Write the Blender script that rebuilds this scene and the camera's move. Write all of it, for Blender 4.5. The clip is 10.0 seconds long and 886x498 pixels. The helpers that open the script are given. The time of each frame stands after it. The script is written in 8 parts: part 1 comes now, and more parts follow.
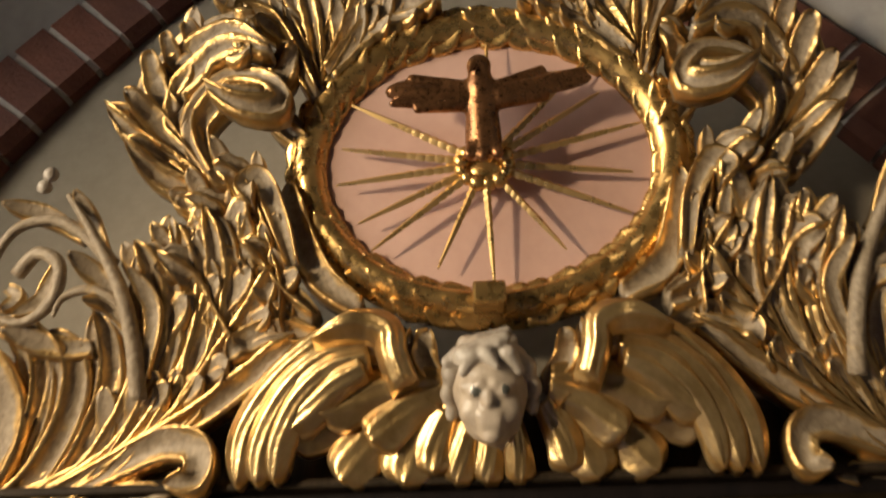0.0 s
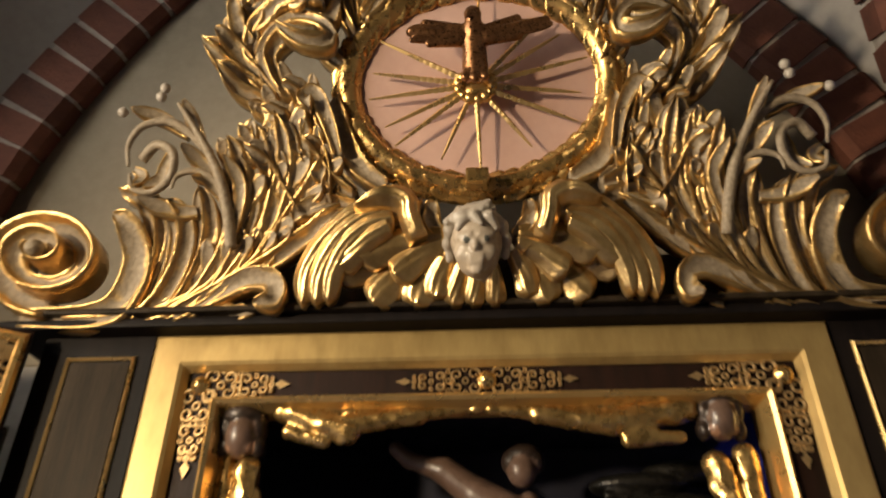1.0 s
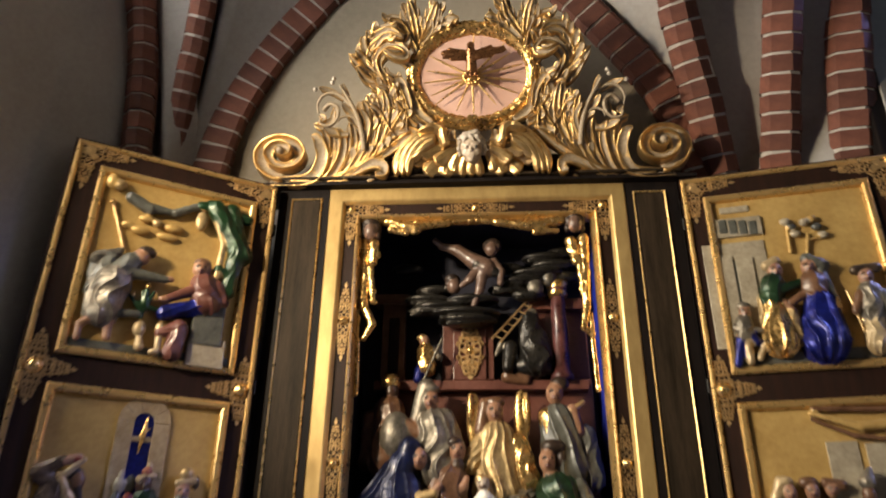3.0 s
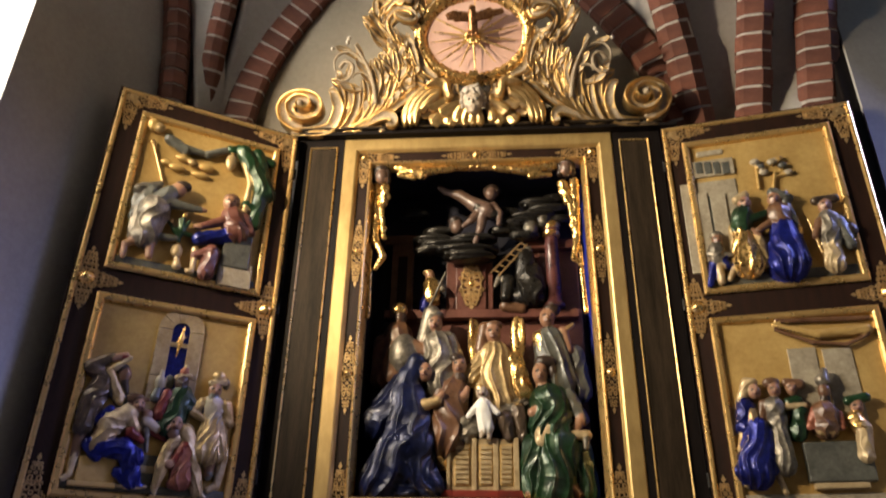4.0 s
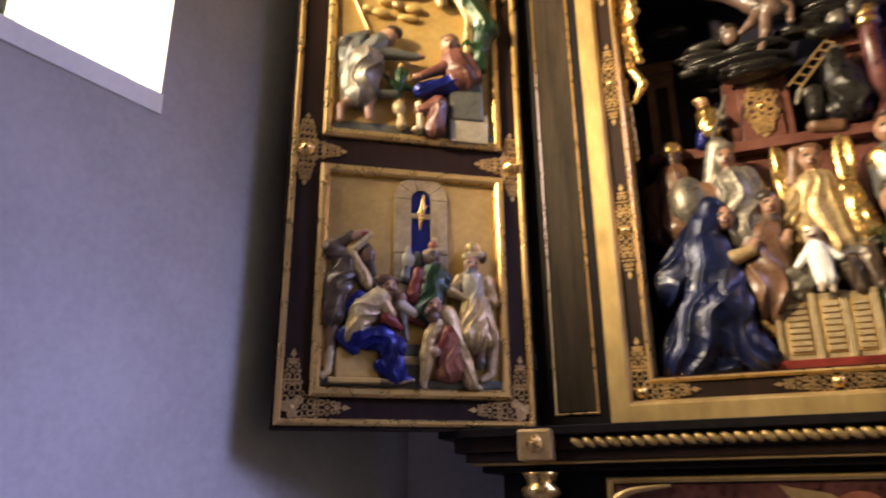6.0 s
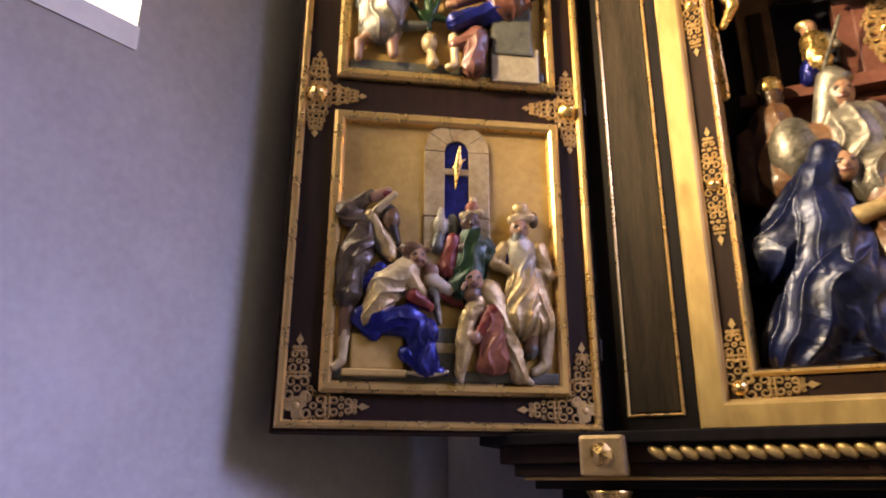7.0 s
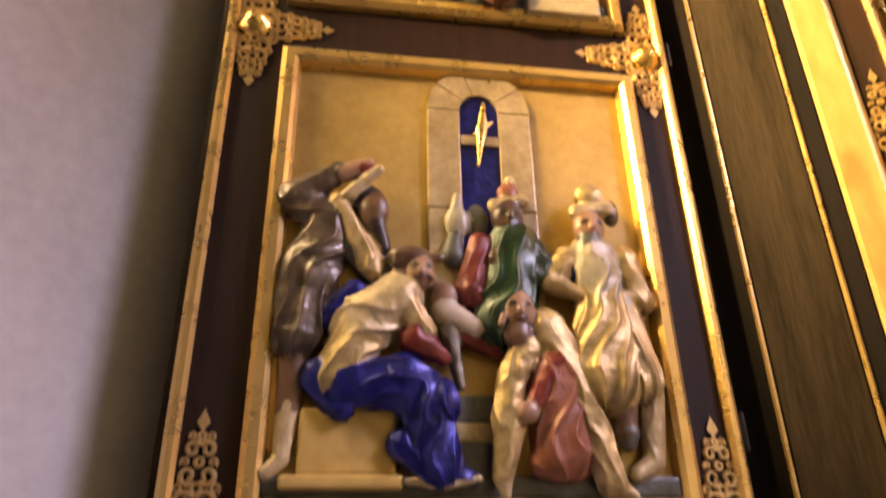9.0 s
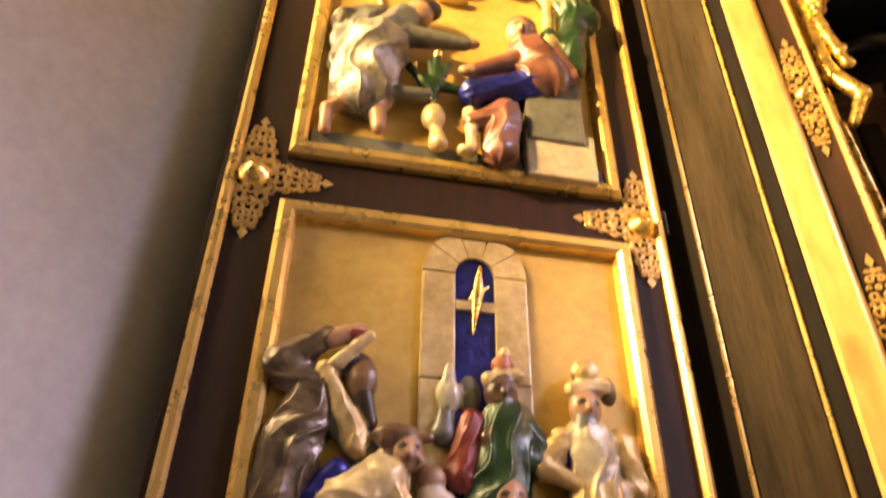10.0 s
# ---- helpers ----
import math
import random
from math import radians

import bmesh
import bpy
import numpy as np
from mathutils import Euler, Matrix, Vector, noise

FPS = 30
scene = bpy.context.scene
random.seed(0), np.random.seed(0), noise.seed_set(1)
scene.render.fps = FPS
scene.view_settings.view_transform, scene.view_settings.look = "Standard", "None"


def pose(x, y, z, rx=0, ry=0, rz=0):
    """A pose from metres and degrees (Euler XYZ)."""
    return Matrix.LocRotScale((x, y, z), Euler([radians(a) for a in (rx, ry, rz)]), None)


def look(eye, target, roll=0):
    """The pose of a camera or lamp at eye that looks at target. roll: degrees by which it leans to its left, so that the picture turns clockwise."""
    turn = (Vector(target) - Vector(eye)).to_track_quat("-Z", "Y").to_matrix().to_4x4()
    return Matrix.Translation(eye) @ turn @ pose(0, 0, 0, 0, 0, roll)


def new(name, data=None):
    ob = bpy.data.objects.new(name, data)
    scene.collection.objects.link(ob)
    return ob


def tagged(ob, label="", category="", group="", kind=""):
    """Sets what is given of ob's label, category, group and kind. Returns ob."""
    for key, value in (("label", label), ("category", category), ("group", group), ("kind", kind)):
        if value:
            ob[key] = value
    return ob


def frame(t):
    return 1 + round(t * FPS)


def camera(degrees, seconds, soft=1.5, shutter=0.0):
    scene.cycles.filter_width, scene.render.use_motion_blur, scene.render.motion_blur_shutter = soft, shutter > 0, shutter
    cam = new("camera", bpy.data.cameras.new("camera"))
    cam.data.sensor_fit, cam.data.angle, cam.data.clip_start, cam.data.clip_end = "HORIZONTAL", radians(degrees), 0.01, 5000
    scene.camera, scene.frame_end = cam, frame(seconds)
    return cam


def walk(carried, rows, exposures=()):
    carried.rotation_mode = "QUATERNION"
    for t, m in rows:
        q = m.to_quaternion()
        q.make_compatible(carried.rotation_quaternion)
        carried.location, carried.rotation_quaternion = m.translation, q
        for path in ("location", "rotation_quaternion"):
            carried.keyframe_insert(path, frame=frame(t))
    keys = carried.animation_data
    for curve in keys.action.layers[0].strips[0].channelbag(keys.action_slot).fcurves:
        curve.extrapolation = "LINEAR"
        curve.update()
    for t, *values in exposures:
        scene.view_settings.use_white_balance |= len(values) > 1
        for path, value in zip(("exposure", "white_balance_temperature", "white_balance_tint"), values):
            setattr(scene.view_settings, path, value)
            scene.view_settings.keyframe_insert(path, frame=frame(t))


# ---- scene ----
# The camera and its walk
cam = camera(63.9, 10.0, soft=1.9, shutter=0.5)
PATH = [
    (0, (-0.017, -0.9, 3.089), (-0.116, 0.7, 4.285), -0.5),
    (0.5, (-0.025, -1.002, 2.972), (-0.1, 0.669, 4.069), -0.8),
    (1, (-0.014, -1.15, 2.797), (-0.103, 0.538, 3.866), -0.0),
    (1.5, (-0.014, -1.338, 2.606), (-0.113, 0.37, 3.642), -0.1),
    (2, (0.012, -1.611, 2.415), (-0.118, 0.143, 3.367), 0.6),
    (2.5, (0.031, -1.982, 2.226), (-0.102, -0.19, 3.104), 0.7),
    (2.7, (0.042, -2.259, 2.117), (-0.086, -0.447, 2.954), 0.7),
    (3.8, (0.068, -2.623, 1.51), (-0.069, -0.851, 2.427), 0.6),
    (4, (0.081, -2.618, 1.513), (-0.07, -0.828, 2.394), 1.1),
    (4.5, (0.002, -2.591, 1.51), (-0.138, -0.761, 2.305), 1.2),
    (5, (-0.161, -2.509, 1.497), (-0.396, -0.651, 2.2), -0.4),
    (5.5, (-0.267, -2.338, 1.485), (-0.709, -0.495, 2.124), -0.3),
    (6, (-0.352, -2.088, 1.505), (-0.975, -0.31, 2.176), -0.6),
    (6.2, (-0.364, -2.012, 1.517), (-1.065, -0.258, 2.176), 0.7),
    (7.3, (-0.492, -1.588, 1.595), (-1.285, 0.133, 2.237), 0.1),
    (7.5, (-0.534, -1.51, 1.609), (-1.329, 0.211, 2.246), 0.1),
    (8, (-0.615, -1.277, 1.635), (-1.41, 0.413, 2.35), -0.7),
    (8.5, (-0.676, -1.139, 1.651), (-1.501, 0.547, 2.341), -0.6),
    (9, (-0.77, -1.087, 1.695), (-1.477, 0.563, 2.577), -1.1),
    (9.5, (-0.801, -1.09, 1.754), (-1.425, 0.523, 2.76), -1.3),
    (10, (-0.782, -1.108, 1.794), (-1.383, 0.43, 2.923), 1.0),
]
walk(cam, [(t, look(eye, target, roll)) for t, eye, target, roll in PATH],
     exposures=[(0, -0.45, 6200, 10), (1.5, -0.35, 6100, 10), (2.5, 0.12, 5900, 10), (4.5, 0.5, 6200, 10), (6.0, 1.0, 6500, 10), (7.5, 1.5, 8300, 10), (8.5, 1.72, 12000, 10), (10.0, 1.97, 12300, 10)])

# World and lights
world = bpy.data.worlds.new("world")
scene.world = world
world.use_nodes = True
wn = world.node_tree
sky = wn.nodes.new("ShaderNodeTexSky")
sky.sky_type = "NISHITA"
sky.sun_disc = False
sky.sun_elevation = radians(30)
sky.sun_rotation = radians(200)
wn.links.new(sky.outputs[0], wn.nodes["Background"].inputs[0])
wn.nodes["Background"].inputs[1].default_value = 0.05


def lamp(name, kind, m, power, colour, size=0.1, size_y=None, spot=None):
    data = bpy.data.lights.new(name, kind)
    data.energy, data.color = power, colour
    if kind == "AREA":
        data.shape, data.size, data.size_y = "RECTANGLE", size, size_y or size
    else:
        data.shadow_soft_size = size
    if spot:
        data.spot_size, data.spot_blend = radians(spot), 0.9
    ob = new(name, data)
    ob.matrix_world = m
    return ob


# unseen warm spot added by left window; daylight in the openings of two windows
lamp("added_key_spot", "SPOT", look((-1.75, -1.75, 3.3), (0.24, 0.0, 2.9)), 270, (1.0, 0.77, 0.47), 0.07, spot=72)
blue = lamp("window_light_right", "AREA", look((1.98, -0.5, 3.5), (-1.85, -1.5, 0.3)), 17, (0.42, 0.45, 1.0), 0.75, 1.7)
blue.data.spread = radians(54)
lamp("window_light_left", "AREA", look((-2.32, -1.38, 3.58), (0.5, -0.7, 3.1)), 120, (1.0, 0.90, 0.74), 1.1, 1.9)


# Materials
def material(name):
    m = bpy.data.materials.new(name)
    m.use_nodes = True
    return m, m.node_tree.nodes, m.node_tree.links, m.node_tree.nodes["Principled BSDF"]


def noise_tex(n, l, scale, detail=5.0, rough=0.6, coord="Object", stretch=None):
    co = n.new("ShaderNodeTexCoord")
    tex = n.new("ShaderNodeTexNoise")
    tex.inputs["Scale"].default_value = scale
    tex.inputs["Detail"].default_value = detail
    tex.inputs["Roughness"].default_value = rough
    if stretch:
        mp = n.new("ShaderNodeMapping")
        mp.inputs["Scale"].default_value = stretch
        l.new(co.outputs[coord], mp.inputs["Vector"])
        l.new(mp.outputs[0], tex.inputs["Vector"])
    else:
        l.new(co.outputs[coord], tex.inputs["Vector"])
    return tex


def ramp(n, l, src, stops):
    r = n.new("ShaderNodeValToRGB")
    e = r.color_ramp.elements
    while len(e) < len(stops):
        e.new(0.5)
    for k, (p, c) in zip(e, stops):
        k.position, k.color = p, (*c, 1)
    l.new(src, r.inputs[0])
    return r


def surface(name, dark, light, metal=0.0, rough=(0.3, 0.5), scale=12.0, fine=90.0, bump=0.15, stretch=None, coat=0.0, lo=0.35, hi=0.65, spec=0.5):
    """Two-scale variation of colour, gloss and relief."""
    m, n, l, b = material(name)
    big = noise_tex(n, l, scale, stretch=stretch)
    small = noise_tex(n, l, fine, detail=3.0, stretch=stretch)
    mix = n.new("ShaderNodeMix")
    mix.data_type = "FLOAT"
    mix.inputs[0].default_value = 0.35
    l.new(big.outputs[0], mix.inputs[2])
    l.new(small.outputs[0], mix.inputs[3])
    r = ramp(n, l, mix.outputs[0], [(lo, dark), (hi, light)])
    l.new(r.outputs[0], b.inputs["Base Color"])
    mr = n.new("ShaderNodeMapRange")
    mr.inputs["From Min"].default_value, mr.inputs["From Max"].default_value = 0.3, 0.7
    mr.inputs["To Min"].default_value, mr.inputs["To Max"].default_value = rough
    l.new(small.outputs[0], mr.inputs["Value"])
    l.new(mr.outputs[0], b.inputs["Roughness"])
    b.inputs["Metallic"].default_value = metal
    b.inputs["Coat Weight"].default_value = coat
    b.inputs["Coat Roughness"].default_value = 0.15
    b.inputs["Specular IOR Level"].default_value = spec
    if bump:
        bp = n.new("ShaderNodeBump")
        bp.inputs["Strength"].default_value = bump
        bp.inputs["Distance"].default_value = 0.012 if bump > 0.5 else 0.004
        l.new(big.outputs[0] if bump > 0.5 else mix.outputs[0], bp.inputs["Height"])
        l.new(bp.outputs[0], b.inputs["Normal"])
    return m


GOLD = surface("gilding", (0.56, 0.34, 0.11), (0.82, 0.55, 0.21), metal=0.92, rough=(0.2, 0.38), scale=18, fine=70, bump=0.12)
GOLD_FLAT = surface("rubbed_gilding", (0.40, 0.265, 0.095), (0.62, 0.435, 0.17), metal=0.6, rough=(0.36, 0.5), scale=7, fine=40, bump=0.05, stretch=(1, 1, 0.35))
GOLD_BAR = surface("burnished_gilding", (0.62, 0.40, 0.14), (0.80, 0.54, 0.21), metal=0.75, rough=(0.24, 0.36), scale=6, fine=30, bump=0.03)
GOLD_RED = surface("copper_gilding", (0.10, 0.045, 0.02), (0.36, 0.17, 0.07), metal=0.8, rough=(0.22, 0.4), scale=25, fine=160, bump=0.3)
BRASS = surface("pierced_brass", (0.46, 0.30, 0.13), (0.74, 0.52, 0.25), metal=0.8, rough=(0.3, 0.5), scale=30, fine=200, bump=0.2)
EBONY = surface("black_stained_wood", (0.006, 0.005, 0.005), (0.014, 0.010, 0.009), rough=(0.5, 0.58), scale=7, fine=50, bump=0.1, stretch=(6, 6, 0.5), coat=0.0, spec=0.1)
OXBLOOD = surface("dark_red_stained_wood", (0.010, 0.005, 0.003), (0.026, 0.010, 0.006), rough=(0.45, 0.65), scale=8, fine=60, bump=0.2, stretch=(5, 5, 0.6), coat=0.0, spec=0.2)
PANEL_BROWN = surface("brown_stained_wood", (0.014, 0.010, 0.006), (0.046, 0.032, 0.020), rough=(0.5, 0.58), scale=6, fine=60, bump=0.08, stretch=(5, 5, 0.4), coat=0.0, spec=0.08)
PLASTER = surface("lime_plaster", (0.33, 0.31, 0.29), (0.43, 0.41, 0.385), rough=(0.8, 0.95), scale=2.2, fine=45, bump=0.18, spec=0.2)
LUNETTE = surface("ochre_washed_plaster", (0.24, 0.205, 0.155), (0.33, 0.285, 0.22), rough=(0.8, 0.95), scale=2.0, fine=40, bump=0.15, spec=0.2)
MORTAR = surface("pale_mortar", (0.36, 0.33, 0.30), (0.50, 0.46, 0.42), rough=(0.85, 0.95), scale=20, fine=120, bump=0.3, spec=0.2)
STONE = surface("stone_floor", (0.12, 0.11, 0.10), (0.2, 0.18, 0.16), rough=(0.5, 0.8), scale=4, fine=40, bump=0.2)
PINK = surface("pink_painted_ground", (0.52, 0.33, 0.27), (0.60, 0.39, 0.32), rough=(0.45, 0.6), scale=5, fine=60, bump=0.08)
BONE = surface("grey_white_painted_wood", (0.30, 0.25, 0.20), (0.52, 0.46, 0.38), rough=(0.35, 0.55), scale=16, fine=110, bump=0.3)
SKIN = surface("flesh_paint", (0.22, 0.11, 0.06), (0.36, 0.20, 0.12), rough=(0.35, 0.5), scale=25, fine=90, bump=0.1, coat=0.2)
PALE_SKIN = surface("pale_flesh_paint", (0.34, 0.27, 0.20), (0.5, 0.41, 0.31), rough=(0.35, 0.5), scale=20, fine=90, bump=0.1, coat=0.15)
# Darker copy of the flesh: the dim upper shrine is put into its colour.
SHADED_SKIN = surface("shaded_flesh_paint", (0.08, 0.047, 0.032), (0.165, 0.10, 0.072), rough=(0.3, 0.45), scale=25, fine=90, bump=0.1, coat=0.2)
DARK_SKIN = surface("dark_flesh_paint", (0.04, 0.02, 0.012), (0.09, 0.045, 0.028), rough=(0.3, 0.45), scale=25, fine=90, bump=0.1, coat=0.2)
NAVY = surface("dark_navy_lustre_glaze", (0.001, 0.002, 0.010), (0.004, 0.009, 0.055), metal=0.3, rough=(0.32, 0.48), scale=14, fine=80, bump=0.55, coat=0.1)
BLUE = surface("blue_lustre_glaze", (0.003, 0.004, 0.045), (0.010, 0.018, 0.24), metal=0.5, rough=(0.28, 0.48), scale=14, fine=80, bump=0.55, coat=0.15)
GREEN = surface("green_lustre_glaze", (0.004, 0.012, 0.005), (0.014, 0.05, 0.016), metal=0.3, rough=(0.28, 0.46), scale=14, fine=80, bump=0.55, coat=0.15)
RED = surface("red_lustre_glaze", (0.08, 0.008, 0.006), (0.25, 0.03, 0.018), metal=0.2, rough=(0.36, 0.55), scale=14, fine=80, bump=0.55, coat=0.05)
ROSE = surface("rose_red_paint", (0.18, 0.055, 0.03), (0.38, 0.13, 0.075), metal=0.15, rough=(0.36, 0.55), scale=14, fine=80, bump=0.55, coat=0.05)
ROBE = surface("pale_gold_robe", (0.24, 0.16, 0.065), (0.60, 0.44, 0.22), metal=0.6, rough=(0.34, 0.55), scale=14, fine=90, bump=0.55)
CREAM = surface("cream_paint", (0.31, 0.22, 0.11), (0.54, 0.42, 0.24), metal=0.25, rough=(0.3, 0.5), scale=14, fine=90, bump=0.55)
SILVER = surface("tarnished_silver", (0.07, 0.063, 0.05), (0.32, 0.28, 0.22), metal=0.65, rough=(0.34, 0.55), scale=16, fine=90, bump=0.55)
# Blackened silver, its colour darkened further for the shade high in the shrine.
GUNMETAL = surface("shaded_blackened_silver", (0.010, 0.009, 0.008), (0.05, 0.045, 0.038), metal=0.6, rough=(0.24, 0.42), scale=16, fine=90, bump=0.55)
VIOLET = surface("violet_brown_lustre", (0.03, 0.02, 0.013), (0.13, 0.088, 0.055), metal=0.45, rough=(0.32, 0.5), scale=14, fine=80, bump=0.55, coat=0.3)
HAIR = surface("dark_hair_paint", (0.012, 0.008, 0.006), (0.05, 0.03, 0.02), metal=0.2, rough=(0.3, 0.5), scale=30, fine=140, bump=0.4)
BROWN = surface("brown_paint", (0.07, 0.032, 0.015), (0.18, 0.09, 0.045), rough=(0.3, 0.5), scale=14, fine=80, bump=0.55, coat=0.15)
OCHRE = surface("ochre_gold_ground", (0.41, 0.255, 0.075), (0.61, 0.415, 0.145), metal=0.35, rough=(0.34, 0.52), scale=5, fine=50, bump=0.12, coat=0.1)
STONEPAINT = surface("grey_stone_paint", (0.24, 0.2, 0.14), (0.46, 0.4, 0.29), metal=0.15, rough=(0.32, 0.5), scale=14, fine=80, bump=0.55, coat=0.1)
SLATE = surface("slate_green_paint", (0.045, 0.045, 0.038), (0.12, 0.12, 0.1), rough=(0.3, 0.5), scale=14, fine=80, bump=0.55, coat=0.2)
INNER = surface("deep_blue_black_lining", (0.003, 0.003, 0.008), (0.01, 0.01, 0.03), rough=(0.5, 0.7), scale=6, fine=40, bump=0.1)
# Brighter copy for the right lining: light from the left is in its colour.
ULTRA_LIT = surface("lit_ultramarine_lining", (0.008, 0.016, 0.22), (0.018, 0.035, 0.42), rough=(0.4, 0.6), scale=6, fine=40, bump=0.1)
REDWOOD = surface("red_brown_paint", (0.075, 0.024, 0.016), (0.16, 0.06, 0.042), rough=(0.3, 0.5), scale=8, fine=60, bump=0.15, coat=0.15)
MARBLE = surface("red_marbled_paint", (0.03, 0.008, 0.008), (0.13, 0.045, 0.04), rough=(0.25, 0.45), scale=9, fine=45, bump=0.1, coat=0.2, lo=0.42, hi=0.62)
IRON = surface("dark_iron", (0.01, 0.01, 0.01), (0.03, 0.028, 0.026), metal=0.6, rough=(0.35, 0.55), scale=30, fine=120, bump=0.2)
WHITE = surface("white_window_paint", (0.68, 0.66, 0.6), (0.8, 0.78, 0.72), rough=(0.5, 0.7), scale=6, fine=60, bump=0.1)


def brick_material():
    m, n, l, b = material("red_brick")
    info = n.new("ShaderNodeObjectInfo")
    a = noise_tex(n, l, 14)
    c = noise_tex(n, l, 120, detail=3)
    r = ramp(n, l, a.outputs[0], [(0.3, (0.085, 0.028, 0.018)), (0.7, (0.17, 0.06, 0.036))])
    hsv = n.new("ShaderNodeHueSaturation")
    mr = n.new("ShaderNodeMapRange")
    mr.inputs["To Min"].default_value, mr.inputs["To Max"].default_value = 0.72, 1.25
    l.new(info.outputs["Random"], mr.inputs["Value"])
    l.new(mr.outputs[0], hsv.inputs["Value"])
    l.new(r.outputs[0], hsv.inputs["Color"])
    l.new(hsv.outputs[0], b.inputs["Base Color"])
    bp = n.new("ShaderNodeBump")
    bp.inputs["Strength"].default_value, bp.inputs["Distance"].default_value = 0.5, 0.004
    l.new(c.outputs[0], bp.inputs["Height"])
    l.new(bp.outputs[0], b.inputs["Normal"])
    b.inputs["Roughness"].default_value = 0.8
    return m


BRICK = brick_material()


def leaf_material(name, base, gild, amount):
    """Painted wood with gold laid on the raised ridges; u says how near a ridge is."""
    m, n, l, b = material(name)
    uv = n.new("ShaderNodeUVMap")
    sep = n.new("ShaderNodeSeparateXYZ")
    l.new(uv.outputs[0], sep.inputs[0])
    tex = noise_tex(n, l, 22)
    fine = noise_tex(n, l, 120, detail=3)
    add = n.new("ShaderNodeMath")
    add.operation = "MULTIPLY_ADD"
    add.inputs[1].default_value = 1.6
    l.new(tex.outputs[0], add.inputs[0])
    l.new(sep.outputs[0], add.inputs[2])
    fac = n.new("ShaderNodeMapRange")
    fac.inputs["From Min"].default_value, fac.inputs["From Max"].default_value = 1.95 - amount, 2.25 - amount
    l.new(add.outputs[0], fac.inputs["Value"])
    under = ramp(n, l, fine.outputs[0], [(0.3, base[0]), (0.7, base[1])])
    over = ramp(n, l, tex.outputs[0], [(0.3, gild[0]), (0.7, gild[1])])
    mix = n.new("ShaderNodeMix")
    mix.data_type = "RGBA"
    l.new(fac.outputs[0], mix.inputs["Factor"])
    l.new(under.outputs[0], mix.inputs[6])
    l.new(over.outputs[0], mix.inputs[7])
    l.new(mix.outputs[2], b.inputs["Base Color"])
    met = n.new("ShaderNodeMapRange")
    met.inputs["To Min"].default_value, met.inputs["To Max"].default_value = 0.04, 0.9
    l.new(fac.outputs[0], met.inputs["Value"])
    l.new(met.outputs[0], b.inputs["Metallic"])
    rg = n.new("ShaderNodeMapRange")
    rg.inputs["To Min"].default_value, rg.inputs["To Max"].default_value = 0.6, 0.32
    l.new(fac.outputs[0], rg.inputs["Value"])
    l.new(rg.outputs[0], b.inputs["Roughness"])
    bp = n.new("ShaderNodeBump")
    bp.inputs["Strength"].default_value, bp.inputs["Distance"].default_value = 0.3, 0.003
    bp.inputs["Distance"].default_value = 0.008
    l.new(add.outputs[0] if amount > 1 else fine.outputs[0], bp.inputs["Height"])
    l.new(bp.outputs[0], b.inputs["Normal"])
    return m


LEAF = leaf_material("part_gilded_leaf", ((0.20, 0.15, 0.095), (0.37, 0.29, 0.195)), ((0.44, 0.26, 0.09), (0.78, 0.53, 0.21)), 0.93)
FEATHER = leaf_material("gilded_feather", ((0.36, 0.22, 0.09), (0.55, 0.37, 0.16)), ((0.48, 0.30, 0.11), (0.84, 0.60, 0.27)), 1.4)


# Building helpers
def part(name, bm, mat, parent=None, label="", smooth=False):
    me = bpy.data.meshes.new(name)
    bm.to_mesh(me)
    bm.free()
    for k in (mat if isinstance(mat, (list, tuple)) else [mat]):
        me.materials.append(k)
    if smooth:
        me.polygons.foreach_set("use_smooth", [True] * len(me.polygons))
        me.update()
    ob = new(name, me)
    ob.parent = parent
    if label:
        tagged(ob, label)
    return ob


def shared(name, me, parent, m):
    ob = new(name, me)
    ob.parent = parent
    ob.matrix_local = m
    return ob


def thing(name, label, category, m=None, group="", kind=""):
    ob = new(name)
    if m:
        ob.matrix_world = m
    return tagged(ob, label, category, group, kind)


def box(x0, x1, y0, y1, z0, z1, bevel=0.0, bm=None):
    bm = bm or bmesh.new()
    r = bmesh.ops.create_cube(bm, size=1, matrix=Matrix.LocRotScale(((x0 + x1) / 2, (y0 + y1) / 2, (z0 + z1) / 2), None, (abs(x1 - x0), abs(y1 - y0), abs(z1 - z0))))
    if bevel:
        e = {e for v in r["verts"] for e in v.link_edges}
        bmesh.ops.bevel(bm, geom=list(e), offset=bevel, segments=2, affect="EDGES", profile=0.6)
    return bm


def lathe(profile, n=24, bm=None, m=Matrix()):
    """Profile of (radius, height) about the local z axis."""
    bm = bm or bmesh.new()
    rings = []
    for r, h in profile:
        rings.append([bm.verts.new(m @ Vector((max(r, 1e-4) * math.cos(2 * math.pi * k / n), max(r, 1e-4) * math.sin(2 * math.pi * k / n), h))) for k in range(n)])
    for a, c in zip(rings, rings[1:]):
        for k in range(n):
            bm.faces.new((a[k], a[(k + 1) % n], c[(k + 1) % n], c[k]))
    bm.faces.new(rings[0][::-1])
    bm.faces.new(rings[-1])
    return bm


def prism(points, y0, y1, bm=None):
    """A flat outline in x and z, given depth along y."""
    bm = bm or bmesh.new()
    a = [bm.verts.new((x, y0, z)) for x, z in points]
    c = [bm.verts.new((x, y1, z)) for x, z in points]
    bm.faces.new(a)
    bm.faces.new(c[::-1])
    for k in range(len(a)):
        j = (k + 1) % len(a)
        bm.faces.new((a[j], a[k], c[k], c[j]))
    bmesh.ops.recalc_face_normals(bm, faces=bm.faces)
    return bm


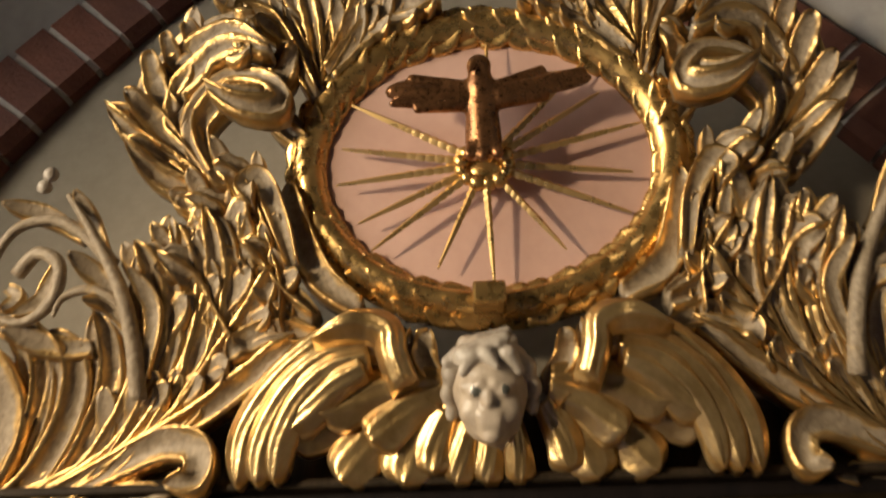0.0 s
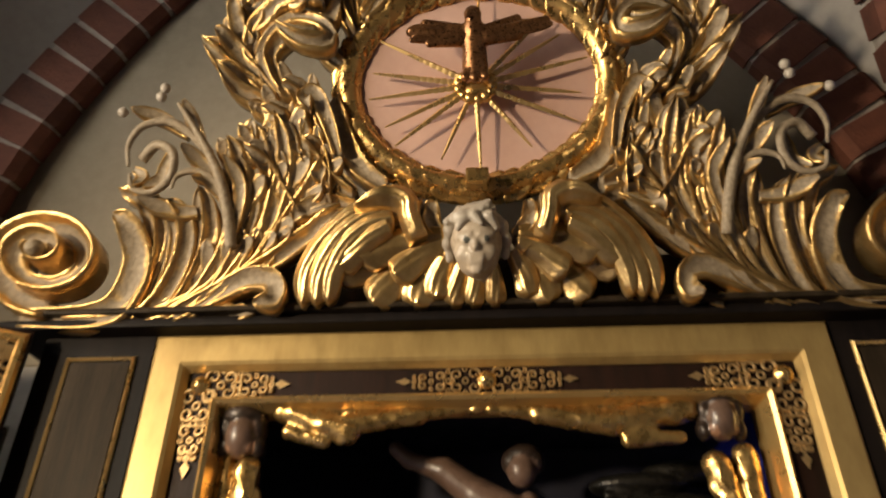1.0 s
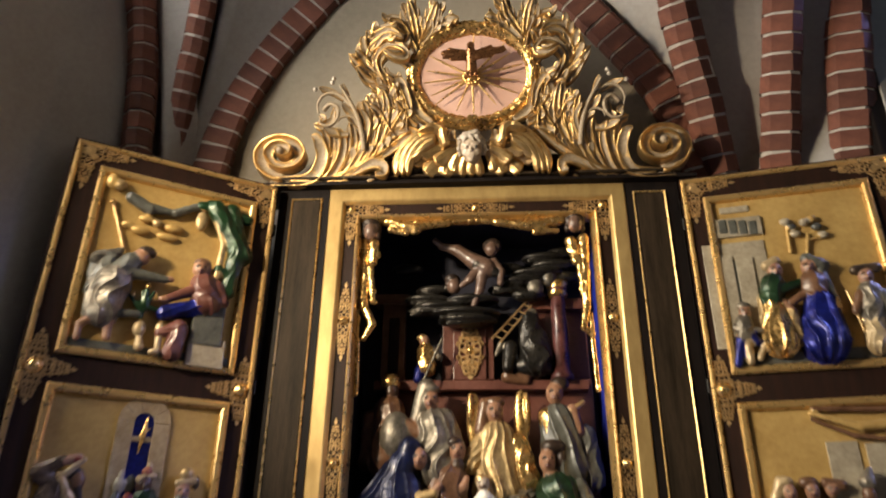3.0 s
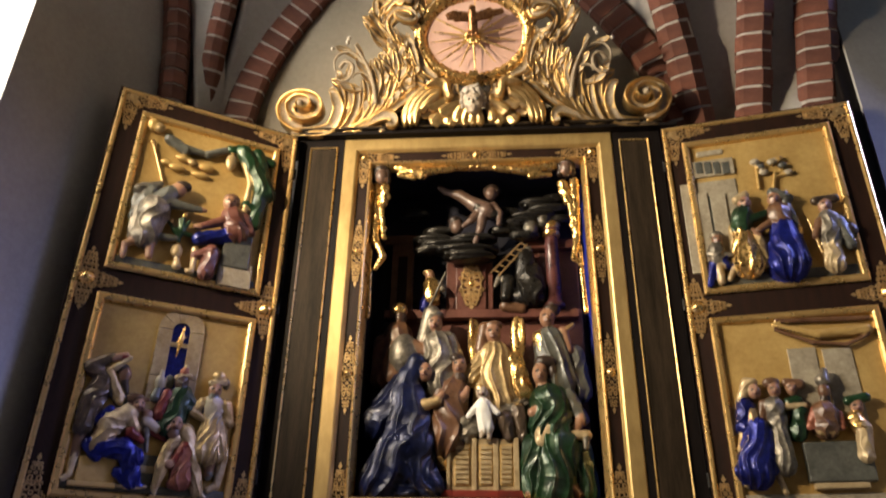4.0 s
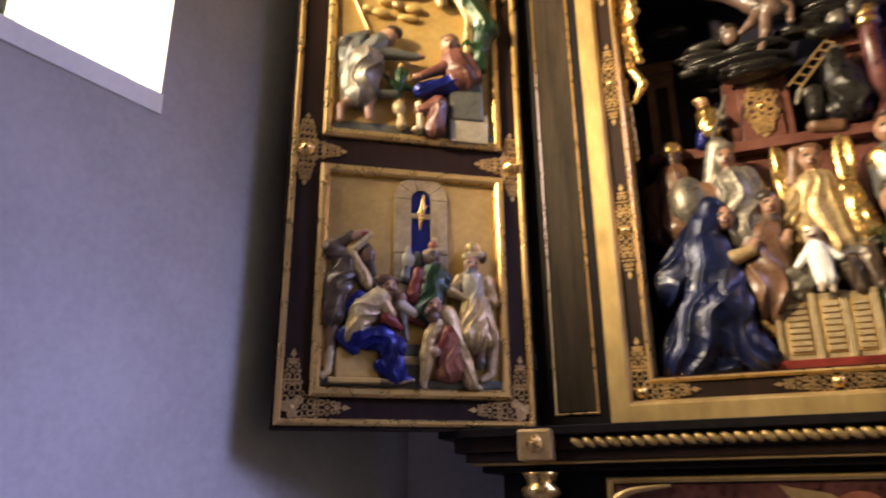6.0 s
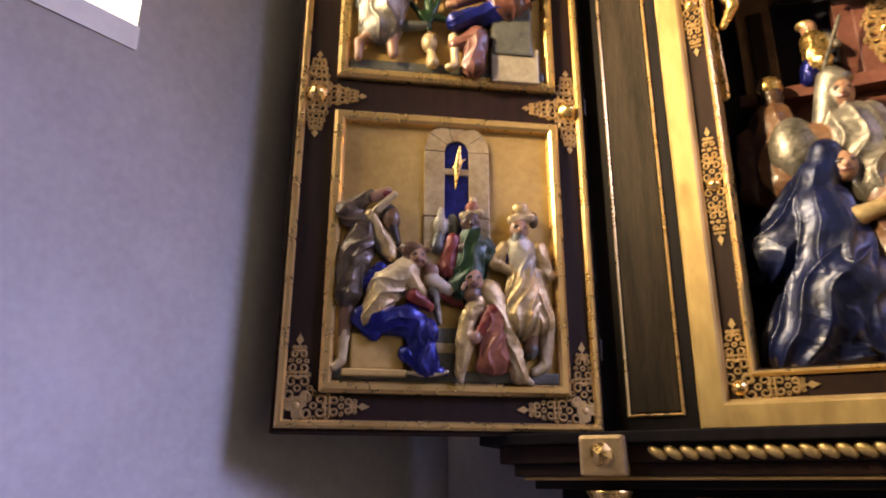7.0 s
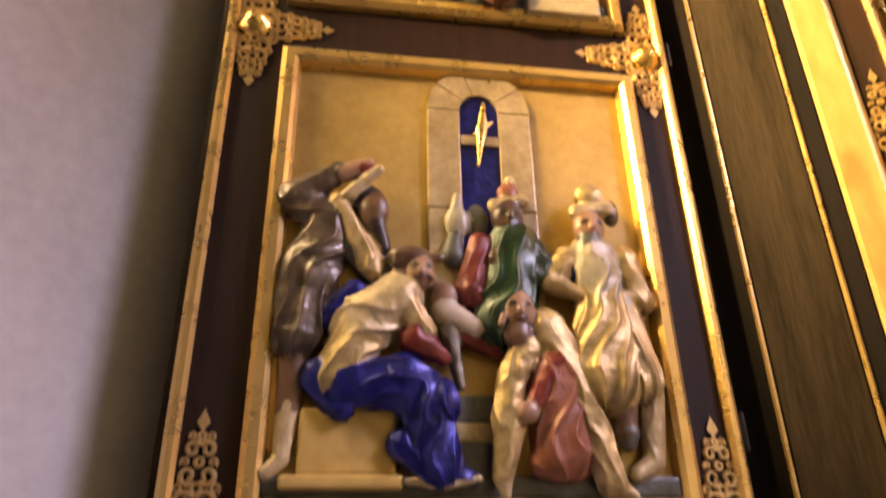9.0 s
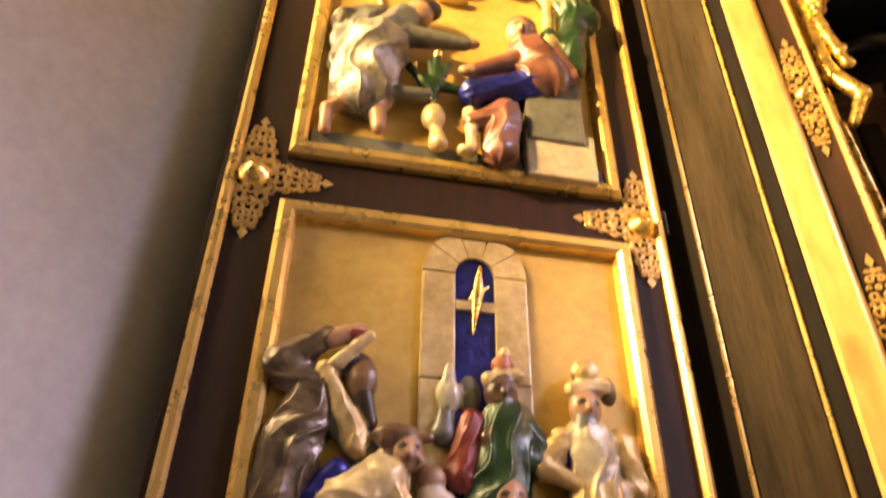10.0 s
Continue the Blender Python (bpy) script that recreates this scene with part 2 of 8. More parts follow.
def bars(parent, rect, profile, mat, name="moulding", label=""):
    """Four mitred bars round a rectangle; the profile's points are (inset, height towards the viewer)."""
    x0, x1, z0, z1 = rect
    ends = [((x0, z0), (x1, z0), (1, 1), (-1, 1)), ((x1, z0), (x1, z1), (-1, 1), (-1, -1)), ((x1, z1), (x0, z1), (-1, -1), (1, -1)), ((x0, z1), (x0, z0), (1, -1), (1, 1))]
    out = []
    for a, c, da, dc in ends:
        bm = bmesh.new()
        va = [bm.verts.new((a[0] + d * da[0], -h, a[1] + d * da[1])) for d, h in profile]
        vc = [bm.verts.new((c[0] + d * dc[0], -h, c[1] + d * dc[1])) for d, h in profile]
        k = len(profile)
        for i in range(k):
            bm.faces.new((va[i], va[(i + 1) % k], vc[(i + 1) % k], vc[i]))
        bm.faces.new(va[::-1])
        bm.faces.new(vc)
        bmesh.ops.recalc_face_normals(bm, faces=bm.faces)
        out.append(part(name, bm, mat, parent, label))
    return out


def spline(points, n):
    """Catmull-Rom through the points, n samples."""
    p = [np.array(q, float) for q in points]
    p = [2 * p[0] - p[1]] + p + [2 * p[-1] - p[-2]]
    out = []
    k = len(p) - 3
    for i in range(n):
        u = i / (n - 1) * k
        j = min(int(u), k - 1)
        f = u - j
        a, b, c, d = p[j:j + 4]
        out.append(0.5 * (2 * b + (c - a) * f + (2 * a - 5 * b + 4 * c - d) * f * f + (3 * b - a - 3 * c + d) * f ** 3))
    return np.array(out)


def tube(points, radius, n=24, seg=6, flat=1.0, bm=None, taper=0.3):
    """A round or flattened bar along a curve of (x, y, z)."""
    bm = bm or bmesh.new()
    c = spline(points, n)
    t = np.gradient(c, axis=0)
    t /= np.linalg.norm(t, axis=1)[:, None] + 1e-9
    rings = []
    for i in range(n):
        r = radius * (1 - (1 - taper) * (i / (n - 1)) ** 2)
        side = np.cross(t[i], (0, 1, 0))
        side = side / (np.linalg.norm(side) + 1e-9)
        up = np.cross(side, t[i])
        rings.append([bm.verts.new(c[i] + r * math.cos(2 * math.pi * k / seg) * side + flat * r * math.sin(2 * math.pi * k / seg) * up) for k in range(seg)])
    for a, b in zip(rings, rings[1:]):
        for k in range(seg):
            bm.faces.new((a[k], a[(k + 1) % seg], b[(k + 1) % seg], b[k]))
    bm.faces.new(rings[0][::-1])
    bm.faces.new(rings[-1])
    return bm


def blade(points, width, lift=(0.0, 0.03), thick=0.014, flutes=3, lobes=0.0, flip=1, n=26, start=0.5, tip=0.12, plane=None, bm=None, across=13):
    """A carved leaf (hollow flutes between sharp ridges) or a rounded feather along a curve (x, z) of the crest, its tip lifted off the ground; u holds how near a ridge is."""
    bm = bm or bmesh.new()
    uvl = bm.loops.layers.uv.verify()
    c = spline(points, n)
    t = np.gradient(c, axis=0)
    t /= np.linalg.norm(t, axis=1)[:, None] + 1e-9
    rows, coords = [], []
    for i in range(n):
        v = i / (n - 1)
        w = width * (start + (1 - start) * math.sin(math.pi * min(1, v * 1.15) / 2)) * (1 - (1 - tip) * max(0, (v - 0.55) / 0.45) ** 1.7)
        w *= math.sqrt(max(0.03, 1 - max(0.0, (v - 0.8) / 0.2) ** 2))
        if lobes:
            w *= 1 + lobes * ((v * 6.5) % 1.0 - 0.6)
        base = lift[0] + (lift[1] - lift[0]) * v * v
        if thick > 0.018:
            base += 0.008 * math.sin(math.pi * max(0.0, (v - 0.7) / 0.3))
        nx, nz = -t[i][1], t[i][0]
        row, cr = [], []
        for k in range(across):
            s = -1 + 2 * k / (across - 1)
            if flutes:
                edge = max(0.0, (abs(s) - 0.86) / 0.14)
                ridge = 1 - abs(math.cos(1.5 * math.pi * s) if flutes == 3 else math.sin(math.pi * s) if flutes == 2 else math.cos(0.5 * math.pi * s)) ** 0.85
                h = base + thick * (0.15 + 0.95 * ridge * (1 - 0.3 * v) - 0.9 * edge * edge - 0.25 * s * s)
            else:
                ridge = 1 - s * s
                h = base + thick * (1 - 0.85 * s * s + 0.10 * math.cos(9 * s + 5 * v))
            x, z = c[i][0] + nx * s * w / 2, c[i][1] + nz * s * w / 2
            row.append(bm.verts.new(plane(x * flip, h, z)))
            cr.append((ridge, v))
        for s in (0.92, -0.92):
            x, z = c[i][0] + nx * s * w / 2, c[i][1] + nz * s * w / 2
            row.append(bm.verts.new(plane(x * flip, base - thick * 1.1, z)))
            cr.append((0.0, v))
        rows.append(row)
        coords.append(cr)
    m = len(rows[0])
    for i in range(n - 1):
        for k in range(m):
            j = (k + 1) % m
            f = bm.faces.new((rows[i][k], rows[i][j], rows[i + 1][j], rows[i + 1][k]))
            for lp, q in zip(f.loops, (coords[i][k], coords[i][j], coords[i + 1][j], coords[i + 1][k])):
                lp[uvl].uv = q
    bm.faces.new(rows[0][::-1])
    bm.faces.new(rows[-1])
    bmesh.ops.recalc_face_normals(bm, faces=bm.faces)
    return bm


# The chapel: walls, window, floor, ceiling
def wall(name, a, c, z0, z1, thick, mat=PLASTER, label="pale lime-plastered chapel wall"):
    """A wall slab between two plan points; its thickness lies to the right of the way from a to c."""
    a, c = Vector(a), Vector(c)
    d = (c - a).normalized()
    o = Vector((d.y, -d.x)) * thick
    bm = bmesh.new()
    q = [a, c, c + o, a + o]
    lo = [bm.verts.new((p.x, p.y, z0)) for p in q]
    hi = [bm.verts.new((p.x, p.y, z1)) for p in q]
    bm.faces.new(lo)
    bm.faces.new(hi[::-1])
    for k in range(4):
        bm.faces.new((lo[k], hi[k], hi[(k + 1) % 4], lo[(k + 1) % 4]))
    bmesh.ops.recalc_face_normals(bm, faces=bm.faces)
    return tagged(part(name, bm, mat), label, "wall", kind="structure")


TOP = 7.0
lean = bmesh.new()
q = [lean.verts.new((x, 0.136 - 0.26 * (z - 3.362) + d, z)) for d in (0.0, 0.05) for x, z in ((-1.3, 3.362), (1.1, 3.362), (1.0, 4.45), (-1.25, 4.45))]
for f in ((0, 1, 2, 3), (7, 6, 5, 4), (0, 4, 5, 1), (1, 5, 6, 2), (2, 6, 7, 3), (3, 7, 4, 0)):
    lean.faces.new([q[k] for k in f])
bmesh.ops.recalc_face_normals(lean, faces=lean.faces)
tagged(part("wall_lunette", lean, LUNETTE), "ochre-washed plaster lunette behind the crest", "wall", kind="structure")
AX = -0.15
wall("wall_back", (1.45, 0.14), (-1.75, 0.14), 3.36, TOP, 0.5, LUNETTE, "ochre-washed plaster wall behind the altarpiece")
wall("wall_back_niche", (1.45, 0.4), (-1.75, 0.4), 0, 3.36, 0.24, PLASTER, "plastered niche wall behind the shrine")
wall("wall_back_left", (-0.80, 0.14), (-1.75, 0.14), 0, 3.36, 0.26, PLASTER)
wall("wall_back_right", (1.45, 0.14), (0.80, 0.14), 0, 3.36, 0.26, PLASTER)
wall("wall_left_apse", (-1.26, 0.135), (-1.54, -0.47), 0, TOP, 0.5)
wall("wall_left_sill", (-1.62, -0.765), (-2.02, -2.2), 0, 2.55, 0.55)
wall("wall_left_head", (-1.62, -0.765), (-2.02, -2.2), 4.5, TOP, 0.55)
wall("wall_left_pier", (-1.54, -0.47), (-1.62, -0.765), 0, TOP, 0.3)
wall("wall_left_nave", (-1.93, -1.85), (-2.02, -6.5), 0, TOP, 0.5)
wall("wall_right_apse", (1.52, -0.07), (0.92, 0.145), 0, TOP, 0.5)
wall("wall_right_sill", (2.3, -6.5), (1.585, -0.14), 0, 1.95, 0.5)
wall("wall_right_head", (2.3, -6.5), (1.585, -0.14), 4.5, TOP, 0.5)
wall("wall_right_nave", (2.3, -6.5), (1.69, -1.12), 1.95, 4.5, 0.5)
wall("wall_right_jamb", (1.585, -0.14), (2.1, -0.03), 1.95, 4.5, -0.2)
wall("wall_west", (-2.6, -6.5), (2.9, -6.5), 0, TOP, 0.3)
tagged(part("floor", box(-3.2, 3.2, -6.8, 0.7, -0.2, 0.0), STONE), "grey stone chapel floor", "floor", kind="structure")
tagged(part("ceiling", box(-3.2, 3.2, -6.8, 0.7, TOP, TOP + 0.2), PLASTER), "white plastered vault ceiling", "ceiling", kind="structure")


def window_left():
    """Splayed window of the left wall: jamb, sloping sill, frame bars, panes."""
    win = thing("window_1", "splayed chapel window with white reveal and leaded panes", "window", kind="structure")
    bm = bmesh.new()
    a, b = Vector((-1.62, -0.765, 2.55)), Vector((-2.12, -0.86, 2.62))
    q = [a, b, Vector((b.x, b.y, 4.5)), Vector((a.x, a.y, 4.5))]
    off = Vector((0.0, 0.12, 0.0))
    lo = [bm.verts.new(p) for p in q]
    hi = [bm.verts.new(p + off) for p in q]
    bm.faces.new(lo[::-1])
    bm.faces.new(hi)
    for k in range(4):
        bm.faces.new((lo[k], lo[(k + 1) % 4], hi[(k + 1) % 4], hi[k]))
    bmesh.ops.recalc_face_normals(bm, faces=bm.faces)
    part("window_reveal", bm, WHITE, win)
    bm = bmesh.new()
    q = [(-1.615, -0.76, 2.552), (-1.92, -1.86, 2.552), (-2.14, -1.86, 2.62), (-2.14, -0.84, 2.62)]
    lo = [bm.verts.new(p) for p in q]
    hi = [bm.verts.new((p[0], p[1], p[2] - 0.06)) for p in q]
    bm.faces.new(lo)
    bm.faces.new(hi[::-1])
    for k in range(4):
        bm.faces.new((lo[k], hi[k], hi[(k + 1) % 4], lo[(k + 1) % 4]))
    bmesh.ops.recalc_face_normals(bm, faces=bm.faces)
    part("window_sill", bm, WHITE, win)
    for y in (-0.9, -1.2, -1.5, -1.82):
        part("window_bar", box(-2.15, -2.12, y - 0.012, y + 0.012, 2.62, 4.5, 0.003), IRON, win)
    for z in (2.64, 3.1, 3.56, 4.02):
        part("window_bar", box(-2.152, -2.118, -1.84, -0.86, z - 0.01, z + 0.01, 0.003), IRON, win)
    part("window_reveal", box(-2.15, -1.9, -1.98, -1.86, 2.5, 4.5), WHITE, win)
    return win


window_left()
# what is bright beyond the left window
m, n, l, b = material("bright_sky_beyond")
b.inputs["Base Color"].default_value = (0.0, 0.0, 0.0, 1)
b.inputs["Emission Color"].default_value = (1.0, 0.91, 0.64, 1)
b.inputs["Emission Strength"].default_value = 0.9
tagged(part("backdrop", box(-2.62, -2.6, -2.4, -0.2, 2.0, 5.2), m), "bright daylight beyond the window", "backdrop", kind="structure")


# Brick ribs of the vault
def rib_brick(wide, deep, length):
    """One shaped rib brick: chamfered nose towards -y, height along z."""
    c = min(wide, deep) * 0.3
    outline = [(-wide / 2, deep), (-wide / 2, c), (-wide / 2 + c, 0), (wide / 2 - c, 0), (wide / 2, c), (wide / 2, deep)]
    bm = bmesh.new()
    lo = [bm.verts.new((x, y, -length / 2)) for x, y in outline]
    hi = [bm.verts.new((x, y, length / 2)) for x, y in outline]
    bm.faces.new(lo)
    bm.faces.new(hi[::-1])
    for k in range(len(lo)):
        bm.faces.new((lo[k], hi[k], hi[(k + 1) % len(lo)], lo[(k + 1) % len(lo)]))
    bmesh.ops.recalc_face_normals(bm, faces=bm.faces)
    me = bpy.data.meshes.new("brick")
    bm.to_mesh(me)
    bm.free()
    me.materials.append(BRICK)
    return me


PITCH, JOINT = 0.078, 0.012


def rib(name, curve, nose, wide, deep, label):
    """Bricks along a curve of points with their nose turned to the given direction, on a mortar core."""
    pts = np.array(curve, float)
    step = np.linalg.norm(np.diff(pts, axis=0), axis=1)
    dist = np.concatenate([[0], np.cumsum(step)])
    total = dist[-1]
    at = lambda s: np.array([np.interp(s, dist, pts[:, k]) for k in range(3)])
    core = bmesh.new()
    rings = []
    mats = []
    count = int(total / PITCH)
    for i in range(count + 1):
        s = min(i * PITCH, total - 1e-4)
        p, q = at(max(0, s - 0.01)), at(min(total, s + 0.01))
        up = Vector(q - p).normalized()
        out = Vector(nose(s / total)) if callable(nose) else Vector(nose)
        out = (out - up * out.dot(up)).normalized()
        side = up.cross(out).normalized()
        mats.append(Matrix((side, -out, up)).transposed().to_4x4())
        mats[-1].translation = Vector(at(s))
        w, c = wide / 2 - 0.006, min(wide, deep) * 0.3
        rings.append([core.verts.new(mats[-1] @ Vector(v)) for v in ((-w, deep, 0), (-w, c, 0), (-w + c, 0.006, 0), (w - c, 0.006, 0), (w, c, 0), (w, deep, 0))])
    for a, b2 in zip(rings, rings[1:]):
        for k in range(6):
            core.faces.new((a[k], a[(k + 1) % 6], b2[(k + 1) % 6], b2[k]))
    bmesh.ops.recalc_face_normals(core, faces=core.faces)
    ob = tagged(part(name, core, MORTAR), label, "vault rib", kind="structure")
    me = rib_brick(wide, deep, PITCH - JOINT)
    for i, mm in enumerate(mats[:-1]):
        mid = mm.copy()
        mid.translation = Vector(at(min(total, (i + 0.5) * PITCH)))
        mid = mid @ pose(random.uniform(-0.003, 0.003), random.uniform(-0.003, 0.003), 0, random.uniform(-1, 1), random.uniform(-1, 1), random.uniform(-1, 1))
        shared("brick", me, ob, mid)
    return ob


def arch_half(sign):
    """One half of the wall arch: it springs behind the wing and leans into the room as it rises."""
    half = [(1.09, 3.05), (1.075, 3.32), (1.02, 3.54), (0.90, 3.75), (0.70, 3.96), (0.43, 4.17), (0.1, 4.35)]
    def inset(z):
        rise = min(1.0, max(0.0, (z - 3.3) / 0.6))
        return 0.065 + 0.02 * rise if sign < 0 else 0.075 * rise
    centre = Vector((0.06, -2.64, 1.5))
    out = []
    for w, z in spline(half, 40):
        p = Vector((AX + 0.015 + sign * max(0.0, w - inset(z)), 0.03 - 0.5 * max(0, z - 3.36), z))
        out.append(tuple(centre + (p - centre) * (1 + 0.11 * max(0.0, z - 3.36))))
    return out


for k, sign in enumerate((-1, 1)):
    rib("vault_rib_%d" % (k + 1), arch_half(sign), (0, -1, -0.45), 0.15, 0.06, "curved red brick wall rib with white joints")


def sprung(points, n=40):
    return [tuple(p) for p in spline(points, n)]


B_L = sprung([(-1.27, 0.0, 3.0), (-1.265, -0.02, 3.3), (-1.245, -0.07, 3.54), (-1.19, -0.18, 3.77), (-1.125, -0.29, 3.97), (-0.98, -0.6, 4.4), (-0.8, -1.1, 4.8)])
B_R = sprung([(1.0, 0.06, 3.0), (0.985, 0.03, 3.25), (0.965, 0.0, 3.39), (0.905, -0.13, 3.66), (0.835, -0.25, 3.9), (0.68, -0.6, 4.4), (0.45, -1.1, 4.8)])
C_L = sprung([(-1.30, -0.12, 3.0), (-1.305, -0.17, 3.3), (-1.315, -0.2, 3.5), (-1.345, -0.28, 3.98), (-1.40, -0.5, 4.5), (-1.5, -0.9, 4.9)])
C_R = sprung([(1.17, 0.05, 3.0), (1.195, 0.0, 3.3), (1.2, -0.04, 3.46), (1.215, -0.25, 3.9), (1.24, -0.55, 4.4), (1.25, -1.0, 4.8)])
rib("vault_rib_3", B_L, (0.5, -0.8, -0.3), 0.10, 0.14, "diagonal red brick vault rib with white joints")
rib("vault_rib_4", B_R, (-0.3, -0.9, -0.3), 0.15, 0.16, "diagonal red brick vault rib with white joints")
rib("vault_rib_5", C_L, (0.7, -0.6, 0), 0.11, 0.1, "red brick wall rib in the shade")
rib("vault_rib_6", C_R, (-0.35, -0.9, -0.2), 0.15, 0.12, "red brick wall rib with white joints")
rib("brick_jamb", [(1.445 + 0.04 * (z - 3), -0.05 - 0.3 * max(0, z - 3.35), z) for z in np.linspace(2.9, 4.8, 20)], (-0.35, -0.93, -0.2), 0.17, 0.12, "red brick jamb beside a dark recess")


def web(name, a, c, n=24):
    """Plastered vault cell stretched between two ribs, bellied upwards a little."""
    bm = bmesh.new()
    a, c = np.array(a)[np.linspace(4, len(a) - 1, n).astype(int)], np.array(c)[np.linspace(4, len(c) - 1, n).astype(int)]
    grid = []
    for i in range(n):
        row = []
        for k in range(9):
            f = k / 8
            p = a[i] * (1 - f) + c[i] * f
            row.append(bm.verts.new((p[0], p[1] + 0.11, p[2] + 0.03 + 0.4 * f * (1 - f) * (i / n) ** 2)))
        grid.append(row)
    for i in range(n - 1):
        for k in range(8):
            bm.faces.new((grid[i][k], grid[i][k + 1], grid[i + 1][k + 1], grid[i + 1][k]))
    ob = part(name, bm, PLASTER, smooth=True)
    mod = ob.modifiers.new("thickness", "SOLIDIFY")
    mod.thickness = 0.06
    return tagged(ob, "white plastered vault cell between brick ribs", "vault", kind="structure")


web("vault_cell_1", arch_half(-1), B_L)
web("vault_cell_2", arch_half(1), B_R)
web("vault_cell_3", B_L, C_L)
web("vault_cell_5", C_R, [(p[0] + 0.28, p[1] - 0.05, p[2]) for p in C_R])
web("vault_cell_4", B_R, C_R)
# Dark solid strip stands in for the shaded gap beside the brick jamb.
tagged(part("shade_strip", box(1.525, 1.60, -0.13, -0.06, 1.7, 4.9, 0.01), EBONY), "dark strip put in for the shaded wall gap", "board", kind="structure")


# Shrine cabinet
FX, FZ0, FZ1 = 0.585, 1.70, 3.345
shrine = thing("altar_shrine", "black and gold altar shrine cabinet with open front", "altarpiece")
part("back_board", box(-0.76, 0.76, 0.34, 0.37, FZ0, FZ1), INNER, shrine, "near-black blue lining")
part("cabinet_side", box(-0.775, -0.745, 0.0, 0.34, FZ0, FZ1), EBONY, shrine)
part("cabinet_side", box(0.745, 0.775, 0.0, 0.34, FZ0, FZ1), EBONY, shrine)
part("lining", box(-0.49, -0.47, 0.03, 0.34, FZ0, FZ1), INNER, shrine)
part("lining", box(0.47, 0.49, 0.03, 0.34, FZ0, FZ1), ULTRA_LIT, shrine, "ultramarine lining, window light put into its colour")
part("cabinet_floor", box(-0.745, 0.745, 0.0, 0.34, FZ0, 1.83), OXBLOOD, shrine)
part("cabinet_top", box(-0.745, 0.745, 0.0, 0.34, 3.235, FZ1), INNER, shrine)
part("cornice", box(-0.86, 0.86, -0.06, 0.36, 3.345, 3.363, 0.005), EBONY, shrine)
bars(shrine, (-FX, FX, FZ0, FZ1), [(0, -0.02), (0, 0.018), (0.006, 0.024), (0.052, 0.024), (0.058, 0.02), (0.066, 0.006), (0.066, -0.02)], GOLD_FLAT, "gold_rail", "broad rubbed gold rail")
bars(shrine, (-FX + 0.066, FX - 0.066, FZ0 + 0.066, FZ1 - 0.066), [(0, -0.03), (0, 0.002), (0.048, 0.002), (0.048, -0.03)], OXBLOOD, "inner_rail", "dark red inner rail")
bars(shrine, (-FX + 0.112, FX - 0.112, FZ0 + 0.112, FZ1 - 0.112), [(0, -0.03), (0.0, 0.008), (0.006, 0.014), (0.012, 0.008), (0.02, -0.02), (0.024, -0.05), (0.012, -0.05)], GOLD_BAR, "gold_moulding", "bright gold inner moulding")
for sx in (-1, 1):
    xa, xb = sorted((sx * 0.588, sx * 0.79))
    pil = part("side_board", box(xa, xb, -0.018, 0.03, FZ0, FZ1), EBONY, shrine)
    xa, xb = sorted((sx * 0.614, sx * 0.74))
    part("side_panel", box(xa + 0.01, xb - 0.01, -0.0215, -0.016, 1.745, 3.295), PANEL_BROWN, shrine, "brown stained sunk panel")
    bars(shrine, (xa, xb, 1.733, 3.306), [(0, 0.015), (0, 0.022), (0.003, 0.026), (0.007, 0.022), (0.007, 0.015)], GOLD_BAR, "gold_bead")


# Pierced brass mounts
def ring(bm, x, z, r, thick, m, n=12, arc=1.0, start=0.0):
    prev = None
    first = None
    steps = int(n * arc)
    for i in range(steps + 1):
        a = start + 2 * math.pi * i / n
        c, s = math.cos(a), math.sin(a)
        row = [bm.verts.new(m @ Vector((x + (r + d) * c, -h, z + (r + d) * s))) for d, h in ((-thick, 0), (-thick * 0.5, thick * 1.1), (thick * 0.5, thick * 1.1), (thick, 0))]
        if prev:
            for k in range(3):
                bm.faces.new((prev[k], row[k], row[k + 1], prev[k + 1]))
        prev = row


def scroll(bm, x, z, r, turn, hand, thick, m, n=15):
    """A flat C-scroll ribbon that winds inwards."""
    prev = None
    for i in range(n):
        f = i / (n - 1)
        a = turn + hand * f * 7.2
        rr = r * (1 - 0.72 * f)
        c, q = math.cos(a), math.sin(a)
        w = thick * (1 - 0.35 * f)
        row = [bm.verts.new(m @ Vector((x + (rr + d) * c, -h, z + (rr + d) * q))) for d, h in ((-w, 0), (-w * 0.4, w * 1.2), (w * 0.4, w * 1.2), (w, 0))]
        if prev:
            for k in range(3):
                bm.faces.new((prev[k], row[k], row[k + 1], prev[k + 1]))
        prev = row


def arm(bm, length, width, m):
    """One pierced tapering arm of a mount, running along +x."""
    k = 4
    for i in range(k):
        f = i / k
        x = length * (0.14 + 0.78 * f)
        r = width * (0.235 - 0.12 * f)
        for s in (-1, 1):
            scroll(bm, x, s * width * (0.25 - 0.15 * f), r, -s * 1.2 if i % 2 else math.pi + s * 0.9, s if i % 2 else -s, width * 0.066, m)
            scroll(bm, x + length * 0.10, s * width * (0.42 - 0.34 * f), r * 0.5, s * 2.4, -s, width * 0.042, m, n=10)
        ring(bm, x + length * 0.10, 0, r * 0.42, width * 0.045, m, n=10)
    tip = [(length * 0.86, 0), (length * 0.93, width * 0.13), (length * 1.04, 0), (length * 0.93, -width * 0.13)]
    v = [bm.verts.new(m @ Vector((x, -0.002, z))) for x, z in tip]
    bm.faces.new(v)


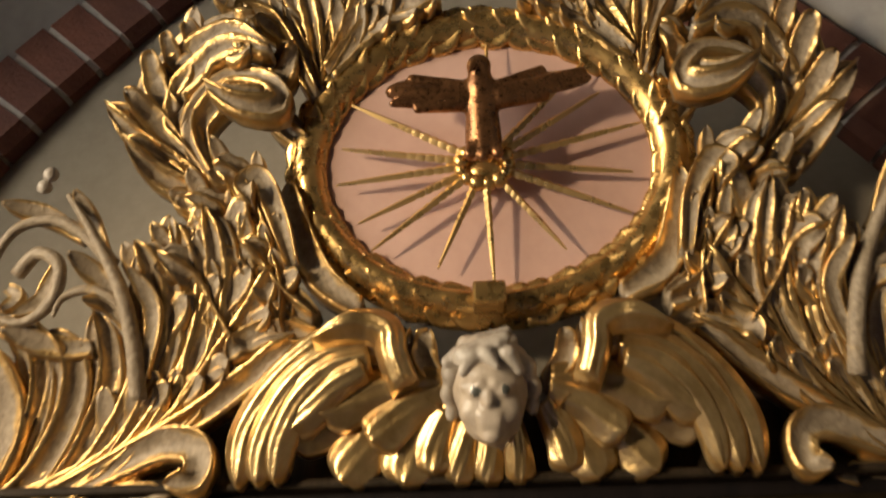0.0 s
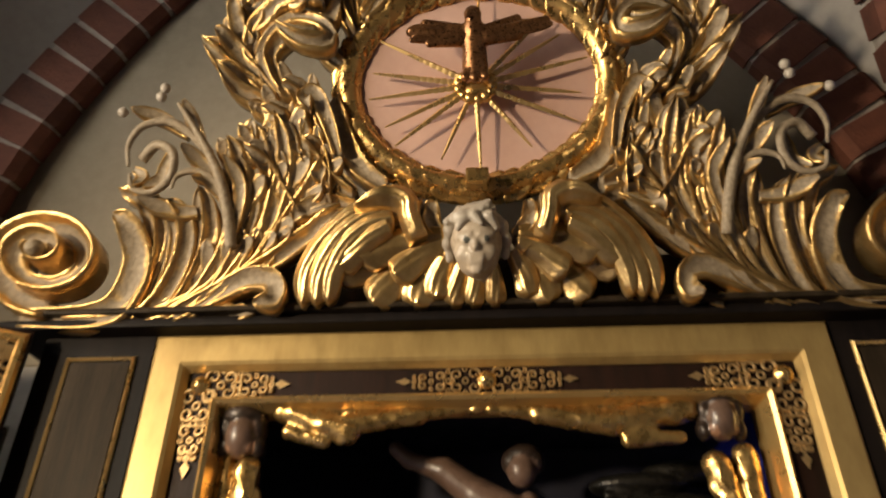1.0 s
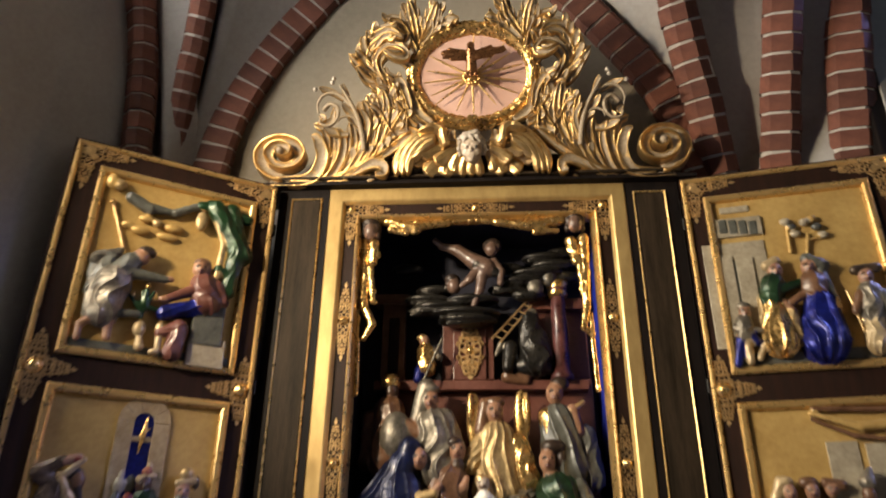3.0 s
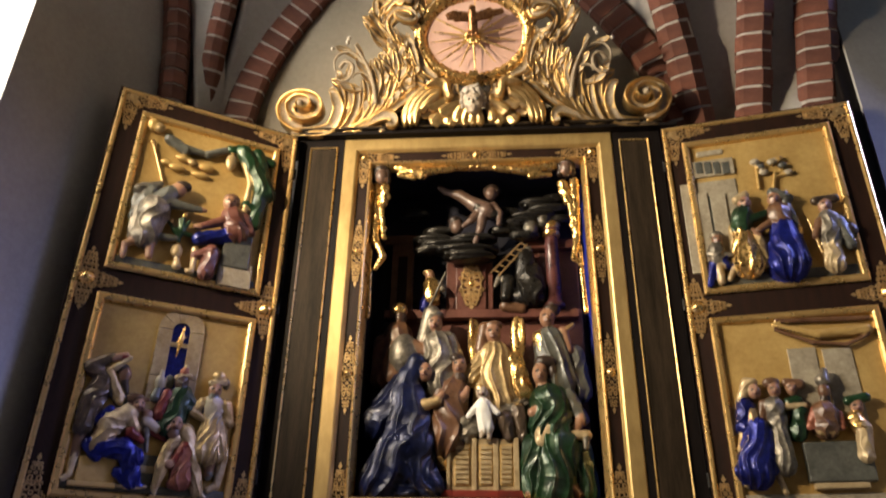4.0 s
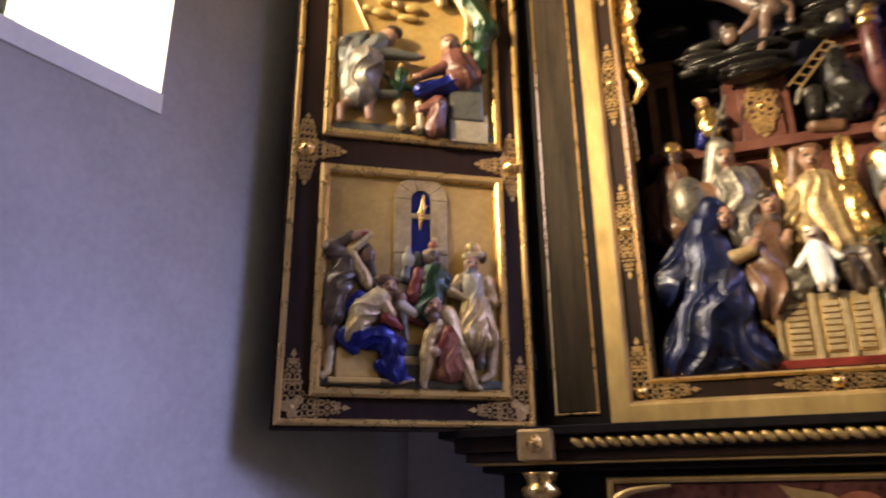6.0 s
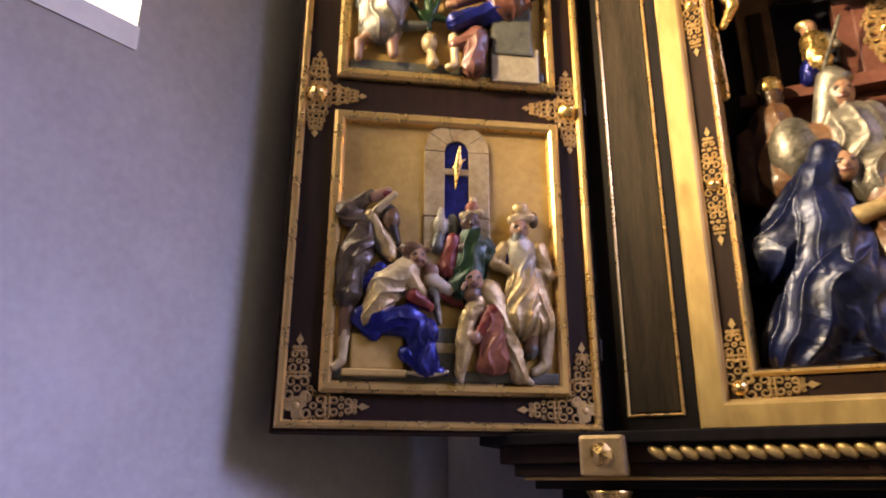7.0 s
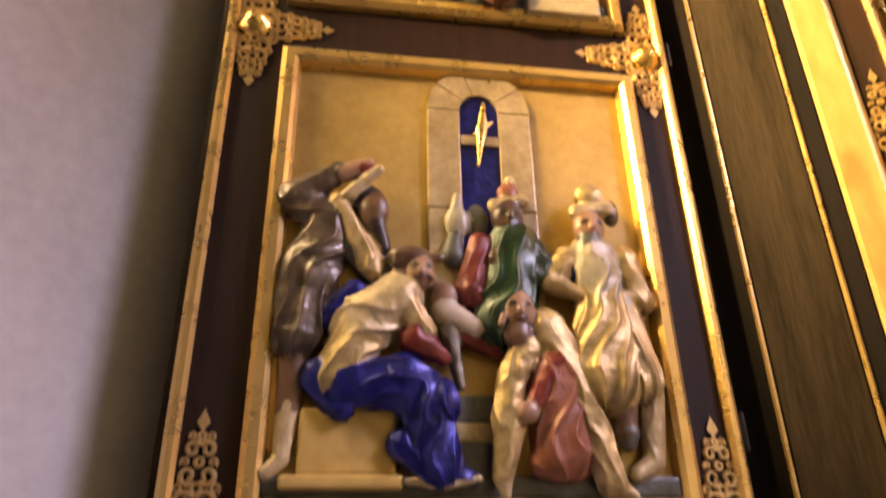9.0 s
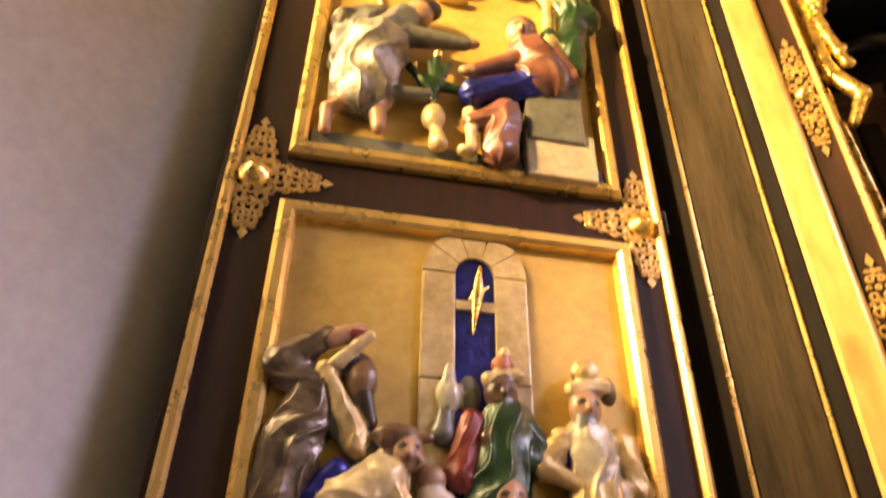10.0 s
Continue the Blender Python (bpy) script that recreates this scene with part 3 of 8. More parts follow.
def mount_mesh(arms, length, width):
    bm = bmesh.new()
    for a in arms:
        arm(bm, length, width, pose(0, 0, 0, 0, -a, 0))
    me = bpy.data.meshes.new("brass_mount")
    bm.to_mesh(me)
    bm.free()
    me.materials.append(BRASS)
    return me


def boss_mesh(r):
    bm = lathe([(r, 0), (r * 1.05, r * 0.15), (r * 0.85, r * 0.35), (r * 0.75, r * 0.4), (r * 0.55, r * 0.75), (0.001, r * 0.9)], 14, m=pose(0, 0, 0, 90))
    me = bpy.data.meshes.new("boss")
    bm.to_mesh(me)
    bm.free()
    me.materials.append(GOLD)
    me.polygons.foreach_set("use_smooth", [True] * len(me.polygons))
    return me


MOUNT_STRAIGHT = mount_mesh((0, 180), 0.15, 0.05)
MOUNT_CORNER = mount_mesh((0, 90), 0.152, 0.062)
MOUNT_TEE = mount_mesh((0, 90, 270), 0.118, 0.065)
BOSS = boss_mesh(0.017)


def corner_plate(size):
    """Solid lobed plate, widest towards the corner."""
    pts = []
    for i in range(30):
        a = 2 * math.pi * i / 30
        r = size * (0.8 + 0.22 * math.cos(3 * (a - radians(45))) + 0.10 * math.cos(7 * a))
        pts.append((r * math.cos(a), r * math.sin(a)))
    bm = prism(pts, -0.004, 0.0)
    bmesh.ops.create_icosphere(bm, subdivisions=2, radius=size * 0.32, matrix=Matrix.Translation((0, -0.002, 0)) @ Matrix.Diagonal((1, 0.4, 1, 1)))
    me = bpy.data.meshes.new("corner_plate")
    bm.to_mesh(me)
    bm.free()
    me.materials.append(BRASS)
    return me


PLATE = corner_plate(0.030)
BOSS_FLAT = boss_mesh(0.026)


def mount(parent, me, x, y, z, turn=0, mirror=1, boss=BOSS):
    m = pose(x, y, z, 0, -turn, 0) @ Matrix.Diagonal((mirror, 1, 1, 1))
    ob = shared("brass_mount", me, parent, m)
    shared("boss", boss, ob, Matrix())
    return ob


MY, EX, E0, E1 = -0.004, 0.496, FZ0 + 0.09, FZ1 - 0.09
mount(shrine, MOUNT_CORNER, -EX, MY, E0, 0)
mount(shrine, MOUNT_CORNER, EX, MY, E0, 90)
mount(shrine, MOUNT_CORNER, EX, MY, E1, 180)
mount(shrine, MOUNT_CORNER, -EX, MY, E1, 270)
for z in (E0, E1):
    mount(shrine, MOUNT_STRAIGHT, 0, MY, z)
for sx in (-1, 1):
    for z in (2.275, 2.79):
        mount(shrine, MOUNT_STRAIGHT, sx * EX, MY, z, 90)


# Hinged wings with relief panels
WX0, WX1, WZ0, WZ1 = -0.735, 0.0, 1.688, 3.338
PX0, PX1 = -0.637, -0.075
PANELS = {"upper": (2.556, 3.242), "lower": (1.773, 2.461)}


def wing(name, m, mirror, label):
    w = thing(name, label, "altar wing", m, group="altar wings")
    s = mirror
    fx = lambda a, c: sorted((a * s, c * s))
    def b3(a, c, y0, y1, z0, z1, bevel=0.0):
        x0, x1 = fx(a, c)
        return box(x0, x1, y0, y1, z0, z1, bevel)
    part("backing", b3(WX0, WX1, 0.022, 0.045, WZ0, WZ1, 0.003), EBONY, w)
    for a, c, z0, z1 in ((WX0, PX0 - 0.001, WZ0, WZ1), (PX1 + 0.001, WX1, WZ0, WZ1), (PX0, PX1, WZ0, 1.772), (PX0, PX1, 2.462, 2.555), (PX0, PX1, 3.243, WZ1)):
        part("stile" if z1 - z0 > 0.5 else "rail", b3(a, c, 0.0, 0.021, z0, z1), OXBLOOD, w)
    x0, x1 = fx(WX0 + 0.009, WX1 - 0.004)
    bars(w, (x0, x1, WZ0 + 0.01, WZ1 - 0.008), [(0, -0.004), (0, 0.006), (0.006, 0.011), (0.013, 0.011), (0.018, 0.004), (0.018, -0.004)], GOLD_BAR, "edge_moulding", "gilded edge moulding")
    x0, x1 = fx(PX0, PX1)
    for z0, z1 in PANELS.values():
        bars(w, (x0, x1, z0, z1), [(0, -0.02), (0, 0.012), (0.008, 0.02), (0.02, 0.02), (0.026, 0.014), (0.030, -0.004), (0.030, -0.02)], GOLD_BAR, "panel_frame", "gilded panel frame")
        part("relief_ground", box(x0 + 0.02, x1 - 0.02, 0.001, 0.0215, z0 + 0.02, z1 - 0.02), OCHRE, w, "ochre-gold relief ground")
    zs = (1.745, 2.508, 3.295)
    for z, turn in zip(zs, (0, 0, 270)):
        me = MOUNT_TEE if z == 2.508 else MOUNT_CORNER
        flat = BOSS_FLAT if z == 2.508 else PLATE
        mount(w, me, (WX0 + 0.052) * s, -0.001, z, turn if s > 0 else (180 if z == 2.508 else {0: 90, 270: 180}[turn]), 1, flat)
        mount(w, me, (WX1 - 0.042) * s, -0.001, z, (180 if z == 2.508 else {0: 90, 270: 180}[turn]) if s > 0 else turn, 1, flat)
    for z in (1.86, 2.5, 3.12):
        part("hinge", lathe([(0.005, 0), (0.006, 0.004), (0.006, 0.046), (0.005, 0.05)], 12, m=pose(0.004 * s, 0.004, z)), IRON, w)
    return w


WING_L = pose(-0.787, -0.062, 0, 0, 0, 32)
WING_R = pose(0.79, -0.045, 0, 0, 0, -12.2)
wing_left = wing("altar_wing", WING_L, 1, "open altar wing with two gilded relief panels")
wing_right = wing("altar_wing", WING_R, -1, "half-open altar wing with two gilded relief panels")


# Carved crest
CZ = 3.362
MIRROR = -0.945


def crest_point(x, h, z):
    """The crest leans into the room; h stands off its plane towards the viewer."""
    return Vector((x, -0.025 - 0.5 * z - h, CZ + z))


crest = thing("altar_crest", "carved part-gilded acanthus crest standing on the shrine", "altar crest")
part("base_board", prism([(-0.62, CZ), (-0.36, CZ + 0.11), (0.36, CZ + 0.11), (0.60, CZ)], -0.045, -0.02), PANEL_BROWN, crest, "dark brown base board")
part("base_rail", box(-0.80, 0.80, -0.075, 0.0, CZ + 0.003, CZ + 0.014, 0.004), PANEL_BROWN, crest)


def leaf(pts, width, lift, flutes, lobes, thick=0.021, flips=(1, MIRROR)):
    """One acanthus leaf on each side, with leaflets along its margins where it is lobed."""
    for flip in flips:
        p = [(x + random.uniform(-0.004, 0.004), z + (random.uniform(-0.004, 0.004) if z > 0.05 else 0.0)) for x, z in pts]
        lf = blade(p, width * random.uniform(1.0, 1.12), lift, thick, flutes, lobes, flip, n=34, plane=crest_point, tip=0.45, across=17)
        if lobes:
            c = spline(p, 41)
            for f, side in ((10, 1), (14, -1), (19, 1), (23, -1), (28, 1), (32, -1)):
                d = c[f + 2] - c[f - 2]
                d = d / (np.linalg.norm(d) + 1e-9)
                o = np.array((-d[1], d[0])) * side
                v = f / 40
                ln = width * random.uniform(0.55, 0.75)
                base = lift[0] + (lift[1] - lift[0]) * v * v
                blade([c[f] - 0.1 * ln * d, c[f] + 0.5 * ln * d + 0.35 * ln * o, c[f] + 1.0 * ln * d + 0.72 * ln * o], width * 0.5, (base, base + 0.022), 0.012, 1, 0.0, flip, 14, plane=crest_point, bm=lf, across=9, tip=0.7)
        part("acanthus_leaf", lf, LEAF, crest, smooth=True)


def stem(pts, radius, h0, h1):
    for flip in (1, MIRROR):
        path = [tuple(crest_point(x * flip, h0 + (h1 - h0) * k / (len(pts) - 1), z)) for k, (x, z) in enumerate(pts)]
        part("scroll_stem", tube(path, radius, 36, 8, 1.0), LEAF, crest, smooth=True)


def bud(x, z):
    for flip in (1, MIRROR):
        part("bud", lathe([(0.002, -0.010), (0.008, -0.005), (0.009, 0.002), (0.005, 0.008), (0.001, 0.010)], 10, m=Matrix.Translation(crest_point(flip * x, 0.085, z))), BONE, crest, smooth=True)


def feather(pts, width, lift, start, tip, thick, flips=(1, -0.93)):
    for flip in flips:
        part("feather", blade(pts, width, lift, thick, 0, 0.0, flip, 28, plane=crest_point, start=start, tip=tip, across=15), FEATHER, crest, smooth=True)


def volute(flip):
    """Dished spiral scroll with raised rims, winding in to its eye."""
    cx, cz, turns, n = -0.768, 0.088, 2.35, 110
    bm = bmesh.new()
    uvl = bm.loops.layers.uv.verify()
    rows = []
    section = ((0.0, -0.04, 0.3), (0.0, 0.012, 0.9), (-0.10, 0.019, 1.0), (-0.22, 0.012, 0.7), (-0.45, 0.001, 0.15), (-0.7, -0.004, 0.1), (-0.88, -0.003, 0.4), (-1.0, 0.001, 0.8), (-1.04, -0.045, 0.2))
    for i in range(n):
        f = i / (n - 1)
        a = radians(-88) + f * turns * 2 * math.pi
        r = 0.122 * (1 - f) ** 0.92 + 0.010
        wd = 0.056 * (1 - 0.62 * f)
        lift = 0.035 + 0.06 * f
        row = []
        for d, h, _ in section:
            rr = max(r + d * wd, 0.002)
            row.append(bm.verts.new(crest_point(flip * (cx - rr * math.cos(a)), lift + h, cz + rr * 0.68 * math.sin(a))))
        rows.append(row)
    k9 = len(section)
    for i in range(n - 1):
        for k in range(k9):
            j = (k + 1) % k9
            f = bm.faces.new((rows[i][k], rows[i][j], rows[i + 1][j], rows[i + 1][k]))
            for lp, q in zip(f.loops, (section[k][2], section[j][2], section[j][2], section[k][2])):
                lp[uvl].uv = (q, i / n)
    bm.faces.new(rows[0])
    bm.faces.new(rows[-1][::-1])
    bmesh.ops.recalc_face_normals(bm, faces=bm.faces)
    part("volute", bm, LEAF, crest, "part-gilded spiral volute", smooth=True)
    part("volute_eye", lathe([(0.016, 0), (0.016, 0.010), (0.010, 0.020), (0.002, 0.023)], 14, m=Matrix.Translation(crest_point(flip * cx, 0.085, cz)) @ pose(0, 0, 0, 90)), LEAF, crest, smooth=True)


volute(1)
volute(MIRROR)
# flutes that sweep up from the volute
leaf([(-0.826, 0.002), (-0.704, 0.002), (-0.642, 0.019), (-0.608, 0.08), (-0.618, 0.13), (-0.645, 0.148)], 0.055, (0.03, 0.055), 1, 0)
leaf([(-0.746, 0.002), (-0.64, 0.011), (-0.59, 0.077), (-0.576, 0.135), (-0.59, 0.179), (-0.634, 0.182)], 0.055, (0.02, 0.06), 2, 0)
leaf([(-0.687, 0.002), (-0.601, 0.014), (-0.552, 0.078), (-0.536, 0.145), (-0.554, 0.177)], 0.06, (0.02, 0.05), 2, 0)
leaf([(-0.647, 0.002), (-0.557, 0.021), (-0.505, 0.092), (-0.485, 0.154), (-0.493, 0.191)], 0.06, (0.015, 0.05), 2, 0)
leaf([(-0.596, 0.002), (-0.507, 0.033), (-0.453, 0.107), (-0.428, 0.173), (-0.421, 0.228), (-0.434, 0.257)], 0.075, (0.02, 0.07), 3, 0.2)
leaf([(-0.563, 0.002), (-0.479, 0.047), (-0.414, 0.122), (-0.384, 0.193), (-0.382, 0.252), (-0.399, 0.285)], 0.075, (0.02, 0.06), 3, 0.25)
leaf([(-0.523, 0.002), (-0.444, 0.064), (-0.379, 0.139), (-0.348, 0.201), (-0.341, 0.256), (-0.354, 0.307)], 0.075, (0.02, 0.06), 3, 0.25)
leaf([(-0.487, 0.03), (-0.406, 0.09), (-0.346, 0.161), (-0.3, 0.21), (-0.269, 0.241)], 0.06, (0.02, 0.04), 2, 0.2)
leaf([(-0.458, 0.054), (-0.377, 0.097), (-0.312, 0.14), (-0.246, 0.168)], 0.05, (0.02, 0.03), 2, 0)
leaf([(-0.549, 0.002), (-0.465, 0.034), (-0.406, 0.058), (-0.363, 0.045), (-0.361, 0.01), (-0.389, 0.002)], 0.04, (0.03, 0.07), 1, 0)
leaf([(-0.529, 0.002), (-0.458, 0.005), (-0.402, 0.002)], 0.03, (0.02, 0.03), 1, 0)
# acanthus beside the wreath, curling over at its head
leaf([(-0.288, 0.166), (-0.302, 0.217), (-0.328, 0.263), (-0.344, 0.303), (-0.381, 0.308)], 0.06, (0.02, 0.06), 3, 0.3)
leaf([(-0.32, 0.157), (-0.353, 0.201), (-0.375, 0.234), (-0.411, 0.243)], 0.055, (0.03, 0.07), 2, 0.2)
leaf([(-0.258, 0.237), (-0.301, 0.29), (-0.349, 0.329), (-0.387, 0.367), (-0.427, 0.414), (-0.417, 0.466), (-0.376, 0.499), (-0.319, 0.503), (-0.274, 0.476)], 0.075, (0.02, 0.075), 3, 0.3)
leaf([(-0.276, 0.256), (-0.32, 0.31), (-0.365, 0.365), (-0.377, 0.416), (-0.341, 0.452), (-0.292, 0.45), (-0.27, 0.421), (-0.307, 0.413), (-0.348, 0.425)], 0.05, (0.03, 0.09), 2, 0)
leaf([(-0.341, 0.329), (-0.386, 0.365), (-0.44, 0.402), (-0.484, 0.424)], 0.05, (0.02, 0.06), 2, 0)
leaf([(-0.332, 0.319), (-0.376, 0.341), (-0.422, 0.36), (-0.457, 0.376)], 0.045, (0.02, 0.07), 2, 0)
leaf([(-0.391, 0.379), (-0.425, 0.408), (-0.457, 0.436)], 0.035, (0.03, 0.07), 1, 0)
leaf([(-0.406, 0.432), (-0.425, 0.454), (-0.43, 0.481)], 0.035, (0.04, 0.07), 1, 0)
leaf([(-0.384, 0.472), (-0.404, 0.488), (-0.41, 0.506)], 0.03, (0.04, 0.07), 1, 0)
leaf([(-0.358, 0.489), (-0.374, 0.504), (-0.382, 0.521)], 0.03, (0.04, 0.07), 1, 0)
leaf([(-0.221, 0.453), (-0.243, 0.511), (-0.277, 0.546), (-0.319, 0.555), (-0.315, 0.53), (-0.288, 0.519)], 0.05, (0.03, 0.07), 2, 0.2)
leaf([(-0.219, 0.468), (-0.222, 0.525), (-0.234, 0.57), (-0.253, 0.608)], 0.06, (0.02, 0.06), 3, 0.2)
leaf([(-0.211, 0.471), (-0.184, 0.523), (-0.153, 0.565), (-0.13, 0.6)], 0.06, (0.02, 0.06), 3, 0.2)
leaf([(-0.201, 0.478), (-0.147, 0.525), (-0.101, 0.548), (-0.052, 0.554)], 0.04, (0.03, 0.04), 1, 0.2)
leaf([(-0.169, 0.199), (-0.219, 0.231), (-0.244, 0.284), (-0.256, 0.342)], 0.045, (0.03, 0.03), 1, 0)
leaf([(-0.264, 0.173), (-0.264, 0.223), (-0.28, 0.275), (-0.297, 0.321), (-0.32, 0.344), (-0.341, 0.337)], 0.05, (0.03, 0.07), 2, 0.2)
leaf([(-0.248, 0.236), (-0.262, 0.288), (-0.284, 0.328), (-0.305, 0.319), (-0.298, 0.299)], 0.035, (0.05, 0.07), 1, 0)
leaf([(-0.224, 0.189), (-0.267, 0.215), (-0.288, 0.248), (-0.31, 0.269)], 0.05, (0.03, 0.05), 2, 0.2)
leaf([(-0.235, 0.395), (-0.269, 0.432), (-0.284, 0.468), (-0.262, 0.488), (-0.239, 0.494)], 0.05, (0.02, 0.05), 2, 0)
leaf([(-0.225, 0.166), (-0.268, 0.174), (-0.31, 0.163), (-0.331, 0.139)], 0.035, (0.03, 0.04), 1, 0)
# scroll on a stem above the flutes
stem([(-0.438, 0.099), (-0.443, 0.154), (-0.459, 0.213), (-0.49, 0.268), (-0.524, 0.315)], 0.011, 0.05, 0.08)
stem([(-0.476, 0.249), (-0.509, 0.28), (-0.549, 0.297), (-0.592, 0.287), (-0.614, 0.254), (-0.611, 0.217)], 0.009, 0.05, 0.08)
stem([(-0.595, 0.238), (-0.567, 0.258), (-0.536, 0.241), (-0.539, 0.2), (-0.568, 0.175), (-0.601, 0.178), (-0.604, 0.2)], 0.009, 0.06, 0.09)
stem([(-0.442, 0.159), (-0.462, 0.199), (-0.497, 0.214), (-0.528, 0.203), (-0.535, 0.179)], 0.008, 0.05, 0.08)
leaf([(-0.486, 0.265), (-0.502, 0.292), (-0.515, 0.318)], 0.028, (0.05, 0.085), 1, 0.0, thick=0.008)
leaf([(-0.517, 0.284), (-0.558, 0.302), (-0.609, 0.303)], 0.024, (0.05, 0.085), 1, 0.0, thick=0.008)
leaf([(-0.458, 0.205), (-0.491, 0.229), (-0.516, 0.245)], 0.03, (0.05, 0.085), 1, 0.0, thick=0.008)
leaf([(-0.547, 0.251), (-0.554, 0.226), (-0.561, 0.199), (-0.583, 0.18)], 0.024, (0.05, 0.085), 1, 0.0, thick=0.008)
leaf([(-0.45, 0.17), (-0.475, 0.195), (-0.495, 0.189)], 0.02, (0.05, 0.085), 1, 0.0, thick=0.008)
leaf([(-0.435, 0.125), (-0.421, 0.187), (-0.438, 0.227)], 0.026, (0.05, 0.085), 1, 0.0, thick=0.008)
leaf([(-0.612, 0.228), (-0.591, 0.209), (-0.601, 0.187)], 0.024, (0.05, 0.085), 1, 0.0, thick=0.008)
leaf([(-0.5, 0.158), (-0.545, 0.153), (-0.59, 0.163)], 0.03, (0.05, 0.085), 1, 0.0, thick=0.008)
for at in [(-0.62, 0.3), (-0.545, 0.336), (-0.552, 0.322)]:
    bud(*at)
# gilded feathers of the cherub
feather([(-0.132, 0.156), (-0.194, 0.157), (-0.26, 0.114), (-0.302, 0.059), (-0.311, 0.002)], 0.042, (0.05, 0.055), 0.7, 0.9, 0.012)
feather([(-0.138, 0.14), (-0.199, 0.133), (-0.251, 0.096), (-0.281, 0.044), (-0.286, 0.002)], 0.042, (0.06, 0.06), 0.7, 0.9, 0.012)
feather([(-0.151, 0.127), (-0.196, 0.117), (-0.236, 0.086), (-0.26, 0.043), (-0.265, 0.004)], 0.04, (0.066, 0.06), 0.7, 0.9, 0.012)
feather([(-0.158, 0.115), (-0.192, 0.098), (-0.219, 0.076), (-0.246, 0.056)], 0.04, (0.07, 0.06), 0.7, 0.9, 0.012)
feather([(-0.087, 0.105), (-0.162, 0.086), (-0.224, 0.067), (-0.255, 0.053)], 0.06, (0.03, 0.05), 0.7, 0.9, 0.012)
feather([(-0.087, 0.1), (-0.143, 0.066), (-0.171, 0.037), (-0.19, 0.007)], 0.065, (0.03, 0.045), 0.7, 0.9, 0.012)
feather([(-0.077, 0.092), (-0.106, 0.046), (-0.116, 0.002)], 0.065, (0.035, 0.045), 0.7, 0.9, 0.012)
feather([(-0.065, 0.104), (-0.133, 0.1), (-0.177, 0.086), (-0.211, 0.07)], 0.055, (0.05, 0.062), 0.7, 0.9, 0.012)
feather([(-0.065, 0.098), (-0.106, 0.082), (-0.134, 0.059), (-0.151, 0.041)], 0.055, (0.05, 0.06), 0.7, 0.9, 0.012)
feather([(-0.06, 0.083), (-0.078, 0.043), (-0.081, 0.011)], 0.05, (0.045, 0.05), 0.7, 0.9, 0.012)
feather([(-0.109, 0.092), (-0.122, 0.122), (-0.129, 0.148), (-0.163, 0.156), (-0.217, 0.14)], 0.04, (0.078, 0.07), 0.9, 0.5, 0.02)
# short feathers under the chin and a pale shell collar behind the head
feather([(-0.037, 0.06), (-0.048, 0.026), (-0.054, 0.002)], 0.036, (0.05, 0.045), 0.8, 1.0, 0.011, flips=(1,))
feather([(-0.013, 0.053), (-0.016, 0.022), (-0.019, 0.002)], 0.036, (0.05, 0.045), 0.8, 1.0, 0.011, flips=(1,))
feather([(0.013, 0.059), (0.019, 0.027), (0.021, 0.002)], 0.036, (0.05, 0.045), 0.8, 1.0, 0.011, flips=(1,))
leaf([(-0.067, 0.071), (-0.103, 0.101), (-0.118, 0.132), (-0.101, 0.156)], 0.05, (0.04, 0.06), 2, 0)
leaf([(-0.059, 0.098), (-0.084, 0.128), (-0.08, 0.152)], 0.035, (0.05, 0.06), 1, 0)
RAY_HUB = (-0.004, 0.346)
RAY_TIPS = [(-0.187, 0.379), (-0.195, 0.336), (-0.167, 0.29), (-0.151, 0.258), (-0.068, 0.235), (0.001, 0.214), (0.092, 0.25), (0.175, 0.288), (0.181, 0.335), (0.196, 0.392), (0.147, 0.431), (0.128, 0.468), (0.006, 0.5), (-0.173, 0.432)]

# Wreath round the pink disc
DC, RX, RZ = (0.0, 0.368), 0.213, 0.149


def disc():
    bm = bmesh.new()
    ring_v = []
    for k in range(64):
        a = 2 * math.pi * k / 64
        ring_v.append((bm.verts.new(crest_point(DC[0] + (RX + 0.012) * math.cos(a), 0.010, DC[1] + (RZ + 0.01) * math.sin(a))), bm.verts.new(crest_point(DC[0] + (RX + 0.012) * math.cos(a), -0.008, DC[1] + (RZ + 0.01) * math.sin(a)))))
    bm.faces.new([a for a, c in ring_v])
    bm.faces.new([c for a, c in ring_v][::-1])
    for k in range(64):
        j = (k + 1) % 64
        bm.faces.new((ring_v[k][0], ring_v[j][0], ring_v[j][1], ring_v[k][1]))
    bmesh.ops.recalc_face_normals(bm, faces=bm.faces)
    return part("disc", bm, PINK, crest, "pink painted disc")


disc()
wreath_bm = bmesh.new()
rows = []
for k in range(96):
    a = 2 * math.pi * k / 96
    row = []
    for j in range(10):
        b = math.pi * j / 9
        r = 0.023 - 0.025 * math.cos(b)
        row.append(wreath_bm.verts.new(crest_point(DC[0] + (RX + r) * math.cos(a), 0.034 * math.sin(b), DC[1] + (RZ + r * 0.82) * math.sin(a))))
    rows.append(row)
for k in range(96):
    for j in range(9):
        wreath_bm.faces.new((rows[k][j], rows[k][j + 1], rows[(k + 1) % 96][j + 1], rows[(k + 1) % 96][j]))
bmesh.ops.recalc_face_normals(wreath_bm, faces=wreath_bm.faces)
wreath = part("wreath", wreath_bm, GOLD, crest, "gilded laurel wreath", smooth=True)
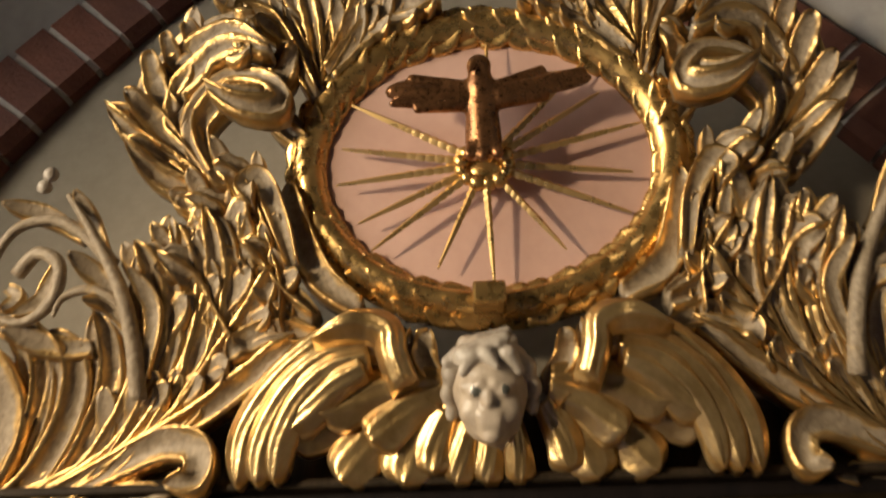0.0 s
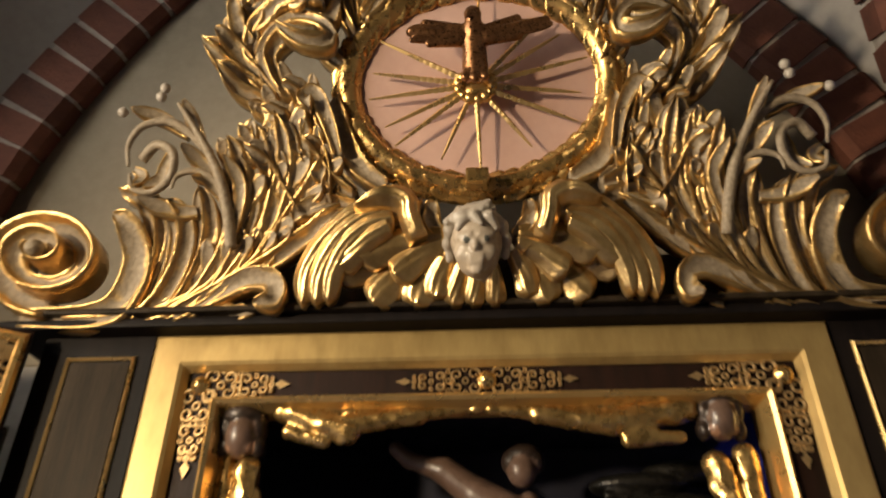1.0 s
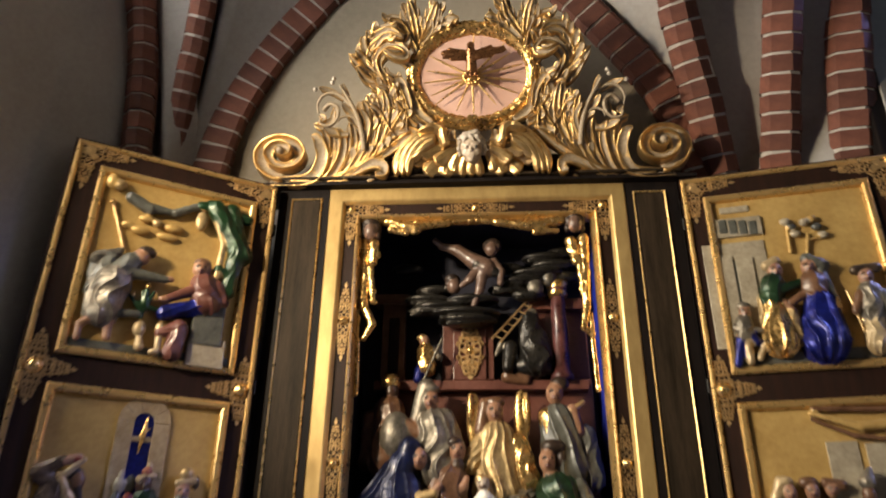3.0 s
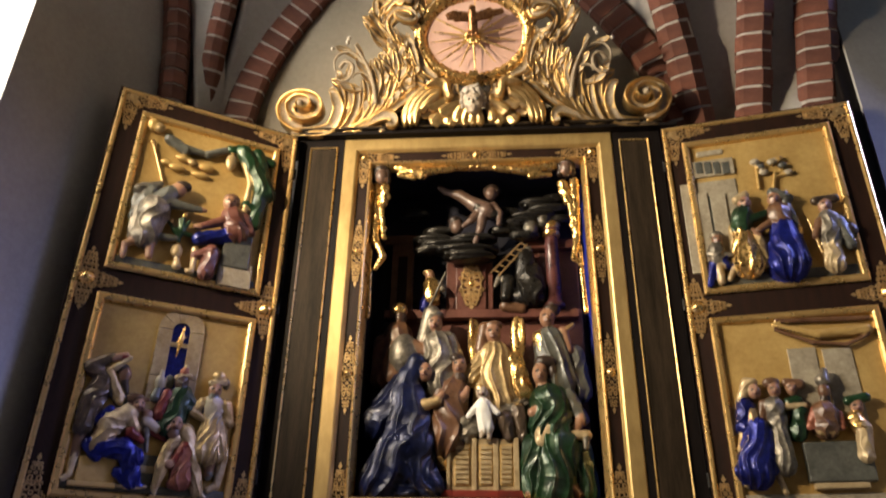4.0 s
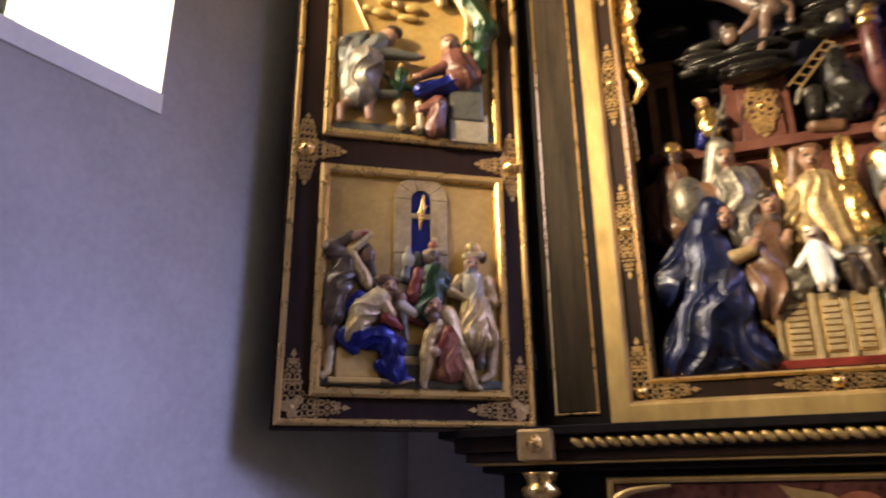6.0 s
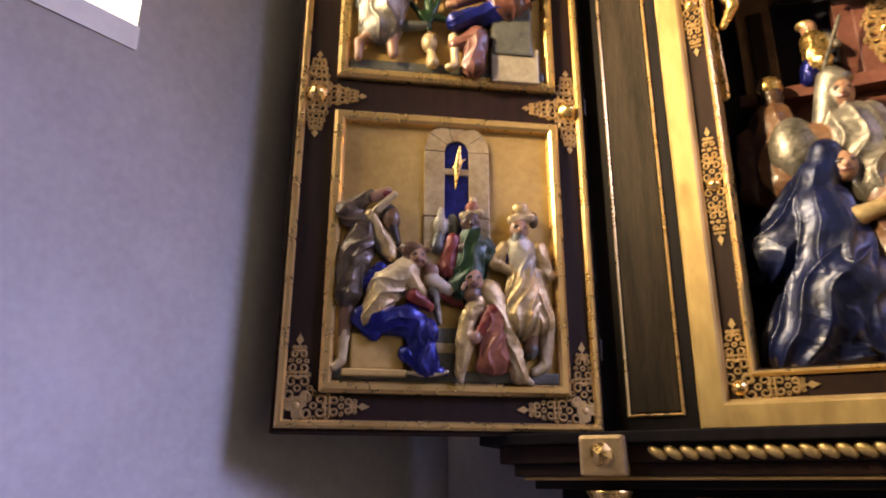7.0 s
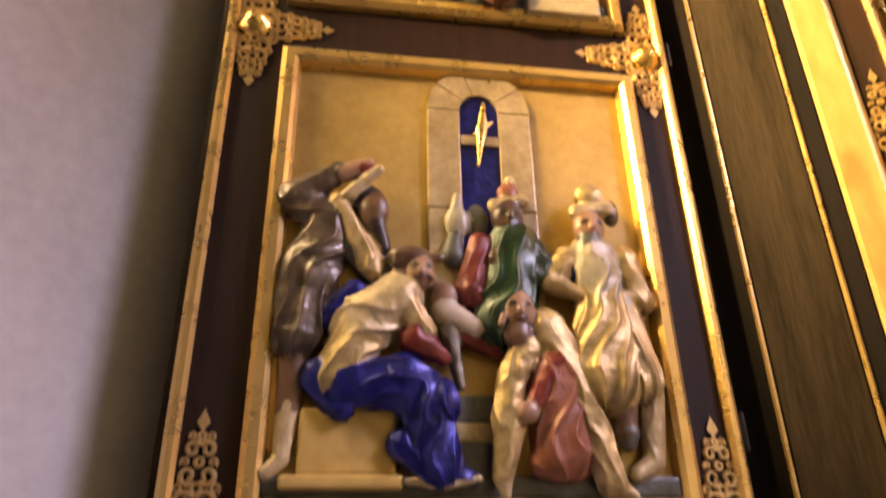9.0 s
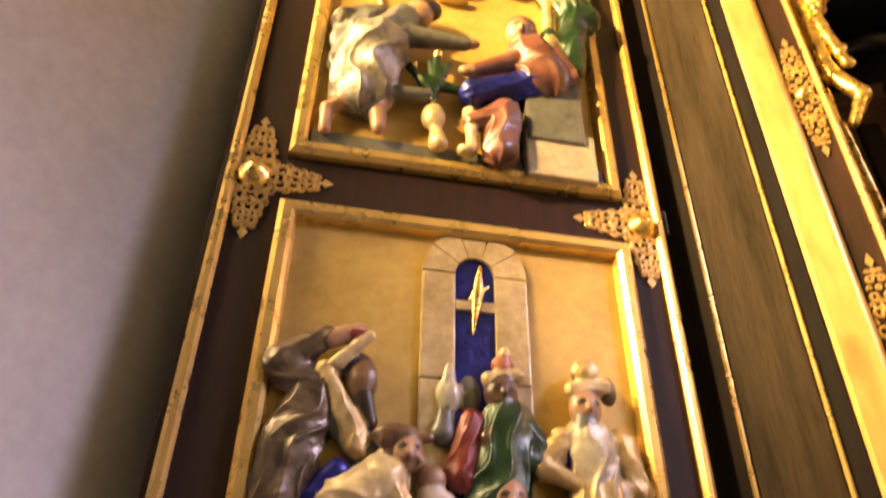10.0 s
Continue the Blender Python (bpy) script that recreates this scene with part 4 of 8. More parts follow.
for k in range(40):
    for r0, hh in ((0.006, 0.020), (0.023, 0.031), (0.040, 0.020)):
        a = 2 * math.pi * (k + (0.5 if r0 == 0.023 else 0.0)) / 40 + random.uniform(-0.03, 0.03)
        span = 0.20 if math.cos(a) > 0 else -0.20
        q = [(DC[0] + (RX + r0 + 0.004 * f) * math.cos(a + span * f), DC[1] + (RZ + (r0 + 0.004 * f) * 0.82) * math.sin(a + span * f)) for f in (0, 0.5, 1)]
        part("laurel_leaf", blade(q, 0.024 * random.uniform(0.9, 1.25), (hh - 0.006, hh + random.uniform(0.0, 0.007)), random.uniform(0.004, 0.006), 0, 0.0, 1, 8, plane=crest_point, across=7, start=0.6, tip=0.15), GOLD, wreath, smooth=True)


def ray(tip):
    """A tapering square bar, cut with a row of notches near the hub."""
    a = Vector((RAY_HUB[0], RAY_HUB[1]))
    way = Vector(tip) - a
    side = Vector((-way.y, way.x)).normalized()
    bm = bmesh.new()
    rws = []
    for i in range(40):
        f = i / 39
        c = a + way * (0.14 + 0.86 * f)
        w = 0.0046 * (1 - f) ** 0.6 + 0.0010
        w *= 0.78 if f < 0.5 and i % 3 == 0 else 1.0
        rws.append([bm.verts.new(crest_point(c.x + side.x * w * u, 0.048 - 0.010 * f + w * v, c.y + side.y * w * u)) for u, v in ((1, 0), (0, 1), (-1, 0), (0, -1))])
    for p, q in zip(rws, rws[1:]):
        for j in range(4):
            bm.faces.new((p[j], p[(j + 1) % 4], q[(j + 1) % 4], q[j]))
    bm.faces.new(rws[0][::-1])
    bm.faces.new(rws[-1])
    bmesh.ops.recalc_face_normals(bm, faces=bm.faces)
    part("ray", bm, GOLD_BAR, crest, "notched gilded ray")


for tip_at in RAY_TIPS:
    ray(tip_at)
hub_bm = bmesh.new()
bmesh.ops.create_icosphere(hub_bm, subdivisions=3, radius=0.03, matrix=Matrix.Translation(crest_point(RAY_HUB[0], 0.03, RAY_HUB[1])) @ Matrix.Diagonal((1, 0.7, 0.75, 1)))
hub = part("hub", hub_bm, GOLD, crest, "lumpy gilded cloud at the hub", smooth=True)
for k in range(13):
    a = 2 * math.pi * k / 13
    puff = bmesh.new()
    bmesh.ops.create_icosphere(puff, subdivisions=2, radius=random.uniform(0.008, 0.012), matrix=Matrix.Translation(crest_point(RAY_HUB[0] + 0.030 * math.cos(a), 0.046, RAY_HUB[1] + 0.021 * math.sin(a))))
    part("puff", puff, GOLD, hub, smooth=True)
CLASP = crest_point(-0.006, 0.062, 0.190)
part("wreath_clasp", box(CLASP.x - 0.02, CLASP.x + 0.02, CLASP.y - 0.012, CLASP.y + 0.02, CLASP.z - 0.014, CLASP.z + 0.016, 0.004), GOLD, crest)

# Predella and altar table
predella = thing("predella", "dark predella with gold mouldings on the altar table", "predella")
part("body", box(-0.88, 0.88, -0.10, 0.13, 1.02, 1.58, 0.004), EBONY, predella)
part("painted_panel", box(-0.58, 0.58, -0.106, -0.09, 1.08, 1.545, 0.004), MARBLE, predella, "dark red marbled painted panel")
bars(predella, (-0.60, 0.60, 1.06, 1.562), [(0, 0.095), (0, 0.112), (0.008, 0.118), (0.016, 0.112), (0.016, 0.095)], GOLD_FLAT, "panel_moulding")
for z0, z1, x1, y1, mat in ((1.578, 1.596, 0.93, -0.135, EBONY), (1.596, 1.604, 0.95, -0.15, GOLD_FLAT), (1.604, 1.630, 0.97, -0.155, OXBLOOD), (1.630, 1.668, 1.0, -0.165, OXBLOOD), (1.668, 1.692, 1.04, -0.185, EBONY)):
    part("cornice_step", box(-x1, x1, y1, 0.13, z0, z1, 0.003), mat, predella)
bead = bmesh.new()
for k in range(44):
    x = -0.66 + 1.32 * k / 43
    bmesh.ops.create_icosphere(bead, subdivisions=2, radius=1.0, matrix=Matrix.LocRotScale((x, -0.168, 1.648), Euler((0, radians(35), 0)), (0.022, 0.013, 0.011)))
part("rope_moulding", bead, GOLD_FLAT, predella, "gilded rope moulding", smooth=True)
for sx in (-1, 1):
    blk = part("corner_block", box(sx * 0.765 - 0.046, sx * 0.765 + 0.046, -0.21, -0.10, 1.603, 1.684, 0.008), BRASS, predella, "gilded corner block")
    part("boss", lathe([(0.022, 0), (0.024, 0.005), (0.017, 0.011), (0.009, 0.016), (0.002, 0.018)], 8, m=Matrix.Translation((sx * 0.765, -0.208, 1.645)) @ pose(0, 0, 0, 90, 22.5)), GOLD, blk)
    part("column_cap", lathe([(0.03, 0), (0.036, 0.02), (0.05, 0.03), (0.052, 0.045), (0.036, 0.055), (0.042, 0.075), (0.05, 0.085)], 20, m=pose(sx * 0.765, -0.15, 1.49)), GOLD, predella, smooth=True)
    part("column", lathe([(0.04, 0), (0.036, 0.03), (0.03, 0.4), (0.03, 0.45)], 20, m=pose(sx * 0.765, -0.15, 1.04)), EBONY, predella, smooth=True)
    part("cartouche_scroll", tube([(sx * 0.585, -0.122, 1.40), (sx * 0.585, -0.122, 1.49), (sx * 0.545, -0.122, 1.525), (sx * 0.44, -0.122, 1.54)], 0.013, 24, 8, 0.5), BRASS, predella, smooth=True)
    part("painted_wing", prism([(sx * 0.02, 1.47), (sx * 0.08, 1.515), (sx * 0.19, 1.535), (sx * 0.165, 1.50), (sx * 0.13, 1.47), (sx * 0.06, 1.44)], -0.11, -0.1065), BRASS, predella)
part("painted_head", lathe([(0.07, 0), (0.07, 0.003)], 28, m=Matrix.Translation((-0.02, -0.106, 1.45)) @ pose(0, 0, 0, 90)), ROSE, predella)
table = thing("altar_table", "plain stone altar table beneath the predella", "altar table")
part("table_top", box(-1.1, 1.1, -0.6, 0.13, 0.92, 1.02, 0.01), STONE, table)
part("table_body", box(-1.0, 1.0, -0.5, 0.13, 0.0, 0.92, 0.01), STONE, table)


# Carved figures: rounded limbs and bodies blended into one mesh each
def distance(prim, q):
    """Distance of the points q (n, 3) to a round cone or an ellipsoid, with drapery folds on it."""
    if prim[0] == "c":
        a, b, r0, r1 = np.array(prim[1]), np.array(prim[2]), prim[3], prim[4]
        ab = b - a
        ln = float(ab @ ab) + 1e-9
        t = np.clip(((q - a) @ ab) / ln, 0, 1)
        off = q - (a + t[:, None] * ab)
        d = np.linalg.norm(off, axis=1) - (r0 + (r1 - r0) * t)
        if len(prim) > 6 and prim[6]:
            axis = ab / math.sqrt(ln)
            side = np.cross(axis, (0, 1, 0))
            side = side / (np.linalg.norm(side) + 1e-9)
            up = np.cross(side, axis)
            ang = np.arctan2(off @ up, off @ side)
            r = (r0 + (r1 - r0) * t)
            w = 1.0 / max(0.02, 0.5 * (r0 + r1))
            wander = np.sin(q[:, 0] * 1.7 * w + 2.0 * np.sin(q[:, 2] * 1.3 * w)) + np.sin(q[:, 2] * 2.1 * w + 1.7 * np.sin(q[:, 0] * 1.1 * w + r0 * 90))
            ph = 1.15 * prim[6] * ang + 2.6 * np.sin(t * 3.4 + r0 * 300) + 1.1 * wander
            crease = 1.0 - np.abs(np.sin(0.5 * ph))
            cross = 1.0 - np.abs(np.sin(0.5 * (5.0 * t * math.pi + 2.2 * ang + 1.4 * wander)))
            d = d - r * (0.18 * crease ** 1.6 + 0.035 * cross ** 2 - 0.07) * (0.5 + 0.5 * t)
        return d
    c, r = np.array(prim[1]), np.array(prim[2])
    k = np.linalg.norm((q - c) / r, axis=1)
    return (k - 1) * r.min()


def carve(name, label, m, prims, cell=0.005, blend=0.008, group="", category="carved figure"):
    lo = np.array([1e9] * 3)
    hi = -lo
    for p in prims:
        for c, r in ([(p[1], p[3]), (p[2], p[4])] if p[0] == "c" else [(p[1], max(p[2]))]):
            lo = np.minimum(lo, np.array(c) - r * 1.25 - 2 * cell)
            hi = np.maximum(hi, np.array(c) + r * 1.25 + 2 * cell)
    n = np.ceil((hi - lo) / cell).astype(int) + 1
    ax = [lo[k] + cell * np.arange(n[k]) for k in range(3)]
    q = np.stack(np.meshgrid(*ax, indexing="ij"), -1).reshape(-1, 3)
    total, near, which = None, None, None
    for i, p in enumerate(prims):
        d = distance(p, q)
        if total is None:
            total, near, which = d.copy(), d.copy(), np.zeros(len(q), int)
        else:
            h = np.clip(0.5 + 0.5 * (total - d) / blend, 0, 1)
            total = total * (1 - h) + d * h - blend * h * (1 - h)
            closer = d < near
            near[closer] = d[closer]
            which[closer] = i
    f = total.reshape(n)
    which = which.reshape(n)
    # surface nets: one vertex in each cell that the surface crosses
    corner = [f[i:n[0] - 1 + i, j:n[1] - 1 + j, k:n[2] - 1 + k] for i in (0, 1) for j in (0, 1) for k in (0, 1)]
    inside = sum((c < 0).astype(int) for c in corner)
    act = (inside > 0) & (inside < 8)
    idx = -np.ones(act.shape, int)
    cells = np.argwhere(act)
    idx[act] = np.arange(len(cells))
    pos = np.zeros((len(cells), 3))
    cnt = np.zeros(len(cells))
    vals = [c[act] for c in corner]
    offs = [np.array((i, j, k)) for i in (0, 1) for j in (0, 1) for k in (0, 1)]
    for a in range(8):
        for b in range(a + 1, 8):
            if abs(offs[a] - offs[b]).sum() == 1:
                cross = (vals[a] < 0) != (vals[b] < 0)
                t = np.where(cross, vals[a] / (vals[a] - vals[b] + 1e-12), 0)
                pos += np.where(cross[:, None], offs[a] + t[:, None] * (offs[b] - offs[a]), 0)
                cnt += cross
    pos = lo + cell * (cells + pos / cnt[:, None])
    faces = []
    s = f < 0
    for k in range(3):
        sl0, sl1 = [slice(1, -1)] * 3, [slice(1, -1)] * 3
        sl0[k], sl1[k] = slice(0, -1), slice(1, None)
        e = np.argwhere(s[tuple(sl0)] != s[tuple(sl1)])
        flip = s[tuple(sl0)][tuple(e.T)]
        add = np.ones(3, int)
        add[k] = 0
        e = e + add
        u, v = [x for x in range(3) if x != k]
        du, dv = np.eye(3, dtype=int)[u], np.eye(3, dtype=int)[v]
        quad = np.stack([idx[tuple((e - du - dv).T)], idx[tuple((e - dv).T)], idx[tuple(e.T)], idx[tuple((e - du).T)]], 1)
        turn = flip ^ (k == 1)
        quad[~turn] = quad[~turn][:, ::-1]
        faces.append(quad)
    faces = np.concatenate(faces)
    me = bpy.data.meshes.new(name)
    me.from_pydata(pos.tolist(), [], faces.tolist())
    mats = []
    for p in prims:
        k = p[5] if p[0] == "c" else p[3]
        if k not in mats:
            mats.append(k)
    for k in mats:
        me.materials.append(k)
    slot = np.array([mats.index(p[5] if p[0] == "c" else p[3]) for p in prims])
    c0 = cells[faces[:, 0]]
    me.polygons.foreach_set("material_index", slot[which[tuple(c0.T)]])
    me.polygons.foreach_set("use_smooth", [True] * len(faces))
    me.update()
    ob = new(name, me)
    if m:
        ob.matrix_world = m
    return tagged(ob, label, category, group)


setting = thing("shrine_scenery", "red-brown painted ruin with column inside the shrine", "scenery")
part("plinth", box(-0.380, 0.441, 0.270, 0.330, 1.858, 2.635, 0.004), REDWOOD, setting, "")
part("ledge", box(-0.408, 0.422, 0.220, 0.270, 2.583, 2.621, 0.004), REDWOOD, setting, "red-brown ledge")
part("pier", box(-0.143, 0.061, 0.250, 0.310, 2.632, 2.873, 0.003), REDWOOD, setting, "")
part("pier_panel", box(-0.099, 0.031, 0.238, 0.250, 2.627, 2.862, 0.003), REDWOOD, setting, "")
part("niche_pillar", box(-0.389, -0.296, 0.250, 0.310, 2.634, 2.962, 0.003), BROWN, setting, "")
part("pillar_cap", box(-0.423, -0.280, 0.238, 0.310, 2.947, 2.991, 0.003), BROWN, setting, "")
part("niche_panel", box(-0.360, -0.318, 0.242, 0.250, 2.657, 2.888, 0.006), OXBLOOD, setting, "")
part("entablature", box(0.207, 0.435, 0.240, 0.320, 2.916, 2.961, 0.003), REDWOOD, setting, "")
part("back_panel", box(0.187, 0.437, 0.280, 0.320, 2.641, 2.933, 0.003), REDWOOD, setting, "")
part("step", box(-0.145, 0.201, 0.060, 0.230, 1.824, 1.862, 0.003), RED, setting, "dull red step")
part("column", lathe([(0.045, 0), (0.045, 0.02), (0.034, 0.03), (0.03, 0.2), (0.028, 0.342), (0.036, 0.347), (0.04, 0.372), (0.034, 0.392)], 24, m=pose(0.322, 0.220, 2.617)), MARBLE, setting, "red marbled column", smooth=True)
part("capital", lathe([(0.032, 0), (0.042, 0.01), (0.036, 0.03), (0.046, 0.055), (0.046, 0.065)], 20, m=pose(0.322, 0.219, 2.954)), GOLD, setting, "gilded capital", smooth=True)
fret_big = mount(setting, mount_mesh((90, 270), 0.115, 0.1), -0.032, 0.234, 2.744)
crib = thing("crib", "cream wooden crib with slatted sides on the shrine floor", "crib")
part("body", box(-0.114, 0.147, 0.080, 0.190, 1.862, 2.048, 0.004), CREAM, crib, "")
part("sunk_panel", box(-0.089, -0.030, 0.076, 0.082, 1.878, 2.025, 0.002), OCHRE, crib, "")
part("slat", box(-0.085, -0.035, 0.070, 0.078, 2.007, 2.020, 0.001), CREAM, crib, "")
part("slat", box(-0.085, -0.035, 0.070, 0.078, 1.989, 2.002, 0.001), CREAM, crib, "")
part("slat", box(-0.085, -0.035, 0.070, 0.078, 1.972, 1.984, 0.001), CREAM, crib, "")
part("slat", box(-0.085, -0.035, 0.070, 0.078, 1.954, 1.967, 0.001), CREAM, crib, "")
part("slat", box(-0.085, -0.035, 0.070, 0.078, 1.937, 1.949, 0.001), CREAM, crib, "")
part("slat", box(-0.085, -0.035, 0.070, 0.078, 1.919, 1.932, 0.001), CREAM, crib, "")
part("slat", box(-0.085, -0.035, 0.070, 0.078, 1.902, 1.914, 0.001), CREAM, crib, "")
part("slat", box(-0.085, -0.035, 0.070, 0.078, 1.885, 1.897, 0.001), CREAM, crib, "")
part("sunk_panel", box(0.002, 0.054, 0.076, 0.082, 1.879, 2.025, 0.002), OCHRE, crib, "")
part("slat", box(0.007, 0.050, 0.070, 0.078, 2.008, 2.020, 0.001), CREAM, crib, "")
part("slat", box(0.007, 0.049, 0.070, 0.078, 1.990, 2.002, 0.001), CREAM, crib, "")
part("slat", box(0.007, 0.049, 0.070, 0.078, 1.972, 1.985, 0.001), CREAM, crib, "")
part("slat", box(0.007, 0.049, 0.070, 0.078, 1.955, 1.967, 0.001), CREAM, crib, "")
part("slat", box(0.007, 0.048, 0.070, 0.078, 1.937, 1.950, 0.001), CREAM, crib, "")
part("slat", box(0.007, 0.048, 0.070, 0.078, 1.920, 1.932, 0.001), CREAM, crib, "")
part("slat", box(0.006, 0.048, 0.070, 0.078, 1.903, 1.915, 0.001), CREAM, crib, "")
part("slat", box(0.006, 0.048, 0.070, 0.078, 1.885, 1.898, 0.001), CREAM, crib, "")
part("sunk_panel", box(0.078, 0.128, 0.076, 0.082, 1.879, 2.026, 0.002), OCHRE, crib, "")
part("slat", box(0.085, 0.123, 0.070, 0.078, 2.008, 2.021, 0.001), CREAM, crib, "")
part("slat", box(0.085, 0.122, 0.070, 0.078, 1.990, 2.003, 0.001), CREAM, crib, "")
part("slat", box(0.084, 0.122, 0.070, 0.078, 1.973, 1.985, 0.001), CREAM, crib, "")
part("slat", box(0.084, 0.121, 0.070, 0.078, 1.955, 1.968, 0.001), CREAM, crib, "")
part("slat", box(0.083, 0.121, 0.070, 0.078, 1.938, 1.950, 0.001), CREAM, crib, "")
part("slat", box(0.083, 0.120, 0.070, 0.078, 1.920, 1.933, 0.001), CREAM, crib, "")
part("slat", box(0.083, 0.120, 0.070, 0.078, 1.903, 1.915, 0.001), CREAM, crib, "")
part("slat", box(0.082, 0.119, 0.070, 0.078, 1.886, 1.898, 0.001), CREAM, crib, "")
part("post", box(-0.117, -0.104, 0.070, 0.082, 1.861, 2.049, 0.002), CREAM, crib, "")
part("post", box(-0.023, -0.007, 0.070, 0.082, 1.862, 2.049, 0.002), CREAM, crib, "")
part("post", box(0.055, 0.073, 0.070, 0.082, 1.862, 2.049, 0.002), CREAM, crib, "")
part("post", box(0.129, 0.149, 0.070, 0.082, 1.863, 2.050, 0.002), CREAM, crib, "")
ladder = thing("ladder", "small gilded ladder leaning in the shrine", "ladder")
part("rail", tube([(0.054, 0.190, 2.777), (0.127, 0.200, 2.859), (0.199, 0.210, 2.941)], 0.0045, 6, 6, 1.0, taper=1.0), BRASS, ladder)
part("rail", tube([(0.088, 0.190, 2.762), (0.152, 0.200, 2.841), (0.216, 0.210, 2.921)], 0.0045, 6, 6, 1.0, taper=1.0), BRASS, ladder)
part("rung", tube([(0.066, 0.192, 2.791), (0.082, 0.192, 2.782), (0.099, 0.192, 2.774)], 0.003, 4, 6, 1.0, taper=1.0), BRASS, ladder)
part("rung", tube([(0.090, 0.192, 2.816), (0.106, 0.192, 2.808), (0.122, 0.192, 2.800)], 0.003, 4, 6, 1.0, taper=1.0), BRASS, ladder)
part("rung", tube([(0.113, 0.192, 2.841), (0.129, 0.192, 2.834), (0.144, 0.192, 2.826)], 0.003, 4, 6, 1.0, taper=1.0), BRASS, ladder)
part("rung", tube([(0.137, 0.192, 2.867), (0.152, 0.192, 2.859), (0.167, 0.192, 2.852)], 0.003, 4, 6, 1.0, taper=1.0), BRASS, ladder)
part("rung", tube([(0.162, 0.192, 2.893), (0.176, 0.192, 2.885), (0.190, 0.192, 2.878)], 0.003, 4, 6, 1.0, taper=1.0), BRASS, ladder)
part("rung", tube([(0.186, 0.192, 2.919), (0.199, 0.192, 2.911), (0.213, 0.192, 2.904)], 0.003, 4, 6, 1.0, taper=1.0), BRASS, ladder)
carve("carved_kneeling_woman", "kneeling woman in a dark blue lustre mantle", None, [
    ("c", (-0.269, 0.085, 2.284), (-0.370, 0.100, 2.110), 0.0496, 0.0766, NAVY, 7),
    ("e", (-0.208, 0.070, 2.302), (0.029, 0.029, 0.038), SKIN),
    ("c", (-0.208, 0.043, 2.307), (-0.208, 0.038, 2.295), 0.0038, 0.0058, SKIN, 0),
    ("e", (-0.208, 0.045, 2.283), (0.008, 0.005, 0.003), REDWOOD),
    ("e", (-0.220, 0.045, 2.306), (0.006, 0.005, 0.004), HAIR),
    ("e", (-0.196, 0.045, 2.306), (0.006, 0.005, 0.004), HAIR),
    ("c", (-0.243, 0.078, 2.342), (-0.274, 0.080, 2.237), 0.0387, 0.0455, NAVY, 0),
    ("c", (-0.235, 0.062, 2.341), (-0.282, 0.060, 2.166), 0.0136, 0.0113, CREAM, 0),
    ("c", (-0.273, 0.085, 2.194), (-0.262, 0.085, 2.053), 0.0751, 0.0972, NAVY, 9),
    ("c", (-0.261, 0.085, 2.021), (-0.360, 0.075, 1.880), 0.1061, 0.0806, NAVY, 9),
    ("c", (-0.242, 0.075, 1.947), (-0.178, 0.070, 1.876), 0.0789, 0.0540, NAVY, 8),
    ("c", (-0.375, 0.060, 1.883), (-0.248, 0.055, 1.854), 0.0409, 0.0327, NAVY, 6),
    ("c", (-0.258, 0.055, 2.154), (-0.154, 0.045, 2.180), 0.0282, 0.0195, ROBE, 0),
    ("c", (-0.158, 0.045, 2.180), (-0.134, 0.040, 2.209), 0.0173, 0.0108, SKIN, 0),
    ("c", (-0.220, 0.090, 2.076), (-0.128, 0.100, 1.952), 0.0344, 0.0215, GOLD, 4)], 0.0031, 0.0050, "figures of the nativity group")
carve("carved_bearded_man", "bearded man with folded fingers in brown", None, [
    ("e", (-0.076, 0.100, 2.334), (0.030, 0.030, 0.041), SKIN),
    ("c", (-0.076, 0.073, 2.339), (-0.076, 0.068, 2.326), 0.0038, 0.0059, SKIN, 0),
    ("e", (-0.076, 0.075, 2.313), (0.008, 0.005, 0.004), REDWOOD),
    ("e", (-0.088, 0.075, 2.338), (0.006, 0.005, 0.004), HAIR),
    ("e", (-0.065, 0.075, 2.338), (0.006, 0.005, 0.004), HAIR),
    ("e", (-0.085, 0.102, 2.362), (0.032, 0.032, 0.023), HAIR),
    ("e", (-0.074, 0.094, 2.282), (0.025, 0.020, 0.025), HAIR),
    ("c", (-0.106, 0.120, 2.230), (-0.130, 0.120, 2.061), 0.0671, 0.0895, BROWN, 8),
    ("c", (-0.130, 0.085, 2.161), (-0.053, 0.075, 2.209), 0.0284, 0.0175, SKIN, 0),
    ("c", (-0.053, 0.075, 2.209), (-0.042, 0.074, 2.236), 0.0154, 0.0110, SKIN, 0),
    ("c", (-0.092, 0.115, 2.269), (-0.153, 0.110, 2.178), 0.0406, 0.0451, BROWN, 5)], 0.0031, 0.0050, "figures of the nativity group")
